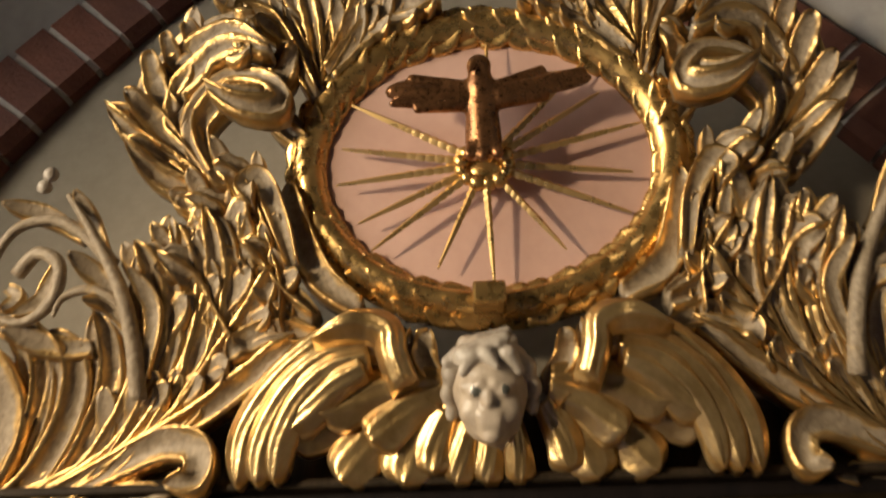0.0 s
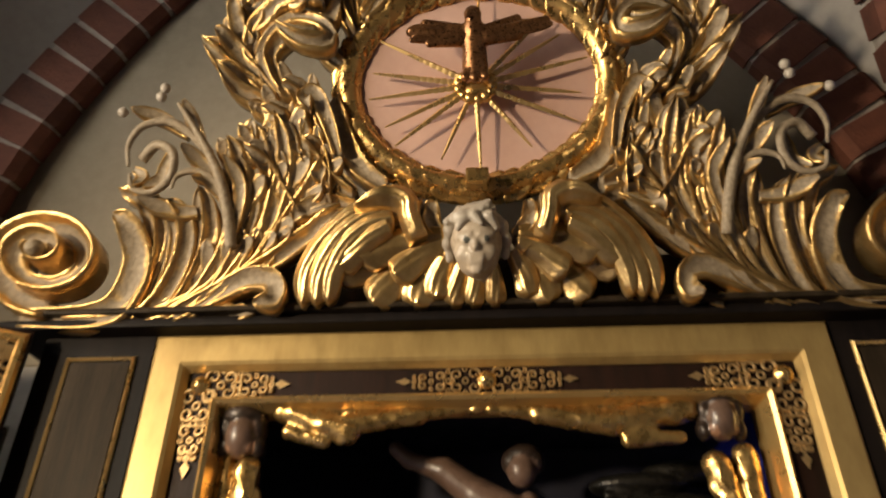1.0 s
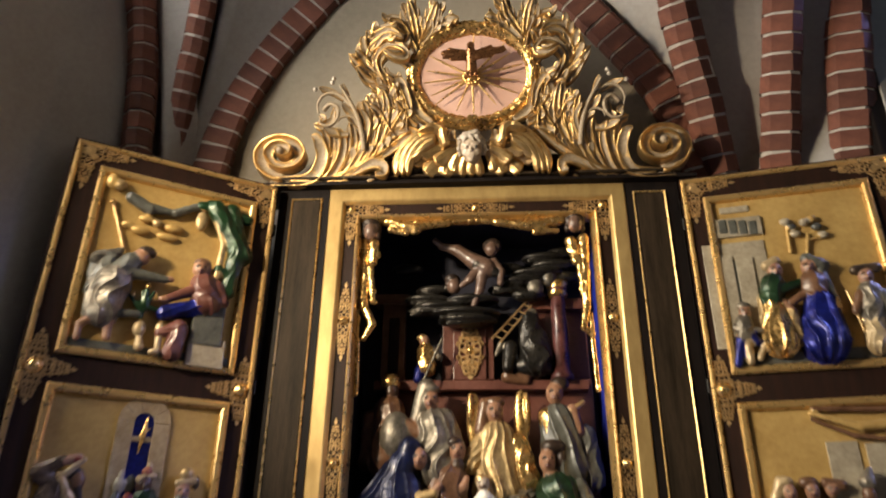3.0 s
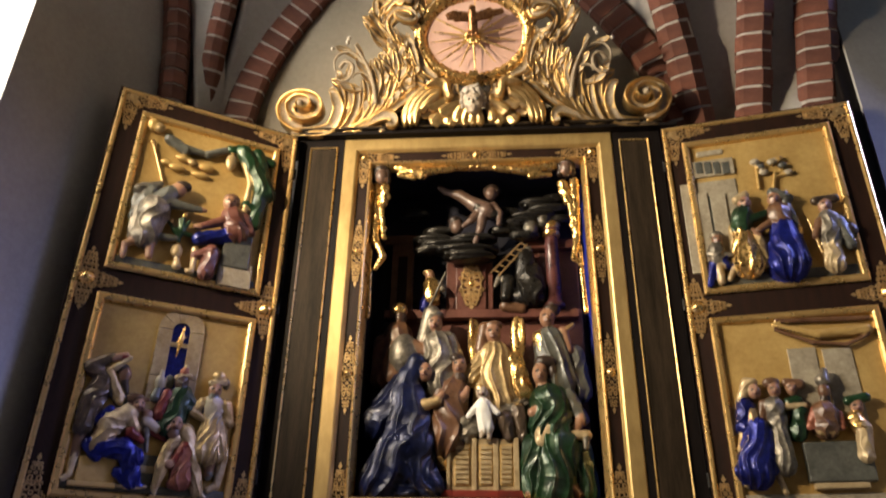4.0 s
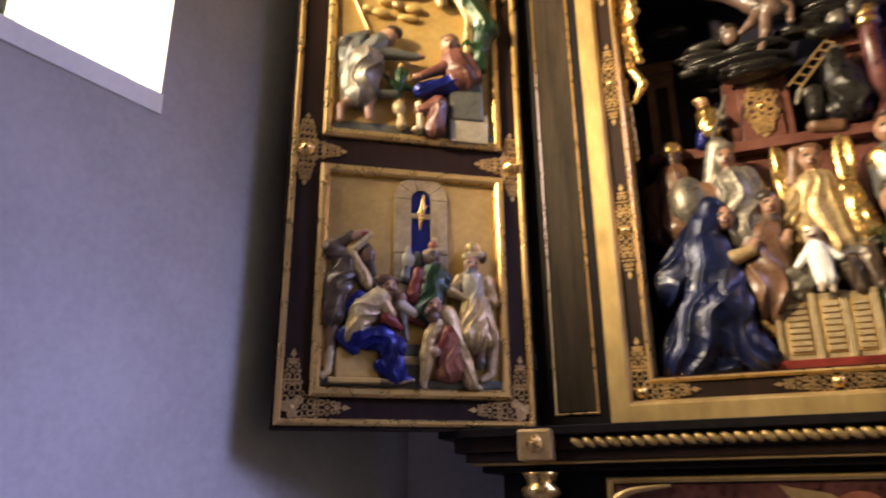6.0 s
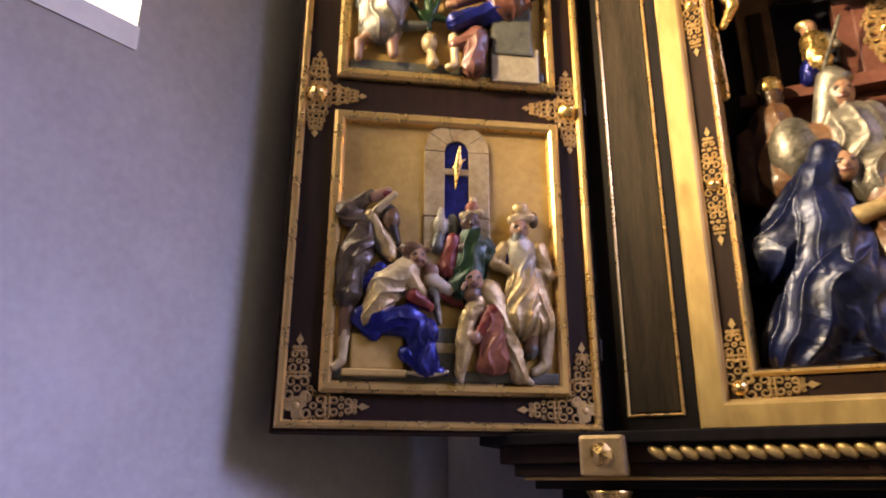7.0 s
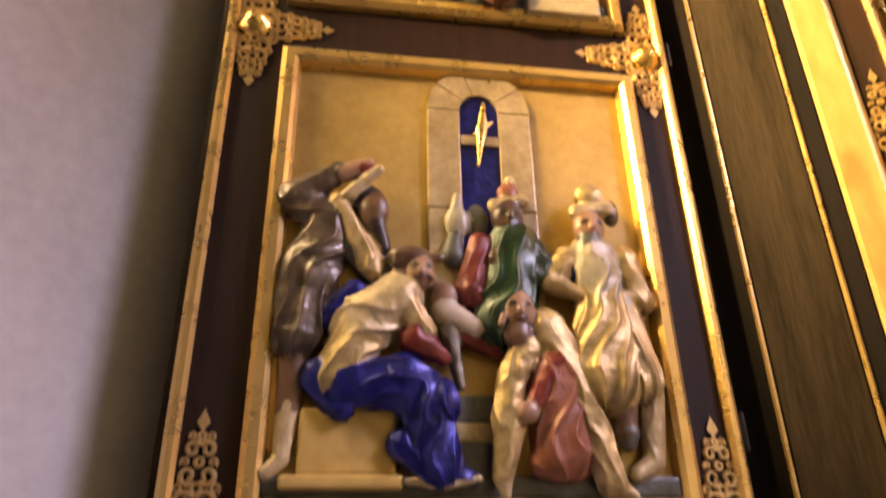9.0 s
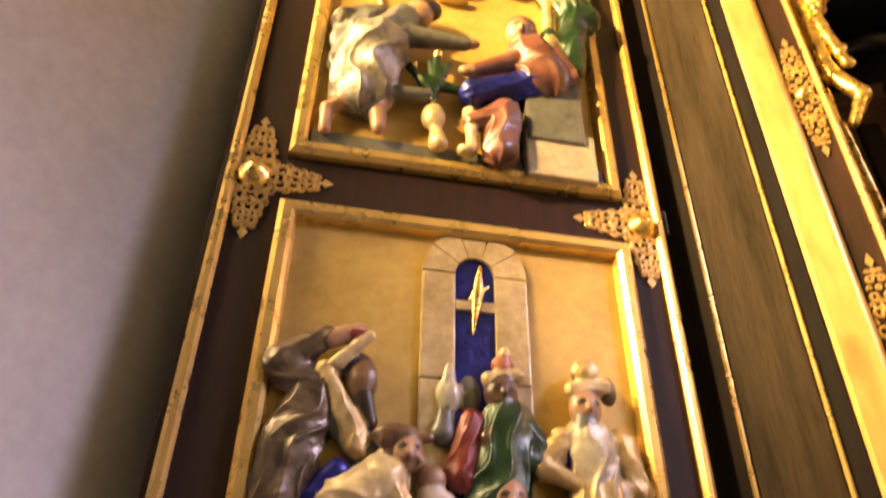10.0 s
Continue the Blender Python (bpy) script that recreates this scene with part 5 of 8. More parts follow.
carve("carved_woman_with_basket", "woman in silvered headscarf carrying a round basket", None, [
    ("e", (-0.178, 0.130, 2.521), (0.031, 0.031, 0.041), SKIN),
    ("c", (-0.178, 0.101, 2.526), (-0.178, 0.096, 2.513), 0.0041, 0.0062, SKIN, 0),
    ("e", (-0.178, 0.103, 2.501), (0.009, 0.005, 0.004), REDWOOD),
    ("e", (-0.190, 0.104, 2.525), (0.006, 0.005, 0.004), HAIR),
    ("e", (-0.165, 0.104, 2.525), (0.006, 0.005, 0.004), HAIR),
    ("c", (-0.193, 0.138, 2.569), (-0.224, 0.142, 2.454), 0.0365, 0.0292, SILVER, 0),
    ("e", (-0.179, 0.134, 2.562), (0.036, 0.034, 0.022), SILVER),
    ("c", (-0.164, 0.155, 2.422), (-0.145, 0.150, 2.267), 0.0757, 0.0851, SILVER, 9),
    ("e", (-0.301, 0.140, 2.394), (0.061, 0.052, 0.089), SILVER),
    ("c", (-0.261, 0.130, 2.426), (-0.191, 0.125, 2.389), 0.0283, 0.0236, BROWN, 0),
    ("c", (-0.125, 0.150, 2.457), (-0.078, 0.145, 2.336), 0.0380, 0.0333, SILVER, 6),
    ("c", (-0.162, 0.128, 2.378), (-0.144, 0.126, 2.295), 0.0279, 0.0325, GOLD, 5),
    ("c", (-0.220, 0.150, 2.569), (-0.141, 0.170, 2.770), 0.0054, 0.0054, SILVER, 0),
    ("c", (-0.180, 0.125, 2.424), (-0.157, 0.125, 2.408), 0.0211, 0.0188, SKIN, 0)], 0.0031, 0.0050, "figures of the nativity group")
carve("carved_angel", "gilded angel with upright wings behind the crib", None, [
    ("e", (0.060, 0.130, 2.478), (0.031, 0.031, 0.042), SKIN),
    ("c", (0.060, 0.102, 2.483), (0.060, 0.097, 2.470), 0.0040, 0.0061, SKIN, 0),
    ("e", (0.060, 0.104, 2.457), (0.009, 0.005, 0.004), REDWOOD),
    ("e", (0.048, 0.104, 2.482), (0.006, 0.005, 0.004), HAIR),
    ("e", (0.073, 0.104, 2.482), (0.006, 0.005, 0.004), HAIR),
    ("c", (0.026, 0.142, 2.507), (0.007, 0.142, 2.413), 0.0262, 0.0238, BROWN, 0),
    ("e", (0.063, 0.136, 2.514), (0.036, 0.029, 0.021), BROWN),
    ("c", (0.062, 0.138, 2.440), (0.066, 0.138, 2.416), 0.0188, 0.0211, SKIN, 0),
    ("c", (0.066, 0.155, 2.386), (0.062, 0.155, 2.189), 0.0652, 0.0838, ROBE, 11),
    ("c", (0.020, 0.145, 2.383), (-0.026, 0.140, 2.299), 0.0325, 0.0395, ROBE, 7),
    ("c", (-0.026, 0.135, 2.309), (0.081, 0.125, 2.360), 0.0251, 0.0137, ROBE, 0),
    ("e", (0.083, 0.120, 2.368), (0.023, 0.014, 0.014), SKIN),
    ("c", (0.142, 0.145, 2.366), (0.165, 0.150, 2.238), 0.0392, 0.0507, GOLD, 7),
    ("e", (-0.016, 0.175, 2.452), (0.029, 0.017, 0.105), GOLD),
    ("e", (-0.030, 0.168, 2.499), (0.014, 0.022, 0.062), GOLD),
    ("e", (0.160, 0.175, 2.471), (0.031, 0.017, 0.100), GOLD),
    ("e", (0.180, 0.168, 2.498), (0.014, 0.021, 0.062), GOLD),
    ("c", (0.091, 0.140, 2.299), (0.099, 0.140, 2.186), 0.0454, 0.0545, ROBE, 8)], 0.0031, 0.0045, "figures of the nativity group")
carve("carved_child", "small white-clad child lying upright on the crib", None, [
    ("e", (0.014, 0.060, 2.217), (0.022, 0.022, 0.026), PALE_SKIN),
    ("c", (0.014, 0.040, 2.220), (0.014, 0.036, 2.211), 0.0028, 0.0044, PALE_SKIN, 0),
    ("e", (0.014, 0.041, 2.204), (0.006, 0.003, 0.002), REDWOOD),
    ("e", (0.005, 0.042, 2.219), (0.004, 0.003, 0.003), HAIR),
    ("e", (0.023, 0.042, 2.219), (0.004, 0.003, 0.003), HAIR),
    ("e", (0.010, 0.064, 2.235), (0.024, 0.022, 0.015), BRASS),
    ("c", (0.018, 0.060, 2.166), (0.029, 0.058, 2.085), 0.0302, 0.0280, WHITE, 5),
    ("c", (-0.004, 0.058, 2.166), (-0.036, 0.054, 2.126), 0.0129, 0.0108, WHITE, 0),
    ("c", (0.043, 0.058, 2.166), (0.073, 0.054, 2.139), 0.0129, 0.0108, WHITE, 0),
    ("c", (0.021, 0.054, 2.084), (0.012, 0.052, 2.050), 0.0127, 0.0084, PALE_SKIN, 0),
    ("c", (0.042, 0.054, 2.084), (0.041, 0.052, 2.046), 0.0127, 0.0084, PALE_SKIN, 0)], 0.0035, 0.0060, "figures of the nativity group")
carve("draped_cloth", "crumpled grey and violet cloth over the crib", None, [
    ("c", (-0.090, 0.090, 2.091), (0.087, 0.110, 2.146), 0.0301, 0.0386, SILVER, 6),
    ("c", (0.087, 0.110, 2.146), (0.171, 0.130, 2.183), 0.0391, 0.0348, SILVER, 6),
    ("c", (0.152, 0.100, 2.154), (0.165, 0.085, 2.055), 0.0325, 0.0195, VIOLET, 5),
    ("c", (-0.022, 0.080, 2.074), (-0.103, 0.078, 2.046), 0.0255, 0.0191, SILVER, 4),
    ("c", (0.097, 0.090, 2.120), (0.116, 0.082, 2.054), 0.0344, 0.0215, VIOLET, 5),
    ("c", (-0.054, 0.085, 2.107), (-0.047, 0.078, 2.042), 0.0258, 0.0150, SILVER, 4)], 0.0031, 0.0045, "figures of the nativity group")
carve("carved_shepherd", "seated shepherd in green with a lamb on the lap", None, [
    ("e", (0.239, 0.090, 2.298), (0.029, 0.031, 0.042), SKIN),
    ("c", (0.239, 0.061, 2.303), (0.239, 0.056, 2.290), 0.0038, 0.0058, SKIN, 0),
    ("e", (0.239, 0.063, 2.277), (0.008, 0.005, 0.004), REDWOOD),
    ("e", (0.228, 0.064, 2.303), (0.006, 0.005, 0.004), HAIR),
    ("e", (0.251, 0.064, 2.303), (0.006, 0.005, 0.004), HAIR),
    ("e", (0.262, 0.098, 2.346), (0.045, 0.036, 0.029), HAIR),
    ("e", (0.289, 0.102, 2.311), (0.020, 0.027, 0.040), HAIR),
    ("c", (0.247, 0.100, 2.254), (0.274, 0.102, 2.232), 0.0243, 0.0287, SKIN, 0),
    ("c", (0.272, 0.110, 2.190), (0.273, 0.105, 2.080), 0.0743, 0.0874, GREEN, 9),
    ("c", (0.344, 0.105, 2.211), (0.388, 0.090, 2.120), 0.0328, 0.0262, SLATE, 5),
    ("c", (0.384, 0.085, 2.126), (0.344, 0.065, 2.041), 0.0213, 0.0170, SKIN, 0),
    ("c", (0.269, 0.080, 2.172), (0.203, 0.070, 2.143), 0.0237, 0.0172, SKIN, 0),
    ("c", (0.213, 0.085, 2.013), (0.192, 0.075, 1.864), 0.0563, 0.0417, GREEN, 7),
    ("c", (0.293, 0.090, 2.015), (0.263, 0.080, 1.852), 0.0875, 0.0750, GREEN, 9),
    ("c", (0.367, 0.100, 2.006), (0.388, 0.100, 1.865), 0.0541, 0.0458, GREEN, 7),
    ("c", (0.325, 0.070, 1.880), (0.352, 0.065, 1.851), 0.0200, 0.0160, BROWN, 0),
    ("c", (0.206, 0.065, 1.863), (0.180, 0.055, 1.848), 0.0180, 0.0160, BROWN, 0)], 0.0031, 0.0050, "figures of the nativity group")
carve("carved_lamb", "curly cream lamb held on a lap", None, [
    ("e", (0.261, 0.055, 2.056), (0.054, 0.033, 0.050), CREAM),
    ("e", (0.232, 0.047, 2.033), (0.029, 0.025, 0.033), CREAM),
    ("e", (0.291, 0.047, 2.038), (0.033, 0.025, 0.037), CREAM),
    ("e", (0.262, 0.045, 2.083), (0.029, 0.023, 0.021), CREAM),
    ("e", (0.269, 0.044, 2.016), (0.025, 0.021, 0.021), CREAM),
    ("e", (0.396, 0.055, 2.056), (0.023, 0.021, 0.019), CREAM),
    ("c", (0.395, 0.050, 2.049), (0.391, 0.047, 2.007), 0.0145, 0.0103, SILVER, 0),
    ("c", (0.258, 0.045, 2.006), (0.316, 0.045, 1.946), 0.0102, 0.0082, CREAM, 0),
    ("c", (0.313, 0.055, 2.050), (0.375, 0.055, 2.056), 0.0249, 0.0187, CREAM, 0)], 0.0040, 0.0040, "figures of the nativity group")
carve("carved_musician", "standing musician in dark and gold robes", None, [
    ("e", (0.281, 0.140, 2.546), (0.031, 0.031, 0.041), SKIN),
    ("c", (0.281, 0.111, 2.551), (0.281, 0.107, 2.538), 0.0040, 0.0062, SKIN, 0),
    ("e", (0.281, 0.113, 2.526), (0.009, 0.005, 0.004), REDWOOD),
    ("e", (0.269, 0.114, 2.550), (0.006, 0.005, 0.004), HAIR),
    ("e", (0.294, 0.114, 2.550), (0.006, 0.005, 0.004), HAIR),
    ("e", (0.302, 0.146, 2.583), (0.036, 0.031, 0.029), HAIR),
    ("c", (0.289, 0.160, 2.446), (0.310, 0.160, 2.281), 0.0657, 0.0798, SLATE, 9),
    ("c", (0.250, 0.145, 2.461), (0.269, 0.138, 2.391), 0.0329, 0.0282, GOLD, 5),
    ("c", (0.342, 0.135, 2.486), (0.359, 0.132, 2.408), 0.0211, 0.0188, SKIN, 0),
    ("c", (0.310, 0.130, 2.460), (0.381, 0.125, 2.511), 0.0140, 0.0093, BRASS, 0),
    ("c", (0.385, 0.165, 2.400), (0.397, 0.165, 2.249), 0.0394, 0.0464, SLATE, 7),
    ("c", (0.284, 0.138, 2.368), (0.291, 0.138, 2.298), 0.0275, 0.0321, GOLD, 5)], 0.0031, 0.0050, "figures of the nativity group")
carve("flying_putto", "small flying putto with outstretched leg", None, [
    ("c", (-0.017, 0.160, 3.100), (0.038, 0.155, 3.062), 0.0326, 0.0407, SHADED_SKIN, 0),
    ("c", (-0.017, 0.158, 3.099), (-0.080, 0.158, 3.147), 0.0299, 0.0244, SHADED_SKIN, 0),
    ("c", (-0.080, 0.158, 3.147), (-0.144, 0.160, 3.167), 0.0220, 0.0137, SHADED_SKIN, 0),
    ("c", (-0.144, 0.160, 3.167), (-0.170, 0.154, 3.188), 0.0152, 0.0138, SHADED_SKIN, 0),
    ("c", (0.023, 0.153, 3.044), (0.012, 0.150, 2.974), 0.0241, 0.0187, SHADED_SKIN, 0),
    ("c", (0.012, 0.150, 2.974), (-0.013, 0.152, 2.904), 0.0171, 0.0119, SHADED_SKIN, 0),
    ("e", (0.059, 0.142, 3.141), (0.027, 0.027, 0.030), SHADED_SKIN),
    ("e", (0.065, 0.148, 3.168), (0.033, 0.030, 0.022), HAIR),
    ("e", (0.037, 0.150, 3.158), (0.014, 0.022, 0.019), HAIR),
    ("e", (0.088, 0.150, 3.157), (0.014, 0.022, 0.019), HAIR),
    ("c", (0.069, 0.152, 3.088), (0.098, 0.150, 3.046), 0.0189, 0.0148, SHADED_SKIN, 0),
    ("c", (0.098, 0.150, 3.046), (0.092, 0.144, 2.992), 0.0147, 0.0120, SHADED_SKIN, 0),
    ("c", (0.003, 0.152, 3.055), (-0.030, 0.146, 3.012), 0.0215, 0.0161, SHADED_SKIN, 0),
    ("c", (-0.030, 0.146, 3.012), (-0.062, 0.150, 2.987), 0.0160, 0.0106, SHADED_SKIN, 0),
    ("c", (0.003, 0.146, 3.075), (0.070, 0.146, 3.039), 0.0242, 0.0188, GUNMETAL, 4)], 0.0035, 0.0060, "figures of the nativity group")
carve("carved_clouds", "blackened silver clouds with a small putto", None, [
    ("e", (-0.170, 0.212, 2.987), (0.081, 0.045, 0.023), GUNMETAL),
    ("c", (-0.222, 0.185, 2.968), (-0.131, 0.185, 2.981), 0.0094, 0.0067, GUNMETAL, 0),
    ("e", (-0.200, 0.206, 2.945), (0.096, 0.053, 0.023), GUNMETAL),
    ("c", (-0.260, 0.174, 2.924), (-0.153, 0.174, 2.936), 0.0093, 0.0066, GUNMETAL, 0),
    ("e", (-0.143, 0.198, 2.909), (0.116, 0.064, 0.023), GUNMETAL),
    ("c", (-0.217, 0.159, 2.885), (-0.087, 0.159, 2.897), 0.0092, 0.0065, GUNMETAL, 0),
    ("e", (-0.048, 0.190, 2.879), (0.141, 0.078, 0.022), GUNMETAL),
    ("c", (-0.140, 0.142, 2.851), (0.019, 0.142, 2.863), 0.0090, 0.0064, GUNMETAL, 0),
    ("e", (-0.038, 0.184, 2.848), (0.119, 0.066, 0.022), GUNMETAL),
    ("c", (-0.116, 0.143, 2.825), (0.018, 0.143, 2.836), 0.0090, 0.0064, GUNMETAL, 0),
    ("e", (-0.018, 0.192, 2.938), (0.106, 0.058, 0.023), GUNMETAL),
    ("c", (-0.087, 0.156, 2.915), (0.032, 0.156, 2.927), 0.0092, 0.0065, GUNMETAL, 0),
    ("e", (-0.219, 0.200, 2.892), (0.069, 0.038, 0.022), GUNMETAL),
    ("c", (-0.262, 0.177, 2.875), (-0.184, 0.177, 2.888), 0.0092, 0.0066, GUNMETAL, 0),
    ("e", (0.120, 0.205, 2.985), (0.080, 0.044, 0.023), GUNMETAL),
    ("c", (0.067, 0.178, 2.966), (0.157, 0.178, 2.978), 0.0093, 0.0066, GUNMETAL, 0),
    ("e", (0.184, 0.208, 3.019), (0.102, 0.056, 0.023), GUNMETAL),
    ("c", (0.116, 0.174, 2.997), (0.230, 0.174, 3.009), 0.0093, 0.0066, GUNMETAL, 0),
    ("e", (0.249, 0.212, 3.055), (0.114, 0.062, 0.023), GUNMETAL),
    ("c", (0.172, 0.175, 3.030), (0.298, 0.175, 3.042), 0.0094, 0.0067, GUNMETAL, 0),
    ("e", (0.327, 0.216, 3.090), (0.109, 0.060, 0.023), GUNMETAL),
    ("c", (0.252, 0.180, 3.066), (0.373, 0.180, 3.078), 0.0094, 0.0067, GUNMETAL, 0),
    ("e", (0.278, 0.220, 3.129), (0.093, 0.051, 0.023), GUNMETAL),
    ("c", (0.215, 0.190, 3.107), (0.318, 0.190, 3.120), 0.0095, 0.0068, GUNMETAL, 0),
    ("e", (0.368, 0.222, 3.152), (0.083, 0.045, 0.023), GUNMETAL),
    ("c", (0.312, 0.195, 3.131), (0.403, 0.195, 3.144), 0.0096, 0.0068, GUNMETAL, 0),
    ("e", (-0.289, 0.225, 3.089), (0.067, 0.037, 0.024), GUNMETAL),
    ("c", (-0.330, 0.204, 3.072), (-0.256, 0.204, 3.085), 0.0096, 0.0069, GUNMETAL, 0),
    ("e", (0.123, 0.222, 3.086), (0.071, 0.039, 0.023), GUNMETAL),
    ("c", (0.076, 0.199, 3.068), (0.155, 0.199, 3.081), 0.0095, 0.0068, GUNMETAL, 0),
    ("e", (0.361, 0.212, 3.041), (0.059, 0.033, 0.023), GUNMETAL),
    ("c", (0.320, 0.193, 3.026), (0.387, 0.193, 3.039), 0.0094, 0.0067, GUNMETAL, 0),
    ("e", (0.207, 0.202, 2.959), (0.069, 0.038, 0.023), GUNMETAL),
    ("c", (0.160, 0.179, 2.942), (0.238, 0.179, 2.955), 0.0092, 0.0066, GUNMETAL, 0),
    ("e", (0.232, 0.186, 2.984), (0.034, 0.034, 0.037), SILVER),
    ("e", (-0.093, 0.172, 2.993), (0.029, 0.029, 0.032), SHADED_SKIN),
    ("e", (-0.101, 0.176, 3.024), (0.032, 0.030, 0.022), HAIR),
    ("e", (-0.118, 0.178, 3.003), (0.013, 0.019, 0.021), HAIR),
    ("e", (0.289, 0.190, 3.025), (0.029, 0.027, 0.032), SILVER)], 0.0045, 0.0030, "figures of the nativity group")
carve("carved_soldier", "small gilded soldier with a spear", None, [
    ("e", (-0.212, 0.210, 2.776), (0.021, 0.021, 0.023), SKIN),
    ("c", (-0.207, 0.220, 2.737), (-0.201, 0.218, 2.672), 0.0335, 0.0361, GOLD, 5),
    ("c", (-0.225, 0.220, 2.660), (-0.234, 0.220, 2.626), 0.0254, 0.0203, BLUE, 4),
    ("c", (-0.179, 0.210, 2.738), (-0.154, 0.208, 2.710), 0.0154, 0.0128, SILVER, 0),
    ("e", (-0.222, 0.212, 2.790), (0.023, 0.021, 0.013), BRASS)], 0.0040, 0.0060, "figures of the nativity group")
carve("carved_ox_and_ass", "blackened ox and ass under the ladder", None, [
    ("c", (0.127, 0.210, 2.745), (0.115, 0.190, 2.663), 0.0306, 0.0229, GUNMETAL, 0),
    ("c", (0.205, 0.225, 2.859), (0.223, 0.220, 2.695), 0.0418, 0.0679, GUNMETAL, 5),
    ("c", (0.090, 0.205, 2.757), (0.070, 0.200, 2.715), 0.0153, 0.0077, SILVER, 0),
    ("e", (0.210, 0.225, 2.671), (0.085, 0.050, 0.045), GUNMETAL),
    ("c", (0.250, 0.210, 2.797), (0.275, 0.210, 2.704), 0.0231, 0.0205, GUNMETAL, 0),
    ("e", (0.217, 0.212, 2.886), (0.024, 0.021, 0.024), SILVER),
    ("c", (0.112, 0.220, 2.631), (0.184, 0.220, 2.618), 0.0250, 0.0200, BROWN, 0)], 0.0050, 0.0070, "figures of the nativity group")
carve("carved_onlooker", "dark onlooker with gilded helmet", None, [
    ("e", (-0.336, 0.180, 2.601), (0.037, 0.035, 0.035), GOLD),
    ("e", (-0.329, 0.174, 2.563), (0.027, 0.027, 0.027), DARK_SKIN),
    ("c", (-0.338, 0.190, 2.496), (-0.340, 0.190, 2.314), 0.0586, 0.0683, BROWN, 6),
    ("c", (-0.400, 0.200, 2.462), (-0.404, 0.200, 2.317), 0.0390, 0.0438, BROWN, 5)], 0.0050, 0.0080, "figures of the nativity group")
carve("carved_cherub", "curly-haired cherub head in the shrine corner", None, [
    ("e", (-0.418, 0.025, 3.173), (0.028, 0.032, 0.038), SHADED_SKIN),
    ("e", (-0.429, 0.017, 3.154), (0.012, 0.013, 0.012), SKIN),
    ("e", (-0.404, 0.017, 3.153), (0.012, 0.013, 0.012), SKIN),
    ("e", (-0.421, 0.030, 3.208), (0.038, 0.035, 0.025), HAIR),
    ("e", (-0.448, 0.032, 3.190), (0.015, 0.024, 0.027), HAIR),
    ("e", (-0.392, 0.032, 3.189), (0.015, 0.024, 0.027), HAIR),
    ("c", (-0.416, 0.013, 3.169), (-0.415, 0.010, 3.152), 0.0054, 0.0081, SHADED_SKIN, 0),
    ("c", (-0.423, 0.014, 3.143), (-0.408, 0.014, 3.143), 0.0032, 0.0032, REDWOOD, 0),
    ("e", (-0.428, 0.014, 3.172), (0.005, 0.005, 0.003), HAIR),
    ("e", (-0.406, 0.014, 3.172), (0.005, 0.005, 0.003), HAIR),
    ("e", (-0.432, 0.020, 3.214), (0.014, 0.016, 0.014), HAIR),
    ("e", (-0.407, 0.020, 3.213), (0.014, 0.016, 0.014), HAIR),
    ("e", (-0.419, 0.016, 3.205), (0.011, 0.014, 0.011), HAIR),
    ("e", (-0.448, 0.030, 3.157), (0.012, 0.019, 0.019), HAIR),
    ("e", (-0.388, 0.030, 3.155), (0.012, 0.019, 0.019), HAIR),
    ("e", (-0.442, 0.022, 3.207), (0.014, 0.016, 0.014), HAIR),
    ("e", (-0.397, 0.022, 3.206), (0.014, 0.016, 0.014), HAIR),
    ("e", (-0.421, 0.028, 3.228), (0.016, 0.019, 0.011), HAIR)], 0.0025, 0.0030, "")
carve("carved_cherub", "curly-haired cherub head with rosy cheek", None, [
    ("e", (0.386, 0.025, 3.190), (0.028, 0.032, 0.037), SHADED_SKIN),
    ("e", (0.372, 0.017, 3.171), (0.012, 0.013, 0.012), SKIN),
    ("e", (0.396, 0.017, 3.170), (0.012, 0.013, 0.012), SKIN),
    ("e", (0.389, 0.030, 3.225), (0.037, 0.035, 0.024), HAIR),
    ("e", (0.361, 0.032, 3.206), (0.015, 0.024, 0.027), HAIR),
    ("e", (0.414, 0.032, 3.205), (0.015, 0.024, 0.027), HAIR),
    ("c", (0.384, 0.013, 3.185), (0.383, 0.010, 3.169), 0.0053, 0.0079, SHADED_SKIN, 0),
    ("c", (0.376, 0.014, 3.160), (0.390, 0.014, 3.160), 0.0031, 0.0031, REDWOOD, 0),
    ("e", (0.374, 0.014, 3.189), (0.005, 0.005, 0.003), HAIR),
    ("e", (0.396, 0.014, 3.188), (0.005, 0.005, 0.003), HAIR),
    ("e", (0.376, 0.020, 3.230), (0.013, 0.016, 0.013), HAIR),
    ("e", (0.400, 0.020, 3.229), (0.013, 0.016, 0.013), HAIR),
    ("e", (0.387, 0.016, 3.221), (0.011, 0.013, 0.011), HAIR),
    ("e", (0.357, 0.030, 3.173), (0.012, 0.018, 0.018), HAIR),
    ("e", (0.415, 0.030, 3.172), (0.012, 0.018, 0.018), HAIR),
    ("e", (0.366, 0.022, 3.223), (0.013, 0.016, 0.013), HAIR),
    ("e", (0.409, 0.022, 3.222), (0.013, 0.016, 0.013), HAIR),
    ("e", (0.390, 0.028, 3.244), (0.016, 0.019, 0.011), HAIR)], 0.0025, 0.0030, "")
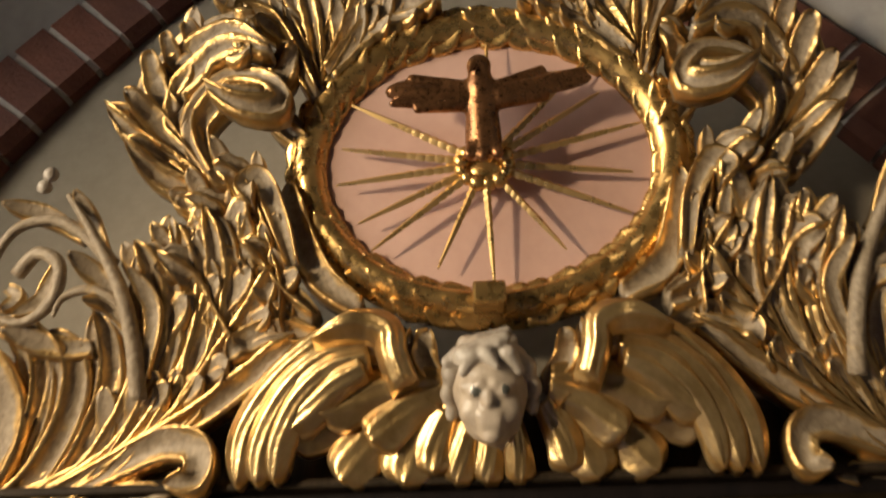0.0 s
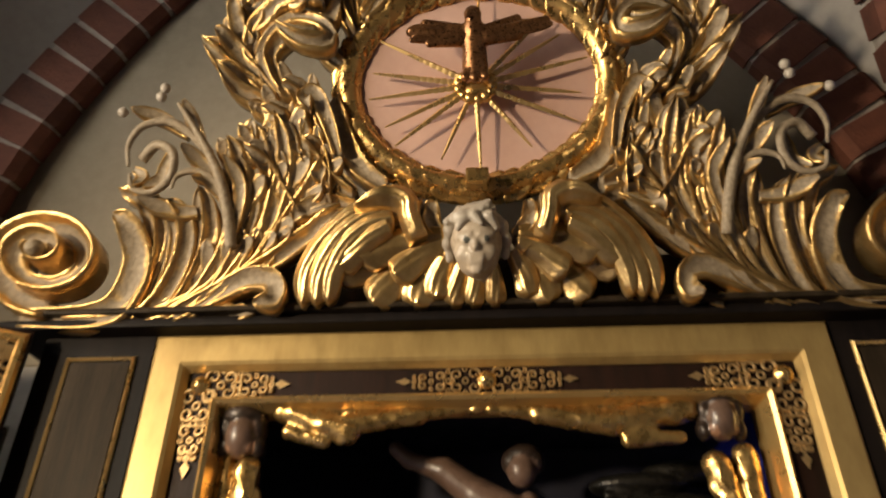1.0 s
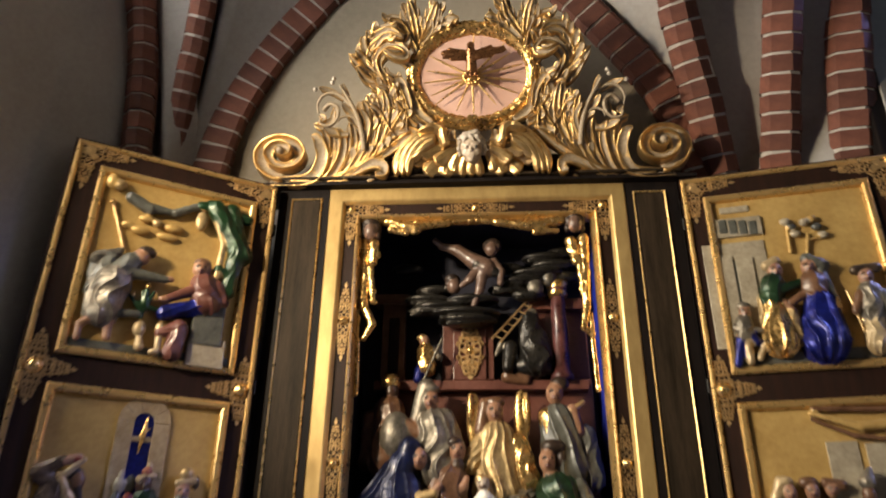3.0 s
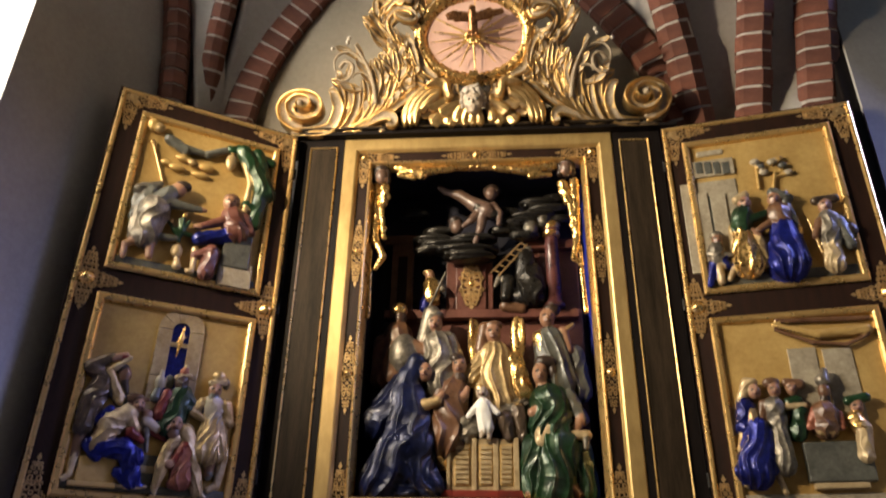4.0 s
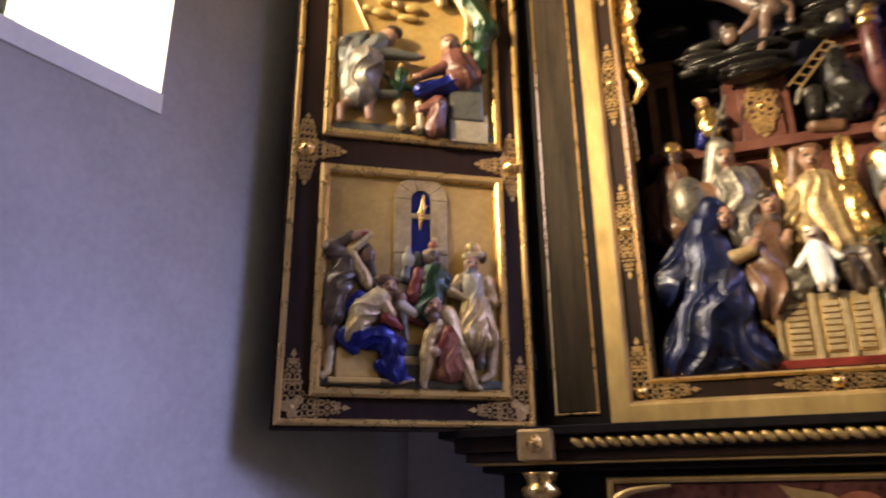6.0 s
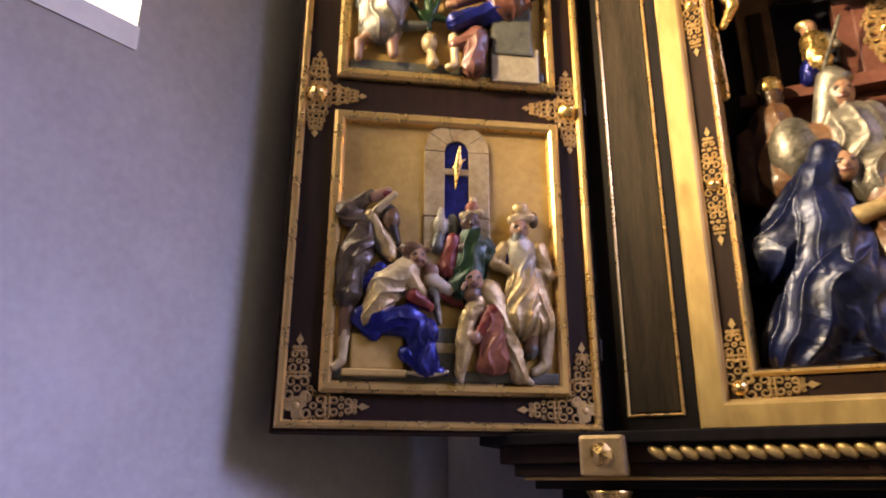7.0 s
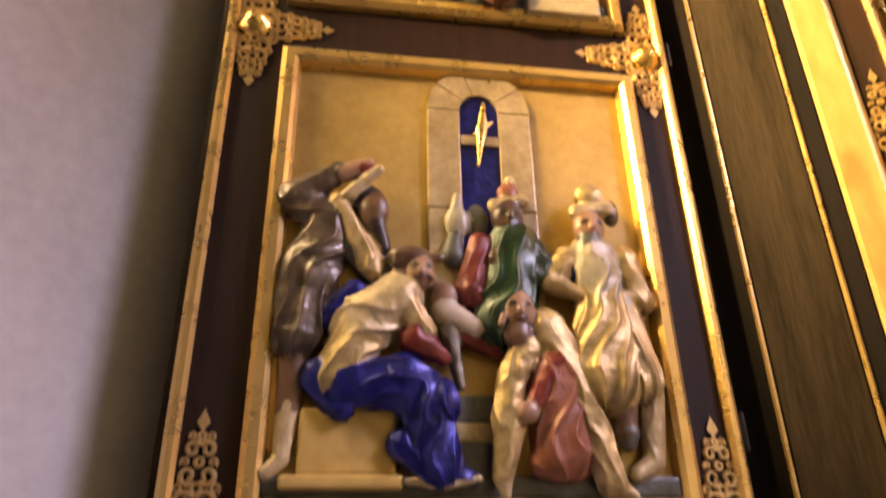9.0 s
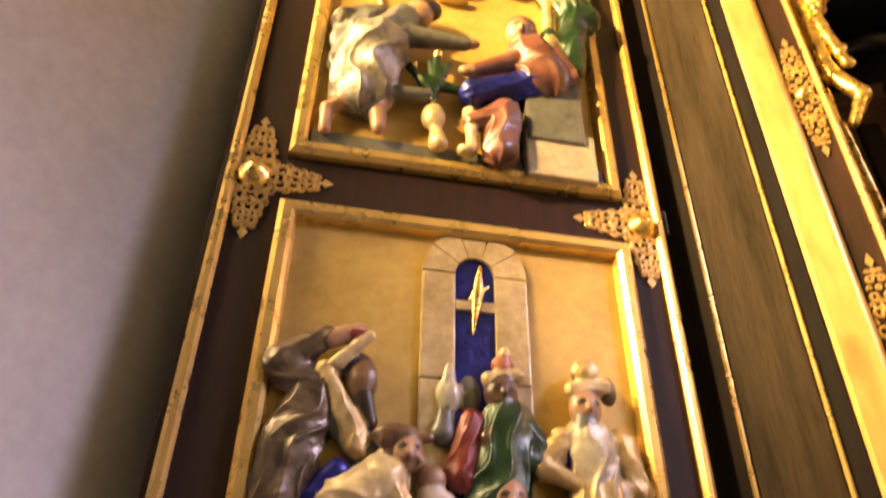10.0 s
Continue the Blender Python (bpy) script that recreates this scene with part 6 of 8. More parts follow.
# gilded carved drapery inside the shrine opening
carve("carved_valance", "gilded carved valance along the shrine top", pose(0, -0.012, -0.02), [
    ("c", (-0.352, 0.038, 3.238), (-0.238, 0.034, 3.198), 0.0193, 0.0221, GOLD, 4),
    ("c", (-0.353, 0.038, 3.244), (-0.189, 0.038, 3.234), 0.0166, 0.0111, GOLD, 4),
    ("c", (-0.238, 0.034, 3.210), (-0.119, 0.036, 3.226), 0.0191, 0.0164, GOLD, 4),
    ("c", (-0.124, 0.036, 3.226), (-0.019, 0.038, 3.239), 0.0137, 0.0082, GOLD, 4),
    ("e", (-0.245, 0.032, 3.185), (0.014, 0.009, 0.011), GOLD),
    ("e", (-0.301, 0.032, 3.216), (0.028, 0.011, 0.018), GOLD),
    ("e", (-0.181, 0.032, 3.213), (0.018, 0.011, 0.012), GOLD),
    ("c", (-0.338, 0.036, 3.201), (-0.275, 0.034, 3.181), 0.0137, 0.0110, GOLD, 4),
    ("e", (-0.019, 0.034, 3.234), (0.012, 0.009, 0.009), GOLD),
    ("c", (0.006, 0.038, 3.236), (0.085, 0.036, 3.227), 0.0109, 0.0136, GOLD, 4),
    ("c", (0.085, 0.036, 3.224), (0.207, 0.034, 3.205), 0.0163, 0.0217, GOLD, 4),
    ("c", (0.207, 0.036, 3.207), (0.331, 0.038, 3.228), 0.0216, 0.0216, GOLD, 4),
    ("e", (0.171, 0.032, 3.228), (0.011, 0.009, 0.009), GOLD),
    ("e", (0.255, 0.032, 3.186), (0.032, 0.011, 0.018), GOLD),
    ("e", (0.006, 0.034, 3.233), (0.011, 0.009, 0.009), GOLD),
    ("c", (0.231, 0.036, 3.177), (0.316, 0.034, 3.180), 0.0134, 0.0107, GOLD, 4),
    ("c", (0.110, 0.038, 3.233), (0.320, 0.040, 3.241), 0.0109, 0.0109, GOLD, 4)], 0.0028, 0.0040, "")
carve("carved_side_drapery", "gilded carved drapery at the shrine side", None, [
    ("c", (-0.443, 0.038, 3.135), (-0.431, 0.038, 2.858), 0.0163, 0.0163, GOLD, 4),
    ("c", (-0.404, 0.035, 3.118), (-0.406, 0.035, 3.048), 0.0243, 0.0189, GOLD, 4),
    ("e", (-0.390, 0.034, 3.075), (0.016, 0.011, 0.018), GOLD),
    ("c", (-0.413, 0.038, 3.022), (-0.398, 0.036, 2.884), 0.0132, 0.0106, GOLD, 4),
    ("e", (-0.395, 0.036, 2.921), (0.013, 0.009, 0.011), GOLD),
    ("e", (-0.393, 0.036, 2.878), (0.013, 0.009, 0.011), GOLD),
    ("c", (-0.426, 0.038, 2.858), (-0.394, 0.034, 2.790), 0.0153, 0.0153, GOLD, 4),
    ("c", (-0.394, 0.034, 2.790), (-0.424, 0.036, 2.732), 0.0151, 0.0101, GOLD, 4),
    ("c", (-0.448, 0.038, 2.819), (-0.450, 0.038, 2.728), 0.0076, 0.0076, GOLD, 4),
    ("c", (-0.445, 0.038, 2.728), (-0.441, 0.038, 2.533), 0.0087, 0.0100, GOLD, 4),
    ("e", (-0.445, 0.036, 2.522), (0.012, 0.008, 0.008), GOLD)], 0.0028, 0.0040, "")
carve("carved_side_drapery", "gilded carved drapery at the shrine side", None, [
    ("c", (0.418, 0.038, 3.132), (0.411, 0.038, 2.846), 0.0211, 0.0158, GOLD, 4),
    ("c", (0.368, 0.035, 3.117), (0.387, 0.035, 3.033), 0.0237, 0.0184, GOLD, 4),
    ("e", (0.366, 0.034, 3.082), (0.018, 0.011, 0.018), GOLD),
    ("c", (0.397, 0.036, 3.033), (0.402, 0.036, 2.898), 0.0155, 0.0103, GOLD, 4),
    ("c", (0.411, 0.038, 2.846), (0.394, 0.034, 2.767), 0.0149, 0.0124, GOLD, 4),
    ("c", (0.394, 0.034, 2.767), (0.424, 0.036, 2.737), 0.0122, 0.0098, GOLD, 4),
    ("c", (0.424, 0.036, 2.737), (0.425, 0.038, 2.820), 0.0097, 0.0073, GOLD, 4),
    ("c", (0.423, 0.038, 2.718), (0.428, 0.038, 2.534), 0.0097, 0.0097, GOLD, 4),
    ("e", (0.397, 0.036, 2.919), (0.013, 0.009, 0.011), GOLD)], 0.0028, 0.0040, "")


def relief_window(cx, z0, zs, outer, inner):
    """Painted stone window: jamb blocks, arch stones, blue light and transom."""
    for sx in (-1, 1):
        xa, xb = sorted((cx + sx * inner, cx + sx * outer))
        for k in range(2):
            zk = z0 + (zs - z0) * k / 2
            part("relief_jamb", box(xa, xb, -0.008, 0.02, zk + 0.001, zk + (zs - z0) / 2 - 0.001, 0.003), CREAM, wing_left, "cream painted window stone")
    n = 5
    for k in range(n):
        a0, a1 = math.pi * k / n + 0.015, math.pi * (k + 1) / n - 0.015
        ring_pts = [(cx + outer * math.cos(a0 + (a1 - a0) * i / 5), zs + outer * math.sin(a0 + (a1 - a0) * i / 5)) for i in range(6)]
        ring_pts += [(cx + inner * math.cos(a1 + (a0 - a1) * i / 5), zs + inner * math.sin(a1 + (a0 - a1) * i / 5)) for i in range(6)]
        part("relief_arch_stone", prism(ring_pts, -0.008, 0.02), CREAM, wing_left)
    glass = [(cx - inner, z0), (cx + inner, z0)] + [(cx + inner * math.cos(math.pi * i / 12), zs + inner * math.sin(math.pi * i / 12)) for i in range(13)]
    part("relief_light", prism(glass, -0.002, 0.02), BLUE, wing_left, "blue painted window light")
    part("relief_transom", box(cx - inner, cx + inner, -0.007, 0.0, zs - 0.062, zs - 0.046, 0.002), CREAM, wing_left)


relief_window(-0.334, 2.02, 2.368, 0.080, 0.030)
part("relief_wall", prism([(-0.470, 2.00), (-0.416, 2.00), (-0.416, 2.20), (-0.445, 2.235), (-0.47, 2.24)], 0.0, 0.012), OCHRE, wing_left)
part("relief_wall", prism([(-0.252, 2.00), (-0.15, 2.00), (-0.15, 2.15), (-0.20, 2.185), (-0.252, 2.20)], 0.0, 0.012), OCHRE, wing_left)
RELIEF_L = WING_L @ pose(0, 0.004, 1.80) @ Matrix.Diagonal((1, 0.78, 1.035, 1)) @ pose(0, 0, -1.80)
carve("carved_star", "small gilded star in the window light", RELIEF_L, [
    ("c", (-0.326, -0.014, 2.363), (-0.331, -0.014, 2.316), 0.0031, 0.0093, GOLD, 0),
    ("c", (-0.331, -0.014, 2.316), (-0.338, -0.014, 2.252), 0.0090, 0.0020, GOLD, 0),
    ("c", (-0.331, -0.014, 2.316), (-0.313, -0.014, 2.331), 0.0050, 0.0020, GOLD, 0),
    ("c", (-0.331, -0.014, 2.316), (-0.345, -0.014, 2.305), 0.0050, 0.0020, GOLD, 0)], 0.0025, 0.0030, "")
carve("carved_urn", "grey smoking urn below the window", RELIEF_L, [
    ("e", (-0.374, -0.018, 2.157), (0.018, 0.013, 0.026), STONEPAINT),
    ("c", (-0.373, -0.018, 2.186), (-0.373, -0.018, 2.196), 0.0093, 0.0065, STONEPAINT, 0),
    ("c", (-0.379, -0.018, 2.125), (-0.381, -0.020, 2.105), 0.0125, 0.0179, SLATE, 0),
    ("e", (-0.344, -0.010, 2.163), (0.017, 0.006, 0.028), SLATE)], 0.0035, 0.0040, "")
part("relief_seat", box(-0.572, -0.456, -0.022, 0.020, 1.823, 1.902, 0.005), OCHRE, wing_left, "ochre block seat")
part("relief_step", box(-0.591, -0.449, -0.030, 0.020, 1.808, 1.824, 0.004), OCHRE, wing_left, "")
part("relief_step", box(-0.382, -0.330, -0.008, 0.020, 1.889, 1.924, 0.003), SLATE, wing_left, "dark step")
part("relief_step", box(-0.387, -0.324, -0.012, 0.020, 1.865, 1.889, 0.003), CREAM, wing_left, "")
part("relief_step", box(-0.380, -0.317, -0.010, 0.020, 1.820, 1.867, 0.003), SLATE, wing_left, "dark step")
part("relief_ground_strip", box(-0.610, -0.102, -0.014, 0.004, 1.800, 1.826, 0.005), SLATE, wing_left, "dark ground strip")
carve("carved_standing_man", "bearded standing man raising a hat, violet coat", RELIEF_L, [
    ("e", (-0.491, -0.032, 2.163), (0.021, 0.019, 0.028), BROWN),
    ("c", (-0.488, -0.034, 2.141), (-0.477, -0.030, 2.109), 0.0131, 0.0105, HAIR, 0),
    ("e", (-0.504, -0.028, 2.182), (0.027, 0.018, 0.020), HAIR),
    ("c", (-0.527, -0.044, 2.180), (-0.486, -0.046, 2.220), 0.0088, 0.0079, CREAM, 0),
    ("e", (-0.510, -0.038, 2.221), (0.027, 0.015, 0.013), RED),
    ("c", (-0.535, -0.040, 2.213), (-0.502, -0.042, 2.228), 0.0135, 0.0108, SKIN, 0),
    ("c", (-0.540, -0.022, 2.145), (-0.599, -0.022, 2.177), 0.0227, 0.0262, VIOLET, 5),
    ("c", (-0.599, -0.024, 2.178), (-0.541, -0.036, 2.217), 0.0246, 0.0150, VIOLET, 5),
    ("c", (-0.552, -0.014, 2.137), (-0.573, -0.016, 2.066), 0.0350, 0.0402, VIOLET, 6),
    ("c", (-0.574, -0.014, 2.076), (-0.581, -0.014, 1.989), 0.0387, 0.0370, VIOLET, 8),
    ("c", (-0.541, -0.036, 2.172), (-0.491, -0.030, 2.081), 0.0123, 0.0176, ROBE, 4),
    ("c", (-0.563, -0.034, 2.120), (-0.550, -0.034, 2.076), 0.0119, 0.0102, VIOLET, 4),
    ("c", (-0.515, -0.018, 2.113), (-0.482, -0.020, 2.077), 0.0225, 0.0208, SLATE, 5),
    ("c", (-0.602, -0.024, 1.976), (-0.557, -0.024, 1.982), 0.0110, 0.0094, CREAM, 4),
    ("c", (-0.583, -0.014, 1.964), (-0.586, -0.016, 1.896), 0.0212, 0.0157, BROWN, 0),
    ("c", (-0.586, -0.018, 1.899), (-0.590, -0.018, 1.846), 0.0143, 0.0113, CREAM, 4),
    ("c", (-0.590, -0.020, 1.841), (-0.606, -0.024, 1.826), 0.0102, 0.0087, CREAM, 0),
    ("c", (-0.606, -0.006, 1.958), (-0.603, -0.006, 1.856), 0.0094, 0.0079, OCHRE, 0)], 0.0022, 0.0035, "figures of the adoration relief")
carve("carved_seated_woman", "seated woman in cream bodice and blue lustre skirt", RELIEF_L, [
    ("e", (-0.429, -0.046, 2.071), (0.020, 0.019, 0.025), SKIN),
    ("c", (-0.429, -0.063, 2.074), (-0.429, -0.066, 2.066), 0.0026, 0.0040, SKIN, 0),
    ("e", (-0.429, -0.062, 2.059), (0.006, 0.003, 0.002), REDWOOD),
    ("e", (-0.437, -0.062, 2.074), (0.004, 0.003, 0.003), HAIR),
    ("e", (-0.421, -0.062, 2.074), (0.004, 0.003, 0.003), HAIR),
    ("c", (-0.420, -0.058, 2.066), (-0.413, -0.060, 2.059), 0.0042, 0.0042, SKIN, 0),
    ("e", (-0.442, -0.044, 2.092), (0.031, 0.020, 0.015), BROWN),
    ("c", (-0.460, -0.052, 2.082), (-0.403, -0.054, 2.089), 0.0075, 0.0067, BROWN, 0),
    ("c", (-0.451, -0.038, 2.065), (-0.459, -0.036, 2.044), 0.0168, 0.0202, BROWN, 0),
    ("c", (-0.458, -0.034, 2.036), (-0.504, -0.034, 1.996), 0.0347, 0.0381, CREAM, 6),
    ("c", (-0.504, -0.034, 1.992), (-0.525, -0.036, 1.934), 0.0351, 0.0319, ROBE, 6),
    ("c", (-0.451, -0.046, 2.027), (-0.424, -0.046, 1.990), 0.0212, 0.0163, ROBE, 5),
    ("c", (-0.436, -0.044, 1.982), (-0.401, -0.046, 1.959), 0.0208, 0.0112, RED, 5),
    ("c", (-0.513, -0.026, 2.046), (-0.549, -0.026, 2.006), 0.0166, 0.0149, BLUE, 4),
    ("c", (-0.551, -0.030, 1.935), (-0.524, -0.040, 1.897), 0.0246, 0.0169, BLUE, 4),
    ("c", (-0.517, -0.042, 1.924), (-0.451, -0.046, 1.928), 0.0273, 0.0334, BLUE, 6),
    ("c", (-0.451, -0.046, 1.928), (-0.417, -0.044, 1.902), 0.0338, 0.0354, BLUE, 6),
    ("c", (-0.424, -0.042, 1.903), (-0.406, -0.040, 1.835), 0.0336, 0.0275, BLUE, 7),
    ("c", (-0.450, -0.040, 1.857), (-0.417, -0.042, 1.824), 0.0193, 0.0148, BLUE, 5),
    ("c", (-0.403, -0.040, 1.828), (-0.365, -0.034, 1.819), 0.0162, 0.0088, BLUE, 4),
    ("c", (-0.446, -0.044, 1.816), (-0.414, -0.046, 1.812), 0.0043, 0.0043, CREAM, 0),
    ("c", (-0.398, -0.044, 1.811), (-0.358, -0.040, 1.820), 0.0044, 0.0036, CREAM, 0)], 0.0022, 0.0035, "figures of the adoration relief")
carve("carved_infant", "small infant reaching out from the lap", RELIEF_L, [
    ("e", (-0.395, -0.036, 2.043), (0.017, 0.013, 0.018), SKIN),
    ("c", (-0.395, -0.032, 2.023), (-0.359, -0.032, 2.002), 0.0183, 0.0150, PALE_SKIN, 0),
    ("c", (-0.360, -0.036, 2.005), (-0.336, -0.036, 1.999), 0.0099, 0.0066, SKIN, 0),
    ("c", (-0.391, -0.030, 1.998), (-0.376, -0.026, 1.929), 0.0132, 0.0066, SILVER, 4),
    ("c", (-0.371, -0.026, 1.992), (-0.323, -0.024, 1.975), 0.0132, 0.0116, RED, 4),
    ("e", (-0.403, -0.032, 2.047), (0.013, 0.010, 0.015), BROWN)], 0.0022, 0.0030, "figures of the adoration relief")
carve("carved_dark_king", "dark-skinned king in green with a turban", RELIEF_L, [
    ("e", (-0.304, -0.034, 2.162), (0.024, 0.020, 0.027), DARK_SKIN),
    ("c", (-0.304, -0.053, 2.165), (-0.304, -0.056, 2.156), 0.0031, 0.0048, DARK_SKIN, 0),
    ("e", (-0.304, -0.051, 2.148), (0.007, 0.003, 0.002), BROWN),
    ("e", (-0.313, -0.051, 2.164), (0.005, 0.003, 0.003), HAIR),
    ("e", (-0.294, -0.051, 2.164), (0.005, 0.003, 0.003), HAIR),
    ("c", (-0.322, -0.038, 2.178), (-0.281, -0.036, 2.187), 0.0105, 0.0105, CREAM, 4),
    ("e", (-0.301, -0.034, 2.200), (0.016, 0.013, 0.015), ROSE),
    ("e", (-0.297, -0.034, 2.217), (0.009, 0.009, 0.011), CREAM),
    ("c", (-0.295, -0.024, 2.122), (-0.313, -0.024, 2.012), 0.0362, 0.0416, GREEN, 7),
    ("c", (-0.273, -0.024, 2.113), (-0.247, -0.026, 2.076), 0.0235, 0.0199, GREEN, 5),
    ("c", (-0.254, -0.034, 2.072), (-0.297, -0.042, 2.084), 0.0159, 0.0123, GREEN, 0),
    ("c", (-0.344, -0.028, 2.122), (-0.360, -0.028, 2.052), 0.0161, 0.0214, RED, 5),
    ("e", (-0.315, -0.046, 2.098), (0.021, 0.010, 0.013), DARK_SKIN),
    ("c", (-0.302, -0.046, 2.080), (-0.279, -0.046, 2.088), 0.0061, 0.0061, CREAM, 0)], 0.0022, 0.0035, "figures of the adoration relief")
carve("carved_bearded_king", "bearded king holding a gold cup, pale gold robe", RELIEF_L, [
    ("e", (-0.188, -0.040, 2.149), (0.023, 0.020, 0.028), SKIN),
    ("c", (-0.188, -0.059, 2.153), (-0.188, -0.062, 2.144), 0.0030, 0.0046, SKIN, 0),
    ("e", (-0.188, -0.058, 2.135), (0.006, 0.003, 0.003), REDWOOD),
    ("e", (-0.197, -0.057, 2.152), (0.005, 0.003, 0.003), HAIR),
    ("e", (-0.178, -0.057, 2.152), (0.005, 0.003, 0.003), HAIR),
    ("e", (-0.191, -0.048, 2.122), (0.017, 0.014, 0.020), SLATE),
    ("c", (-0.204, -0.042, 2.173), (-0.161, -0.040, 2.182), 0.0120, 0.0120, CREAM, 5),
    ("e", (-0.181, -0.038, 2.200), (0.023, 0.017, 0.021), ROBE),
    ("e", (-0.151, -0.034, 2.178), (0.013, 0.011, 0.021), VIOLET),
    ("c", (-0.186, -0.030, 2.105), (-0.180, -0.032, 2.040), 0.0347, 0.0347, STONEPAINT, 6),
    ("c", (-0.221, -0.030, 2.104), (-0.250, -0.034, 2.068), 0.0199, 0.0163, ROBE, 5),
    ("c", (-0.251, -0.036, 2.067), (-0.205, -0.046, 2.046), 0.0158, 0.0097, ROBE, 0),
    ("c", (-0.142, -0.028, 2.104), (-0.125, -0.030, 2.048), 0.0240, 0.0203, ROBE, 5),
    ("c", (-0.127, -0.034, 2.046), (-0.171, -0.046, 2.050), 0.0161, 0.0098, ROBE, 0),
    ("c", (-0.181, -0.052, 2.092), (-0.184, -0.052, 2.067), 0.0134, 0.0089, GOLD, 0),
    ("e", (-0.185, -0.052, 2.058), (0.013, 0.010, 0.017), SKIN),
    ("c", (-0.185, -0.062, 2.060), (-0.185, -0.063, 2.054), 0.0017, 0.0026, SKIN, 0),
    ("e", (-0.185, -0.061, 2.049), (0.004, 0.002, 0.002), REDWOOD),
    ("e", (-0.190, -0.061, 2.059), (0.003, 0.002, 0.002), HAIR),
    ("e", (-0.179, -0.061, 2.059), (0.003, 0.002, 0.002), HAIR),
    ("e", (-0.215, -0.036, 2.091), (0.018, 0.011, 0.020), BLUE),
    ("c", (-0.180, -0.032, 2.036), (-0.189, -0.032, 1.944), 0.0351, 0.0492, ROBE, 10),
    ("c", (-0.153, -0.026, 2.035), (-0.138, -0.026, 1.939), 0.0266, 0.0302, ROBE, 7),
    ("c", (-0.162, -0.022, 1.923), (-0.166, -0.024, 1.874), 0.0200, 0.0150, BROWN, 0),
    ("c", (-0.164, -0.024, 1.874), (-0.165, -0.024, 1.866), 0.0162, 0.0129, SLATE, 0),
    ("c", (-0.123, -0.018, 1.934), (-0.132, -0.020, 1.844), 0.0187, 0.0136, CREAM, 4),
    ("c", (-0.134, -0.022, 1.839), (-0.160, -0.028, 1.826), 0.0128, 0.0096, CREAM, 0)], 0.0022, 0.0035, "figures of the adoration relief")
carve("carved_kneeling_king", "kneeling bald king in red tunic and cream mantle", RELIEF_L, [
    ("e", (-0.302, -0.052, 2.022), (0.023, 0.020, 0.028), SKIN),
    ("c", (-0.302, -0.070, 2.025), (-0.302, -0.074, 2.016), 0.0029, 0.0045, SKIN, 0),
    ("e", (-0.302, -0.069, 2.007), (0.006, 0.003, 0.003), REDWOOD),
    ("e", (-0.311, -0.069, 2.025), (0.005, 0.003, 0.003), HAIR),
    ("e", (-0.293, -0.069, 2.025), (0.005, 0.003, 0.003), HAIR),
    ("c", (-0.323, -0.066, 2.010), (-0.327, -0.066, 2.000), 0.0049, 0.0049, SKIN, 0),
    ("e", (-0.304, -0.054, 1.989), (0.020, 0.015, 0.020), BROWN),
    ("c", (-0.292, -0.046, 1.974), (-0.309, -0.048, 1.944), 0.0196, 0.0180, ROBE, 5),
    ("c", (-0.264, -0.038, 1.999), (-0.230, -0.040, 1.924), 0.0303, 0.0286, ROBE, 6),
    ("c", (-0.230, -0.040, 1.924), (-0.195, -0.036, 1.816), 0.0275, 0.0194, ROBE, 6),
    ("c", (-0.199, -0.038, 1.819), (-0.169, -0.036, 1.801), 0.0123, 0.0069, CREAM, 0),
    ("c", (-0.255, -0.034, 1.942), (-0.253, -0.034, 1.854), 0.0360, 0.0376, ROSE, 7),
    ("c", (-0.254, -0.052, 1.956), (-0.287, -0.058, 1.905), 0.0179, 0.0122, RED, 5),
    ("e", (-0.300, -0.062, 1.892), (0.015, 0.011, 0.014), SKIN),
    ("c", (-0.313, -0.044, 1.937), (-0.324, -0.046, 1.880), 0.0191, 0.0191, ROBE, 5),
    ("c", (-0.319, -0.044, 1.881), (-0.332, -0.046, 1.820), 0.0200, 0.0123, ROBE, 5),
    ("c", (-0.332, -0.046, 1.820), (-0.329, -0.048, 1.799), 0.0118, 0.0059, CREAM, 0),
    ("c", (-0.279, -0.040, 1.837), (-0.241, -0.040, 1.830), 0.0182, 0.0137, ROSE, 5)], 0.0022, 0.0035, "figures of the adoration relief")
part("relief_ground_strip", box(-0.610, -0.102, -0.012, 0.004, 2.582, 2.612, 0.006), SLATE, wing_left, "")
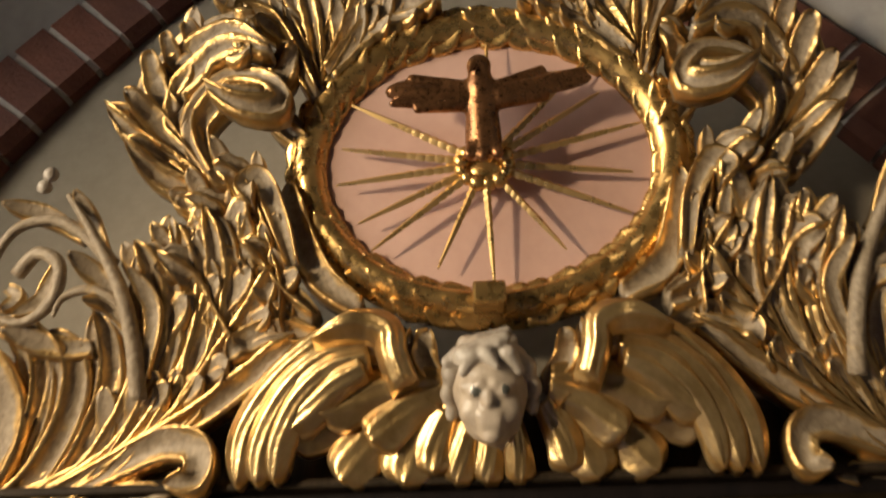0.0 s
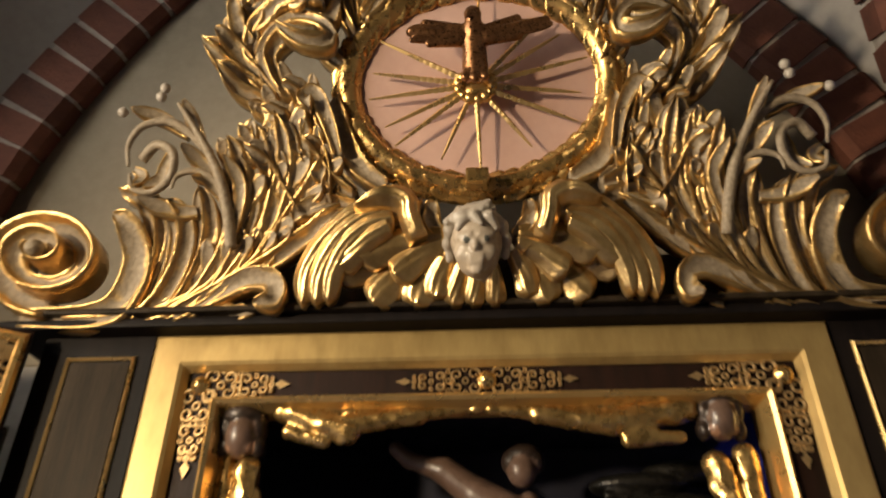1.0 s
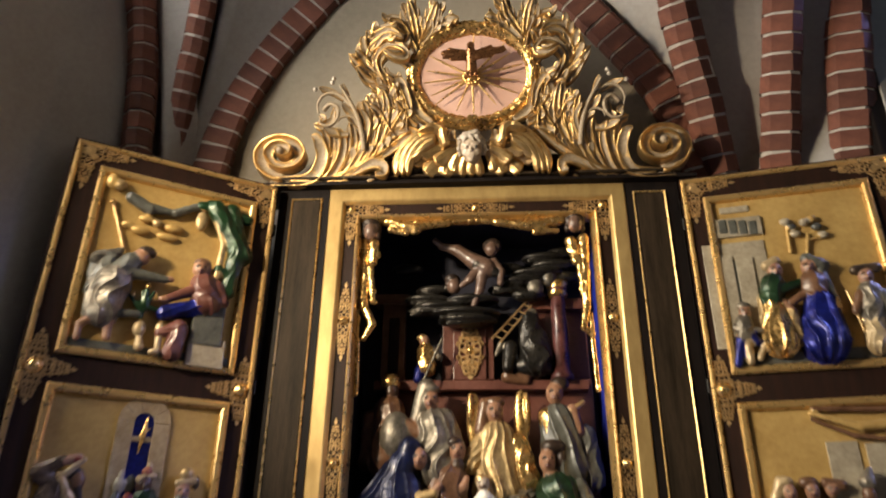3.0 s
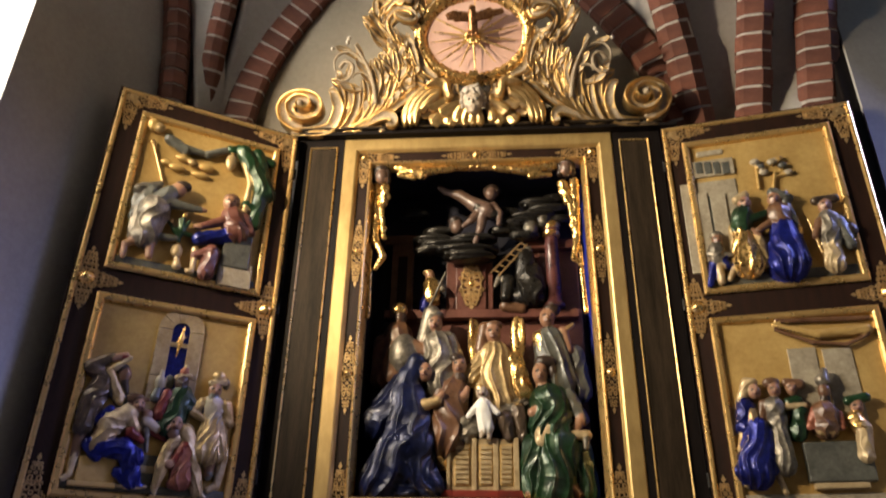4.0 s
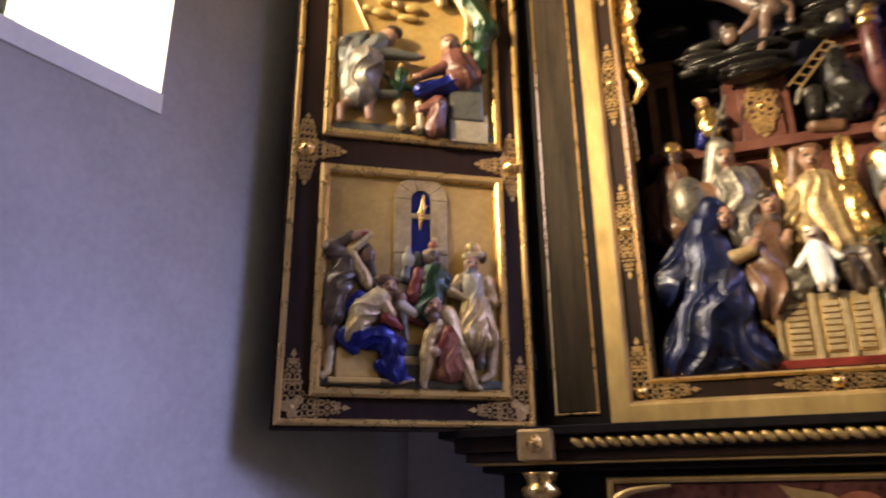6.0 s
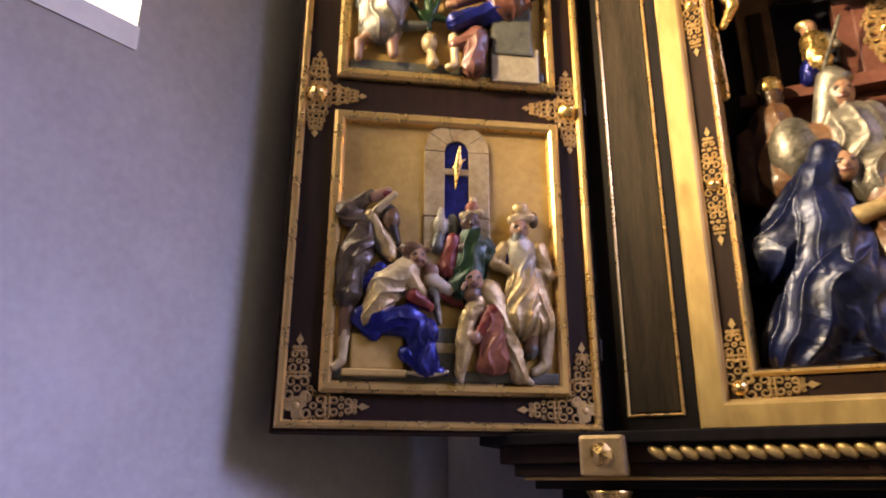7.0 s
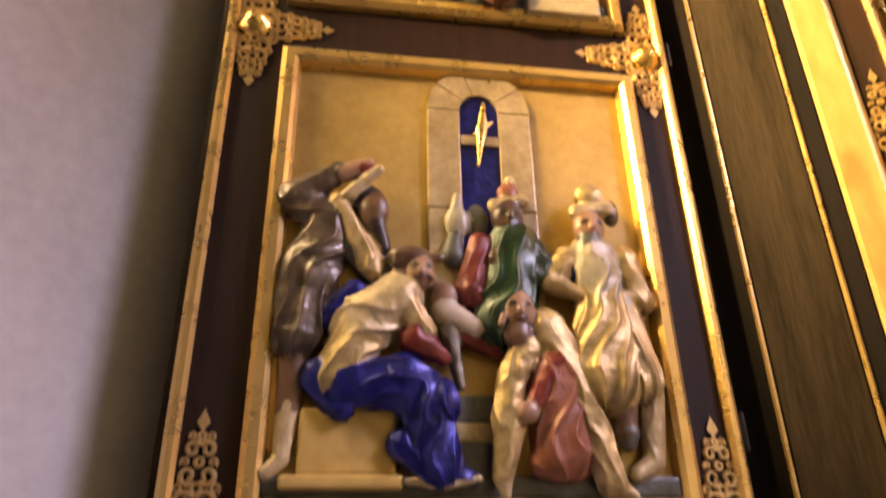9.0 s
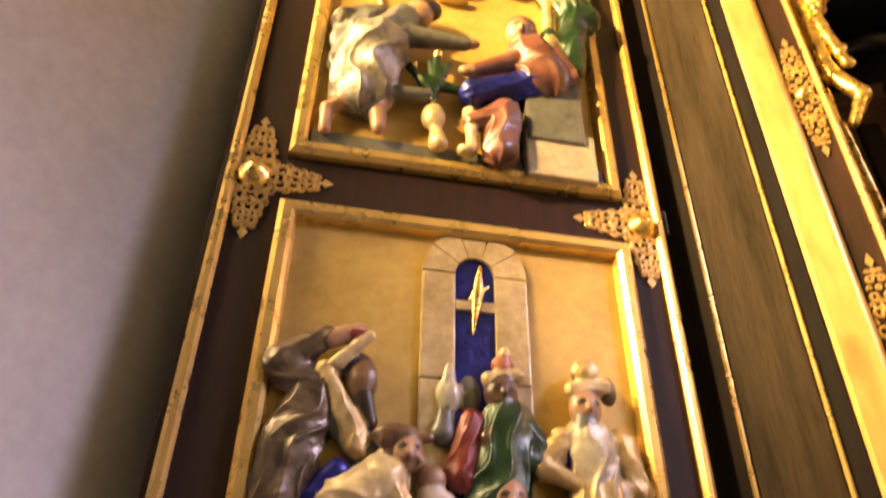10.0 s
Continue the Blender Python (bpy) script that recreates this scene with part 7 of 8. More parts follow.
carve("carved_angel_with_wings", "silver-grey angel leaning forward with lifted wings", WING_L, [
    ("e", (-0.449, -0.034, 2.913), (0.031, 0.025, 0.029), SKIN),
    ("e", (-0.431, -0.034, 2.936), (0.032, 0.023, 0.023), HAIR),
    ("c", (-0.474, -0.028, 2.892), (-0.517, -0.024, 2.809), 0.0355, 0.0488, SLATE, 5),
    ("c", (-0.516, -0.022, 2.810), (-0.528, -0.022, 2.701), 0.0604, 0.0475, SILVER, 6),
    ("c", (-0.515, -0.020, 2.929), (-0.579, -0.014, 2.889), 0.0133, 0.0266, SILVER, 4),
    ("c", (-0.539, -0.012, 2.894), (-0.579, -0.010, 2.776), 0.0307, 0.0220, SLATE, 5),
    ("e", (-0.551, -0.012, 2.842), (0.052, 0.017, 0.056), SLATE),
    ("c", (-0.569, -0.012, 2.801), (-0.571, -0.012, 2.695), 0.0256, 0.0192, SILVER, 4),
    ("c", (-0.474, -0.036, 2.851), (-0.357, -0.040, 2.849), 0.0219, 0.0131, SLATE, 0),
    ("e", (-0.345, -0.042, 2.851), (0.018, 0.011, 0.011), SKIN),
    ("c", (-0.508, -0.026, 2.692), (-0.500, -0.028, 2.620), 0.0189, 0.0126, SKIN, 0),
    ("c", (-0.537, -0.018, 2.700), (-0.587, -0.020, 2.653), 0.0189, 0.0126, SKIN, 0),
    ("c", (-0.587, -0.020, 2.653), (-0.587, -0.020, 2.608), 0.0123, 0.0102, SKIN, 0),
    ("c", (-0.509, -0.026, 2.704), (-0.421, -0.026, 2.714), 0.0168, 0.0126, SLATE, 0),
    ("c", (-0.573, -0.010, 3.113), (-0.506, -0.012, 2.941), 0.0057, 0.0057, BRASS, 0),
    ("e", (-0.573, -0.012, 3.112), (0.011, 0.009, 0.011), GOLD)], 0.0028, 0.0040, "figures of the annunciation relief")
carve("carved_lily_vase", "green lily plant in a cream vase", WING_L, [
    ("e", (-0.408, -0.024, 2.666), (0.021, 0.019, 0.028), CREAM),
    ("c", (-0.403, -0.024, 2.637), (-0.399, -0.024, 2.608), 0.0106, 0.0170, CREAM, 0),
    ("c", (-0.410, -0.026, 2.705), (-0.418, -0.030, 2.796), 0.0086, 0.0065, GREEN, 0),
    ("c", (-0.408, -0.028, 2.728), (-0.384, -0.032, 2.797), 0.0087, 0.0065, GREEN, 0),
    ("c", (-0.413, -0.028, 2.727), (-0.456, -0.032, 2.773), 0.0086, 0.0065, GREEN, 0),
    ("c", (-0.407, -0.030, 2.751), (-0.406, -0.034, 2.822), 0.0109, 0.0065, GREEN, 0),
    ("c", (-0.427, -0.026, 2.748), (-0.364, -0.026, 2.740), 0.0130, 0.0087, GREEN, 0),
    ("e", (-0.405, -0.036, 2.814), (0.009, 0.009, 0.011), GOLD),
    ("e", (-0.449, -0.034, 2.779), (0.009, 0.009, 0.011), GOLD)], 0.0030, 0.0040, "figures of the annunciation relief")
carve("carved_praying_woman", "woman in red and blue behind a lectern", WING_L, [
    ("e", (-0.249, -0.036, 2.911), (0.026, 0.023, 0.030), SKIN),
    ("c", (-0.249, -0.057, 2.914), (-0.249, -0.061, 2.905), 0.0033, 0.0051, SKIN, 0),
    ("e", (-0.249, -0.056, 2.895), (0.007, 0.004, 0.003), REDWOOD),
    ("e", (-0.259, -0.056, 2.914), (0.005, 0.004, 0.003), HAIR),
    ("e", (-0.238, -0.056, 2.914), (0.005, 0.004, 0.003), HAIR),
    ("e", (-0.242, -0.032, 2.935), (0.031, 0.024, 0.021), BROWN),
    ("e", (-0.222, -0.030, 2.916), (0.014, 0.019, 0.026), BROWN),
    ("c", (-0.226, -0.026, 2.856), (-0.209, -0.024, 2.792), 0.0465, 0.0511, REDWOOD, 6),
    ("c", (-0.262, -0.036, 2.827), (-0.341, -0.040, 2.780), 0.0206, 0.0137, REDWOOD, 0),
    ("e", (-0.351, -0.042, 2.776), (0.018, 0.011, 0.011), SKIN),
    ("c", (-0.183, -0.030, 2.858), (-0.155, -0.030, 2.803), 0.0258, 0.0234, REDWOOD, 4),
    ("c", (-0.339, -0.032, 2.731), (-0.232, -0.030, 2.771), 0.0264, 0.0308, BLUE, 5),
    ("c", (-0.343, -0.034, 2.658), (-0.285, -0.034, 2.684), 0.0151, 0.0302, REDWOOD, 5),
    ("c", (-0.284, -0.034, 2.677), (-0.294, -0.034, 2.600), 0.0308, 0.0308, REDWOOD, 6),
    ("c", (-0.346, -0.030, 2.683), (-0.341, -0.032, 2.602), 0.0130, 0.0109, CREAM, 3),
    ("e", (-0.352, -0.034, 2.592), (0.017, 0.013, 0.011), CREAM)], 0.0028, 0.0040, "figures of the annunciation relief")
part("relief_lectern", box(-0.245, -0.139, -0.040, 0.020, 2.641, 2.802, 0.006), SLATE, wing_left, "grey draped lectern")
part("relief_lectern_base", box(-0.248, -0.122, -0.034, 0.020, 2.564, 2.667, 0.004), STONEPAINT, wing_left, "")
carve("carved_curtain", "gathered green curtain with gold fringe", WING_L, [
    ("c", (-0.223, -0.022, 3.166), (-0.111, -0.022, 2.998), 0.0349, 0.0399, GREEN, 6),
    ("c", (-0.165, -0.020, 3.172), (-0.118, -0.020, 3.023), 0.0304, 0.0304, GREEN, 6),
    ("c", (-0.128, -0.022, 3.020), (-0.140, -0.022, 2.848), 0.0345, 0.0246, GREEN, 6),
    ("c", (-0.247, -0.018, 3.180), (-0.103, -0.018, 3.151), 0.0199, 0.0199, GREEN, 4),
    ("c", (-0.225, -0.028, 3.135), (-0.181, -0.028, 3.028), 0.0124, 0.0099, ROBE, 0),
    ("c", (-0.181, -0.028, 3.028), (-0.187, -0.028, 2.896), 0.0098, 0.0146, ROBE, 0),
    ("e", (-0.269, -0.024, 3.104), (0.022, 0.017, 0.039), ROBE),
    ("e", (-0.269, -0.020, 3.166), (0.030, 0.020, 0.020), GREEN),
    ("c", (-0.184, -0.026, 2.923), (-0.148, -0.024, 2.908), 0.0191, 0.0167, GREEN, 0)], 0.0042, 0.0050, "figures of the annunciation relief")
carve("carved_clouds", "ochre clouds with dark wings above", WING_L, [
    ("c", (-0.517, -0.018, 3.140), (-0.449, -0.018, 3.109), 0.0210, 0.0210, SLATE, 4),
    ("c", (-0.449, -0.018, 3.115), (-0.384, -0.018, 3.114), 0.0188, 0.0141, SLATE, 3),
    ("c", (-0.363, -0.018, 3.116), (-0.290, -0.018, 3.161), 0.0168, 0.0144, SLATE, 3),
    ("e", (-0.561, -0.018, 3.178), (0.023, 0.019, 0.023), ROBE),
    ("e", (-0.588, -0.016, 3.189), (0.021, 0.019, 0.028), OCHRE),
    ("e", (-0.413, -0.016, 3.061), (0.019, 0.014, 0.016), ROBE),
    ("e", (-0.467, -0.012, 3.024), (0.032, 0.014, 0.016), OCHRE),
    ("e", (-0.360, -0.012, 3.057), (0.033, 0.014, 0.017), OCHRE),
    ("e", (-0.376, -0.010, 3.019), (0.037, 0.012, 0.014), OCHRE),
    ("e", (-0.453, -0.012, 3.072), (0.028, 0.014, 0.014), OCHRE),
    ("e", (-0.510, -0.010, 3.037), (0.023, 0.014, 0.014), OCHRE)], 0.0045, 0.0060, "figures of the annunciation relief")
part("relief_tower", box(0.044, 0.257, -0.004, 0.022, 2.648, 3.045, 0.003), STONEPAINT, wing_right, "grey painted tower")
part("relief_gallery", box(0.095, 0.260, -0.010, 0.022, 3.066, 3.142, 0.003), STONEPAINT, wing_right, "")
part("relief_dome", box(0.125, 0.229, -0.006, 0.022, 3.166, 3.193, 0.008), STONEPAINT, wing_right, "")
part("relief_arch_opening", box(0.114, 0.141, -0.013, -0.008, 3.082, 3.137, 0.004), SLATE, wing_right, "")
part("relief_arch_opening", box(0.148, 0.175, -0.013, -0.008, 3.077, 3.132, 0.004), SLATE, wing_right, "")
part("relief_arch_opening", box(0.182, 0.208, -0.013, -0.008, 3.072, 3.127, 0.004), SLATE, wing_right, "")
part("relief_arch_opening", box(0.215, 0.242, -0.013, -0.008, 3.067, 3.121, 0.004), SLATE, wing_right, "")
part("relief_doorway", box(0.098, 0.186, -0.007, -0.002, 2.689, 2.976, 0.004), SLATE, wing_right, "")
part("relief_pilaster", box(0.086, 0.141, -0.012, -0.003, 2.688, 2.990, 0.002), STONEPAINT, wing_right, "")
part("relief_pilaster", box(0.150, 0.207, -0.012, -0.003, 2.681, 2.980, 0.002), STONEPAINT, wing_right, "")
part("relief_ground_strip", box(0.102, 0.610, -0.012, 0.004, 2.582, 2.625, 0.006), SLATE, wing_right, "")
carve("carved_woman_in_green", "woman in green bodice and gold skirt greeting", WING_R, [
    ("e", (0.268, -0.034, 2.906), (0.025, 0.022, 0.031), SKIN),
    ("c", (0.268, -0.055, 2.910), (0.268, -0.058, 2.900), 0.0032, 0.0049, SKIN, 0),
    ("e", (0.268, -0.053, 2.891), (0.007, 0.004, 0.003), REDWOOD),
    ("e", (0.258, -0.053, 2.909), (0.005, 0.004, 0.003), HAIR),
    ("e", (0.278, -0.053, 2.909), (0.005, 0.004, 0.003), HAIR),
    ("c", (0.243, -0.032, 2.928), (0.274, -0.032, 2.944), 0.0181, 0.0181, CREAM, 0),
    ("c", (0.255, -0.024, 2.861), (0.239, -0.024, 2.797), 0.0401, 0.0379, GREEN, 5),
    ("c", (0.274, -0.034, 2.836), (0.347, -0.036, 2.858), 0.0198, 0.0132, GREEN, 0),
    ("c", (0.238, -0.024, 2.785), (0.244, -0.024, 2.654), 0.0352, 0.0549, GOLD, 8),
    ("c", (0.293, -0.024, 2.754), (0.298, -0.024, 2.659), 0.0217, 0.0260, ROBE, 5),
    ("c", (0.216, -0.020, 2.814), (0.209, -0.020, 2.683), 0.0200, 0.0200, ROBE, 4),
    ("c", (0.277, -0.034, 2.787), (0.298, -0.036, 2.760), 0.0153, 0.0109, SKIN, 0)], 0.0028, 0.0040, "figures of the visitation relief")
carve("carved_woman_in_blue", "woman in blue lustre skirt embracing another", WING_R, [
    ("e", (0.373, -0.036, 2.908), (0.024, 0.022, 0.029), SKIN),
    ("c", (0.373, -0.056, 2.912), (0.373, -0.060, 2.903), 0.0032, 0.0049, SKIN, 0),
    ("e", (0.373, -0.055, 2.894), (0.007, 0.004, 0.003), REDWOOD),
    ("e", (0.363, -0.055, 2.911), (0.005, 0.004, 0.003), HAIR),
    ("e", (0.382, -0.055, 2.911), (0.005, 0.004, 0.003), HAIR),
    ("c", (0.375, -0.032, 2.940), (0.416, -0.028, 2.912), 0.0223, 0.0267, SLATE, 3),
    ("c", (0.377, -0.028, 2.851), (0.383, -0.026, 2.790), 0.0437, 0.0394, BROWN, 5),
    ("c", (0.361, -0.038, 2.823), (0.295, -0.038, 2.783), 0.0174, 0.0130, BROWN, 0),
    ("c", (0.412, -0.024, 2.885), (0.435, -0.022, 2.786), 0.0198, 0.0176, SLATE, 4),
    ("c", (0.431, -0.024, 2.821), (0.437, -0.022, 2.762), 0.0151, 0.0173, GOLD, 4),
    ("c", (0.385, -0.026, 2.778), (0.376, -0.028, 2.638), 0.0473, 0.0688, BLUE, 9),
    ("c", (0.427, -0.022, 2.739), (0.430, -0.022, 2.646), 0.0212, 0.0297, BLUE, 5),
    ("c", (0.346, -0.028, 2.722), (0.336, -0.030, 2.630), 0.0256, 0.0256, BLUE, 5),
    ("e", (0.376, -0.040, 2.881), (0.018, 0.013, 0.009), SKIN)], 0.0028, 0.0040, "figures of the visitation relief")
carve("carved_traveller", "grey-coated traveller with hat and bundle", WING_R, [
    ("e", (0.542, -0.032, 2.858), (0.024, 0.021, 0.030), SKIN),
    ("c", (0.542, -0.052, 2.862), (0.542, -0.055, 2.852), 0.0031, 0.0047, SKIN, 0),
    ("e", (0.542, -0.050, 2.843), (0.007, 0.003, 0.003), REDWOOD),
    ("e", (0.533, -0.050, 2.861), (0.005, 0.003, 0.003), HAIR),
    ("e", (0.552, -0.050, 2.861), (0.005, 0.003, 0.003), HAIR),
    ("c", (0.514, -0.032, 2.884), (0.581, -0.030, 2.888), 0.0173, 0.0173, VIOLET, 0),
    ("c", (0.545, -0.022, 2.808), (0.537, -0.022, 2.715), 0.0361, 0.0361, SILVER, 6),
    ("c", (0.512, -0.030, 2.796), (0.488, -0.032, 2.739), 0.0170, 0.0127, BROWN, 0),
    ("c", (0.575, -0.024, 2.791), (0.598, -0.024, 2.695), 0.0253, 0.0210, SLATE, 4),
    ("e", (0.607, -0.020, 2.754), (0.029, 0.021, 0.033), HAIR),
    ("c", (0.536, -0.024, 2.714), (0.532, -0.024, 2.623), 0.0291, 0.0353, CREAM, 7),
    ("c", (0.476, -0.032, 2.812), (0.498, -0.032, 2.668), 0.0043, 0.0043, BRASS, 0),
    ("c", (0.532, -0.026, 2.622), (0.531, -0.028, 2.592), 0.0102, 0.0081, SILVER, 0)], 0.0028, 0.0040, "figures of the visitation relief")
carve("carved_seated_child", "small seated figure in silver and blue", WING_R, [
    ("e", (0.147, -0.030, 2.764), (0.020, 0.018, 0.024), SKIN),
    ("c", (0.147, -0.046, 2.767), (0.147, -0.049, 2.759), 0.0026, 0.0040, SKIN, 0),
    ("e", (0.147, -0.045, 2.752), (0.006, 0.003, 0.002), REDWOOD),
    ("e", (0.139, -0.045, 2.766), (0.004, 0.003, 0.002), HAIR),
    ("e", (0.155, -0.045, 2.766), (0.004, 0.003, 0.002), HAIR),
    ("e", (0.146, -0.030, 2.788), (0.024, 0.018, 0.016), SILVER),
    ("c", (0.138, -0.024, 2.724), (0.137, -0.024, 2.688), 0.0330, 0.0308, SILVER, 4),
    ("c", (0.111, -0.034, 2.711), (0.189, -0.034, 2.695), 0.0131, 0.0110, SILVER, 0),
    ("c", (0.156, -0.028, 2.678), (0.169, -0.028, 2.660), 0.0195, 0.0173, BLUE, 0),
    ("c", (0.120, -0.026, 2.666), (0.100, -0.026, 2.586), 0.0174, 0.0130, BLUE, 3),
    ("c", (0.139, -0.028, 2.656), (0.140, -0.028, 2.593), 0.0173, 0.0151, CREAM, 4),
    ("c", (0.199, -0.026, 2.657), (0.171, -0.026, 2.602), 0.0129, 0.0107, CREAM, 0)], 0.0042, 0.0050, "figures of the visitation relief")
carve("carved_trees", "two small silvered trees on the ground", WING_R, [
    ("c", (0.340, -0.010, 3.087), (0.336, -0.010, 2.984), 0.0058, 0.0070, OCHRE, 0),
    ("e", (0.337, -0.013, 3.101), (0.019, 0.014, 0.014), STONEPAINT),
    ("e", (0.355, -0.012, 3.078), (0.016, 0.012, 0.012), SLATE),
    ("e", (0.363, -0.012, 3.051), (0.018, 0.011, 0.014), STONEPAINT),
    ("c", (0.403, -0.010, 3.046), (0.387, -0.010, 2.971), 0.0057, 0.0069, OCHRE, 0),
    ("e", (0.398, -0.013, 3.092), (0.018, 0.014, 0.014), STONEPAINT),
    ("e", (0.424, -0.013, 3.101), (0.018, 0.014, 0.014), OCHRE),
    ("e", (0.450, -0.012, 3.037), (0.018, 0.011, 0.014), STONEPAINT),
    ("e", (0.435, -0.013, 3.070), (0.018, 0.014, 0.014), SLATE),
    ("c", (0.395, -0.011, 3.021), (0.445, -0.012, 3.033), 0.0046, 0.0046, OCHRE, 0)], 0.0042, 0.0040, "")
part("relief_table", box(0.304, 0.502, -0.034, 0.020, 1.869, 1.995, 0.004), SLATE, wing_right, "slate-blue draped table")
part("relief_table_foot", box(0.316, 0.475, -0.038, 0.020, 1.847, 1.865, 0.004), CREAM, wing_right, "")
part("relief_ground_strip", box(0.102, 0.610, -0.012, 0.004, 1.800, 1.835, 0.006), STONEPAINT, wing_right, "")
part("relief_pilaster", box(0.317, 0.409, -0.004, 0.020, 2.049, 2.326, 0.003), STONEPAINT, wing_right, "")
part("relief_pilaster", box(0.428, 0.522, -0.004, 0.020, 2.045, 2.318, 0.003), STONEPAINT, wing_right, "")
carve("carved_canopy", "swagged brown canopy with cream fringe", WING_R, [
    ("c", (0.289, -0.012, 2.414), (0.428, -0.014, 2.364), 0.0081, 0.0141, OCHRE, 4),
    ("c", (0.429, -0.014, 2.368), (0.583, -0.014, 2.373), 0.0156, 0.0176, OCHRE, 5),
    ("c", (0.301, -0.010, 2.428), (0.593, -0.010, 2.415), 0.0101, 0.0101, BROWN, 3),
    ("c", (0.290, -0.014, 2.395), (0.405, -0.016, 2.339), 0.0060, 0.0080, BROWN, 3),
    ("c", (0.405, -0.016, 2.339), (0.509, -0.016, 2.324), 0.0078, 0.0078, BROWN, 3),
    ("c", (0.509, -0.016, 2.324), (0.578, -0.016, 2.352), 0.0076, 0.0076, BROWN, 3)], 0.0045, 0.0060, "")
carve("carved_woman_in_blue", "veiled woman in deep blue lustre mantle", WING_R, [
    ("e", (0.183, -0.036, 2.171), (0.021, 0.019, 0.027), SKIN),
    ("c", (0.183, -0.054, 2.174), (0.183, -0.057, 2.165), 0.0027, 0.0042, SKIN, 0),
    ("e", (0.183, -0.052, 2.157), (0.006, 0.003, 0.002), REDWOOD),
    ("e", (0.175, -0.052, 2.173), (0.004, 0.003, 0.003), HAIR),
    ("e", (0.191, -0.052, 2.173), (0.004, 0.003, 0.003), HAIR),
    ("c", (0.162, -0.030, 2.206), (0.137, -0.028, 2.141), 0.0175, 0.0175, CREAM, 3),
    ("e", (0.176, -0.032, 2.205), (0.023, 0.019, 0.016), CREAM),
    ("c", (0.149, -0.026, 2.121), (0.131, -0.024, 2.053), 0.0325, 0.0268, BLUE, 5),
    ("c", (0.160, -0.034, 2.098), (0.160, -0.034, 2.049), 0.0227, 0.0227, ROBE, 4),
    ("c", (0.171, -0.028, 2.050), (0.144, -0.028, 1.908), 0.0375, 0.0599, BLUE, 9),
    ("c", (0.199, -0.028, 2.030), (0.193, -0.028, 1.916), 0.0241, 0.0297, BLUE, 6),
    ("c", (0.130, -0.026, 2.052), (0.110, -0.026, 1.976), 0.0132, 0.0113, ROBE, 3),
    ("c", (0.107, -0.036, 1.862), (0.163, -0.036, 1.888), 0.0072, 0.0072, CREAM, 0)], 0.0028, 0.0040, "figures of the presentation relief")
carve("carved_man_in_grey", "man in grey coat beside a veiled woman", WING_R, [
    ("e", (0.247, -0.034, 2.174), (0.021, 0.019, 0.027), SKIN),
    ("c", (0.247, -0.052, 2.177), (0.247, -0.055, 2.168), 0.0027, 0.0042, SKIN, 0),
    ("e", (0.247, -0.050, 2.160), (0.006, 0.003, 0.002), REDWOOD),
    ("e", (0.239, -0.050, 2.176), (0.004, 0.003, 0.003), HAIR),
    ("e", (0.256, -0.050, 2.176), (0.004, 0.003, 0.003), HAIR),
    ("e", (0.241, -0.030, 2.201), (0.029, 0.019, 0.019), BROWN),
    ("c", (0.236, -0.024, 2.117), (0.241, -0.024, 2.068), 0.0359, 0.0321, SILVER, 5),
    ("c", (0.243, -0.024, 2.048), (0.237, -0.024, 1.925), 0.0278, 0.0371, SILVER, 8),
    ("c", (0.245, -0.036, 2.104), (0.228, -0.038, 2.056), 0.0112, 0.0094, CREAM, 0),
    ("c", (0.212, -0.022, 1.889), (0.226, -0.026, 1.839), 0.0108, 0.0090, CREAM, 0),
    ("c", (0.205, -0.026, 2.128), (0.187, -0.028, 2.069), 0.0171, 0.0152, BROWN, 0)], 0.0028, 0.0040, "figures of the presentation relief")
carve("carved_man_in_green", "man in green behind the table", WING_R, [
    ("e", (0.303, -0.026, 2.179), (0.019, 0.017, 0.025), SKIN),
    ("c", (0.303, -0.042, 2.182), (0.303, -0.044, 2.174), 0.0025, 0.0038, SKIN, 0),
    ("e", (0.303, -0.041, 2.167), (0.005, 0.003, 0.002), REDWOOD),
    ("e", (0.296, -0.040, 2.181), (0.004, 0.003, 0.002), HAIR),
    ("e", (0.311, -0.040, 2.181), (0.004, 0.003, 0.002), HAIR),
    ("c", (0.289, -0.024, 2.200), (0.333, -0.024, 2.192), 0.0153, 0.0172, BROWN, 0),
    ("c", (0.288, -0.018, 2.130), (0.315, -0.018, 2.134), 0.0207, 0.0207, GREEN, 0),
    ("c", (0.318, -0.016, 2.095), (0.297, -0.018, 2.028), 0.0261, 0.0298, GREEN, 5),
    ("c", (0.274, -0.028, 2.114), (0.336, -0.030, 2.117), 0.0112, 0.0094, CREAM, 0)], 0.0028, 0.0040, "figures of the presentation relief")
carve("carved_priest", "priest in silver mitre and brown robe", WING_R, [
    ("e", (0.401, -0.034, 2.160), (0.020, 0.019, 0.026), BROWN),
    ("c", (0.403, -0.034, 2.199), (0.414, -0.034, 2.231), 0.0243, 0.0112, SILVER, 0),
    ("e", (0.399, -0.036, 2.132), (0.017, 0.013, 0.017), HAIR),
    ("c", (0.389, -0.024, 2.085), (0.385, -0.024, 2.043), 0.0440, 0.0403, BROWN, 6),
    ("c", (0.359, -0.032, 2.096), (0.335, -0.034, 2.043), 0.0147, 0.0129, ROSE, 3),
    ("c", (0.428, -0.032, 2.081), (0.430, -0.034, 2.039), 0.0163, 0.0127, ROSE, 3),
    ("e", (0.387, -0.038, 2.021), (0.032, 0.014, 0.009), ROBE)], 0.0028, 0.0040, "figures of the presentation relief")
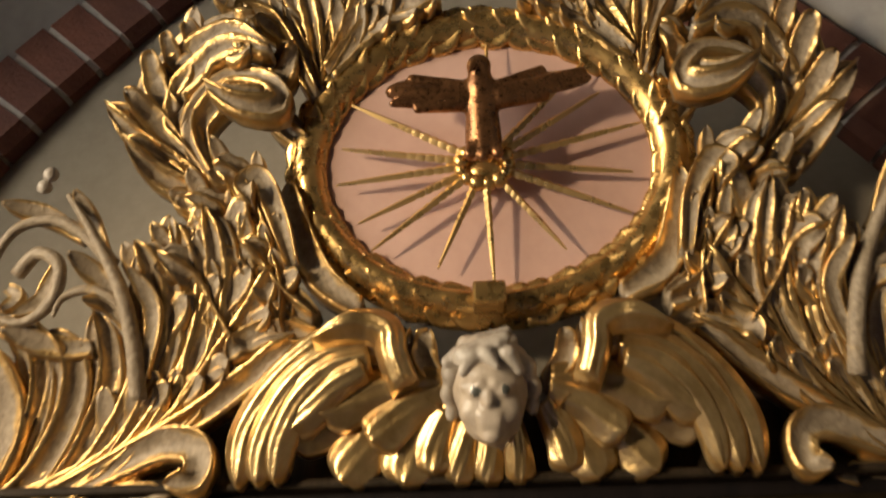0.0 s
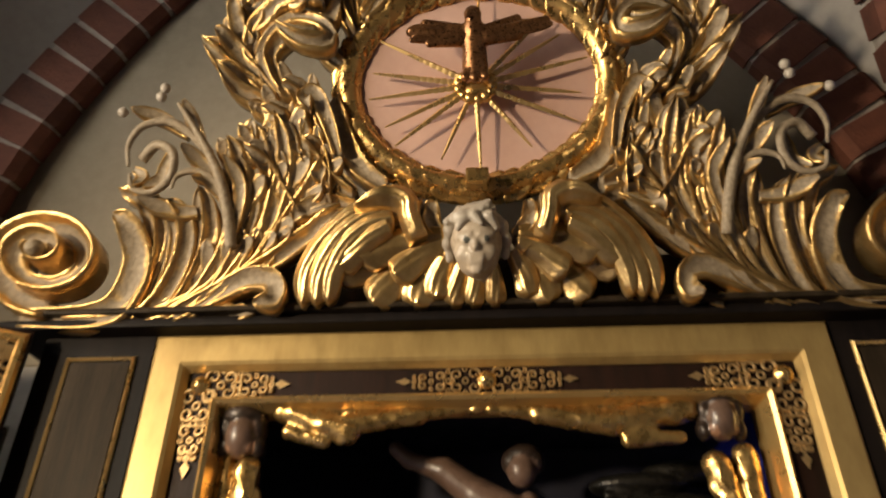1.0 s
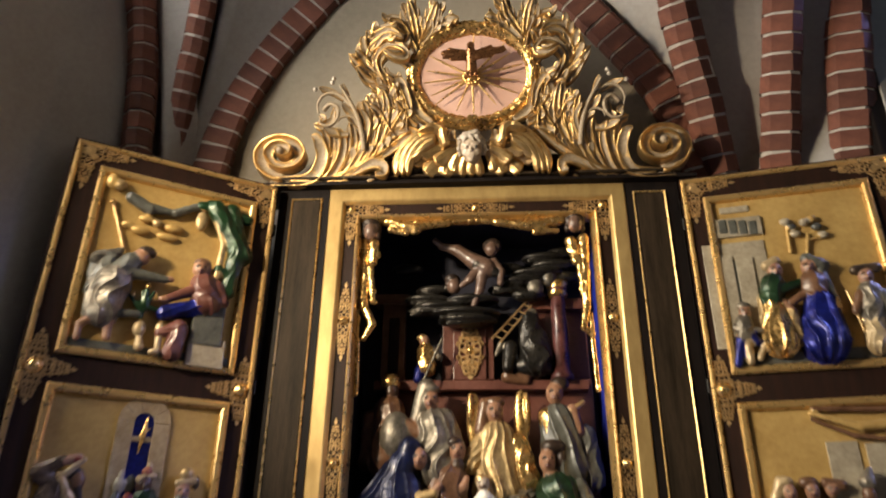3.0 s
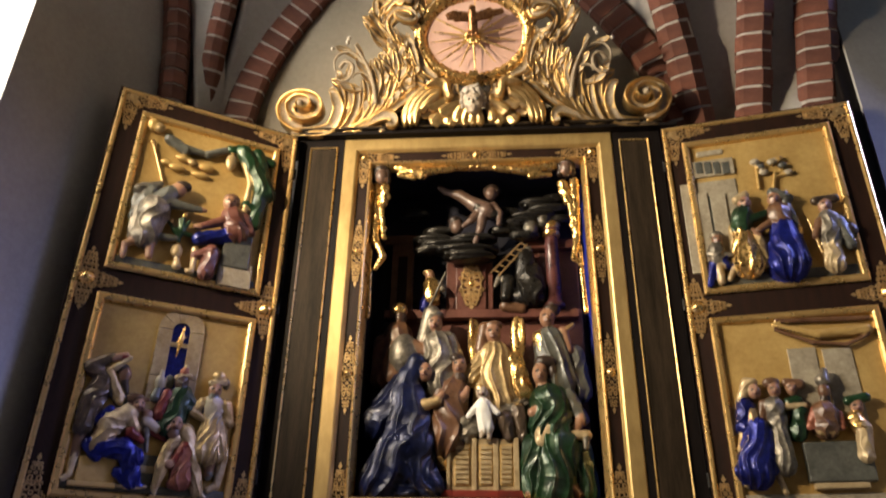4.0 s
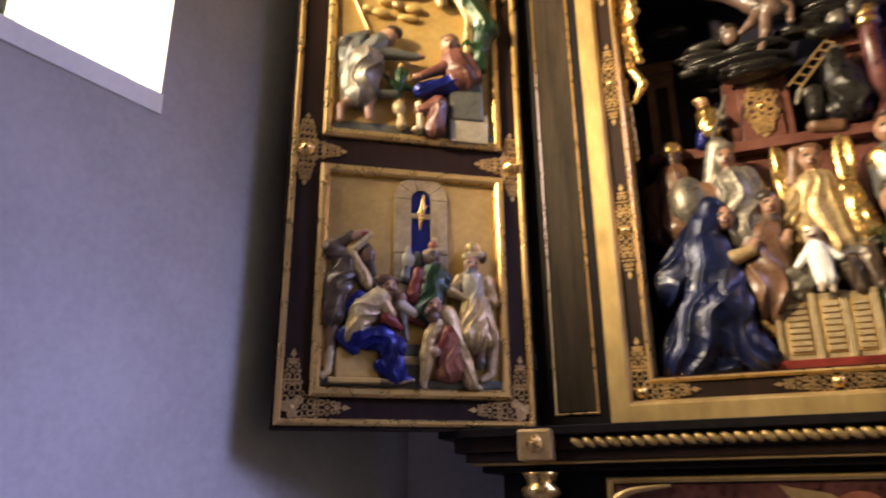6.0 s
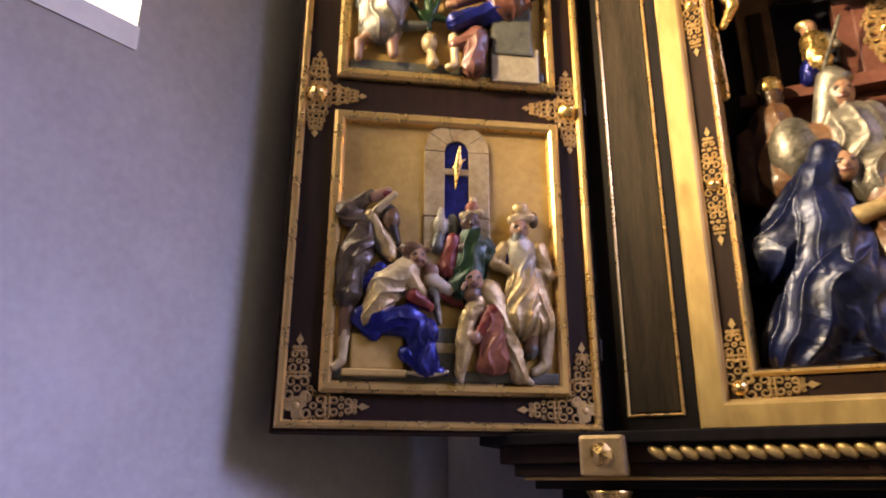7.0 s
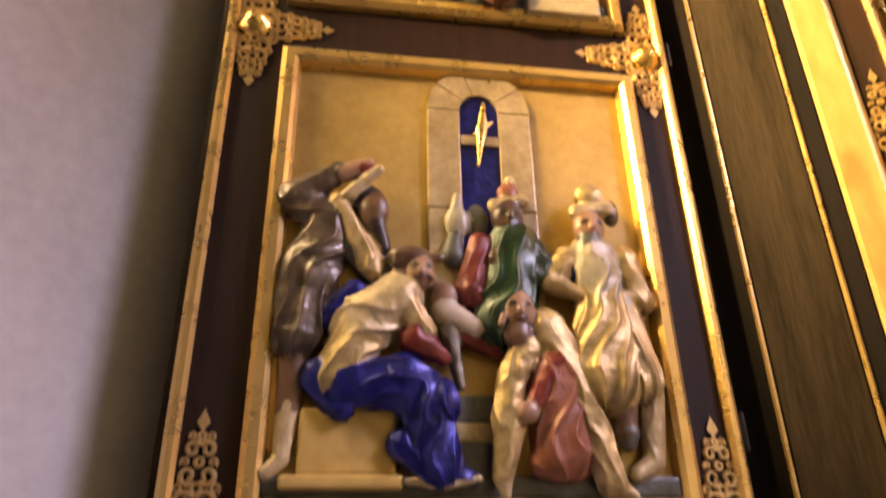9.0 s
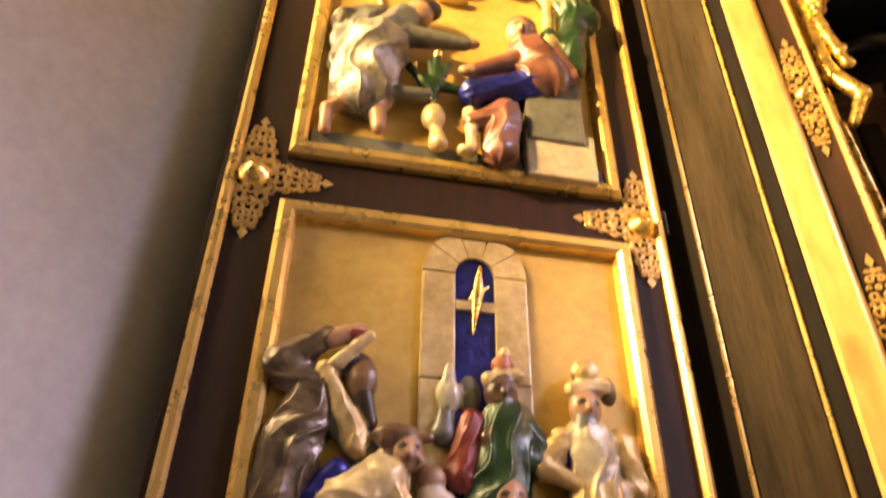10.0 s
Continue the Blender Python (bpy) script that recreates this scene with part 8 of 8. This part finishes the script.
carve("carved_attendant", "attendant in gold sleeves beside the table", WING_R, [
    ("e", (0.489, -0.030, 2.104), (0.020, 0.016, 0.024), SKIN),
    ("c", (0.489, -0.045, 2.107), (0.489, -0.048, 2.099), 0.0026, 0.0040, SKIN, 0),
    ("e", (0.489, -0.044, 2.092), (0.006, 0.003, 0.002), REDWOOD),
    ("e", (0.481, -0.044, 2.106), (0.004, 0.003, 0.002), HAIR),
    ("e", (0.497, -0.044, 2.106), (0.004, 0.003, 0.002), HAIR),
    ("c", (0.468, -0.028, 2.125), (0.522, -0.028, 2.135), 0.0164, 0.0164, GREEN, 0),
    ("c", (0.475, -0.026, 2.067), (0.492, -0.026, 2.029), 0.0252, 0.0288, GOLD, 5),
    ("c", (0.493, -0.030, 2.037), (0.482, -0.034, 1.944), 0.0249, 0.0249, CREAM, 5)], 0.0028, 0.0040, "figures of the presentation relief")
HEAD = Matrix.Translation(crest_point(-0.010, 0.055, 0.092)) @ pose(0, 0, 0, 25, 0, -4) @ Matrix.Diagonal((0.84, 0.82, 0.82, 1))
carve("carved_cherub", "pale carved cherub head with tousled curls", HEAD, [
    ("e", (0, 0, 0.008), (0.054, 0.058, 0.060), PALE_SKIN), ("e", (0, -0.012, -0.028), (0.043, 0.044, 0.044), PALE_SKIN),
    ("e", (-0.023, -0.038, -0.024), (0.020, 0.016, 0.019), PALE_SKIN), ("e", (0.023, -0.038, -0.024), (0.020, 0.016, 0.019), PALE_SKIN),
    ("c", (0, -0.054, 0.004), (0, -0.060, -0.013), 0.0045, 0.0078, PALE_SKIN), ("e", (0, -0.044, -0.058), (0.015, 0.013, 0.011), PALE_SKIN),
    ("c", (-0.009, -0.0535, -0.0365), (0.009, -0.0535, -0.0365), 0.0022, 0.0022, ROSE), ("c", (-0.010, -0.053, -0.030), (0.010, -0.053, -0.030), 0.005, 0.005, PALE_SKIN), ("c", (-0.009, -0.052, -0.043), (0.009, -0.052, -0.043), 0.005, 0.005, PALE_SKIN),
    ("e", (-0.020, -0.052, 0.001), (0.0085, 0.0045, 0.0052), PALE_SKIN), ("e", (0.020, -0.052, 0.001), (0.0085, 0.0045, 0.0052), PALE_SKIN), ("e", (-0.019, -0.0555, 0.0005), (0.0032, 0.003, 0.003), SLATE), ("e", (0.021, -0.0555, 0.0005), (0.0032, 0.003, 0.003), SLATE),
    ("c", (-0.010, -0.056, 0.012), (-0.034, -0.046, 0.010), 0.005, 0.004, PALE_SKIN), ("c", (0.010, -0.056, 0.012), (0.034, -0.046, 0.010), 0.005, 0.004, PALE_SKIN),
    ("c", (0, 0.01, -0.05), (0, 0.02, -0.062), 0.026, 0.026, PALE_SKIN)], 0.0028, 0.009)
carve("carved_curls", "grey-white carved curls round the cherub's brow", HEAD, [
    ("e", (0, 0.008, 0.046), (0.056, 0.054, 0.030), BONE), ("c", (-0.03, -0.038, 0.052), (0.026, -0.036, 0.072), 0.017, 0.010, BONE, 4),
    ("c", (0.0, -0.048, 0.052), (0.014, -0.056, 0.034), 0.012, 0.005, BONE), ("c", (-0.02, -0.046, 0.05), (-0.034, -0.046, 0.028), 0.012, 0.006, BONE),
    ("c", (0.03, -0.04, 0.05), (0.042, -0.036, 0.026), 0.013, 0.007, BONE), ("e", (-0.052, -0.014, 0.030), (0.015, 0.017, 0.018), BONE),
    ("e", (0.052, -0.014, 0.030), (0.015, 0.017, 0.018), BONE), ("e", (-0.060, -0.004, 0.004), (0.012, 0.015, 0.017), BONE), ("e", (0.060, -0.004, 0.004), (0.012, 0.015, 0.017), BONE),
    ("e", (-0.058, 0.006, -0.022), (0.012, 0.016, 0.018), BONE), ("e", (0.056, 0.008, -0.020), (0.010, 0.014, 0.016), BONE), ("c", (-0.012, -0.030, 0.064), (0.018, -0.046, 0.066), 0.012, 0.006, BONE, 4), ("c", (-0.03, 0.0, 0.07), (0.036, 0.0, 0.074), 0.014, 0.008, BONE, 5),
    ("c", (-0.01, -0.02, 0.07), (0.03, -0.01, 0.085), 0.014, 0.007, BONE), ("c", (-0.04, -0.02, 0.055), (-0.056, -0.03, 0.046), 0.013, 0.008, BONE)], 0.003, 0.006)
carve("carved_dove", "copper-gold dove with spread wings before rays", Matrix.Translation((0.0, -0.315, CZ + 0.322)) @ Matrix.Diagonal((0.88, 0.9, 0.85, 1.0)) @ Matrix.Translation((0.0, 0.22, -3.762)), [
    ("c", (-0.005, -0.183, 3.796), (-0.006, -0.222, 3.865), 0.0257, 0.0206, GOLD_RED, 0),
    ("e", (-0.007, -0.241, 3.886), (0.017, 0.015, 0.018), GOLD_RED),
    ("c", (-0.013, -0.253, 3.878), (-0.021, -0.255, 3.855), 0.0061, 0.0018, GOLD_RED, 0),
    ("c", (-0.006, -0.223, 3.858), (-0.007, -0.238, 3.882), 0.0194, 0.0141, GOLD_RED, 0),
    ("e", (-0.076, -0.224, 3.853), (0.053, 0.006, 0.022), GOLD_RED),
    ("e", (-0.105, -0.229, 3.860), (0.032, 0.005, 0.018), GOLD_RED),
    ("e", (0.077, -0.217, 3.869), (0.059, 0.006, 0.020), GOLD_RED),
    ("e", (0.112, -0.216, 3.881), (0.036, 0.005, 0.015), GOLD_RED),
    ("c", (-0.026, -0.221, 3.861), (-0.101, -0.232, 3.877), 0.0132, 0.0071, GOLD_RED, 0),
    ("c", (-0.031, -0.219, 3.850), (-0.128, -0.232, 3.854), 0.0123, 0.0070, GOLD_RED, 0),
    ("c", (-0.033, -0.216, 3.843), (-0.127, -0.228, 3.832), 0.0113, 0.0052, GOLD_RED, 0),
    ("c", (-0.031, -0.213, 3.839), (-0.094, -0.222, 3.823), 0.0105, 0.0052, GOLD_RED, 0),
    ("c", (0.015, -0.221, 3.859), (0.081, -0.218, 3.899), 0.0123, 0.0071, GOLD_RED, 0),
    ("c", (0.019, -0.219, 3.849), (0.138, -0.217, 3.893), 0.0123, 0.0061, GOLD_RED, 0),
    ("c", (0.020, -0.216, 3.845), (0.137, -0.214, 3.879), 0.0114, 0.0052, GOLD_RED, 0),
    ("c", (0.020, -0.213, 3.841), (0.085, -0.207, 3.852), 0.0105, 0.0052, GOLD_RED, 0),
    ("c", (-0.018, -0.188, 3.784), (-0.025, -0.189, 3.765), 0.0102, 0.0085, GOLD_RED, 0),
    ("c", (-0.006, -0.189, 3.780), (-0.007, -0.190, 3.760), 0.0101, 0.0084, GOLD_RED, 0),
    ("c", (0.007, -0.186, 3.784), (0.013, -0.187, 3.766), 0.0102, 0.0085, GOLD_RED, 0)], 0.0032, 0.0050, "")
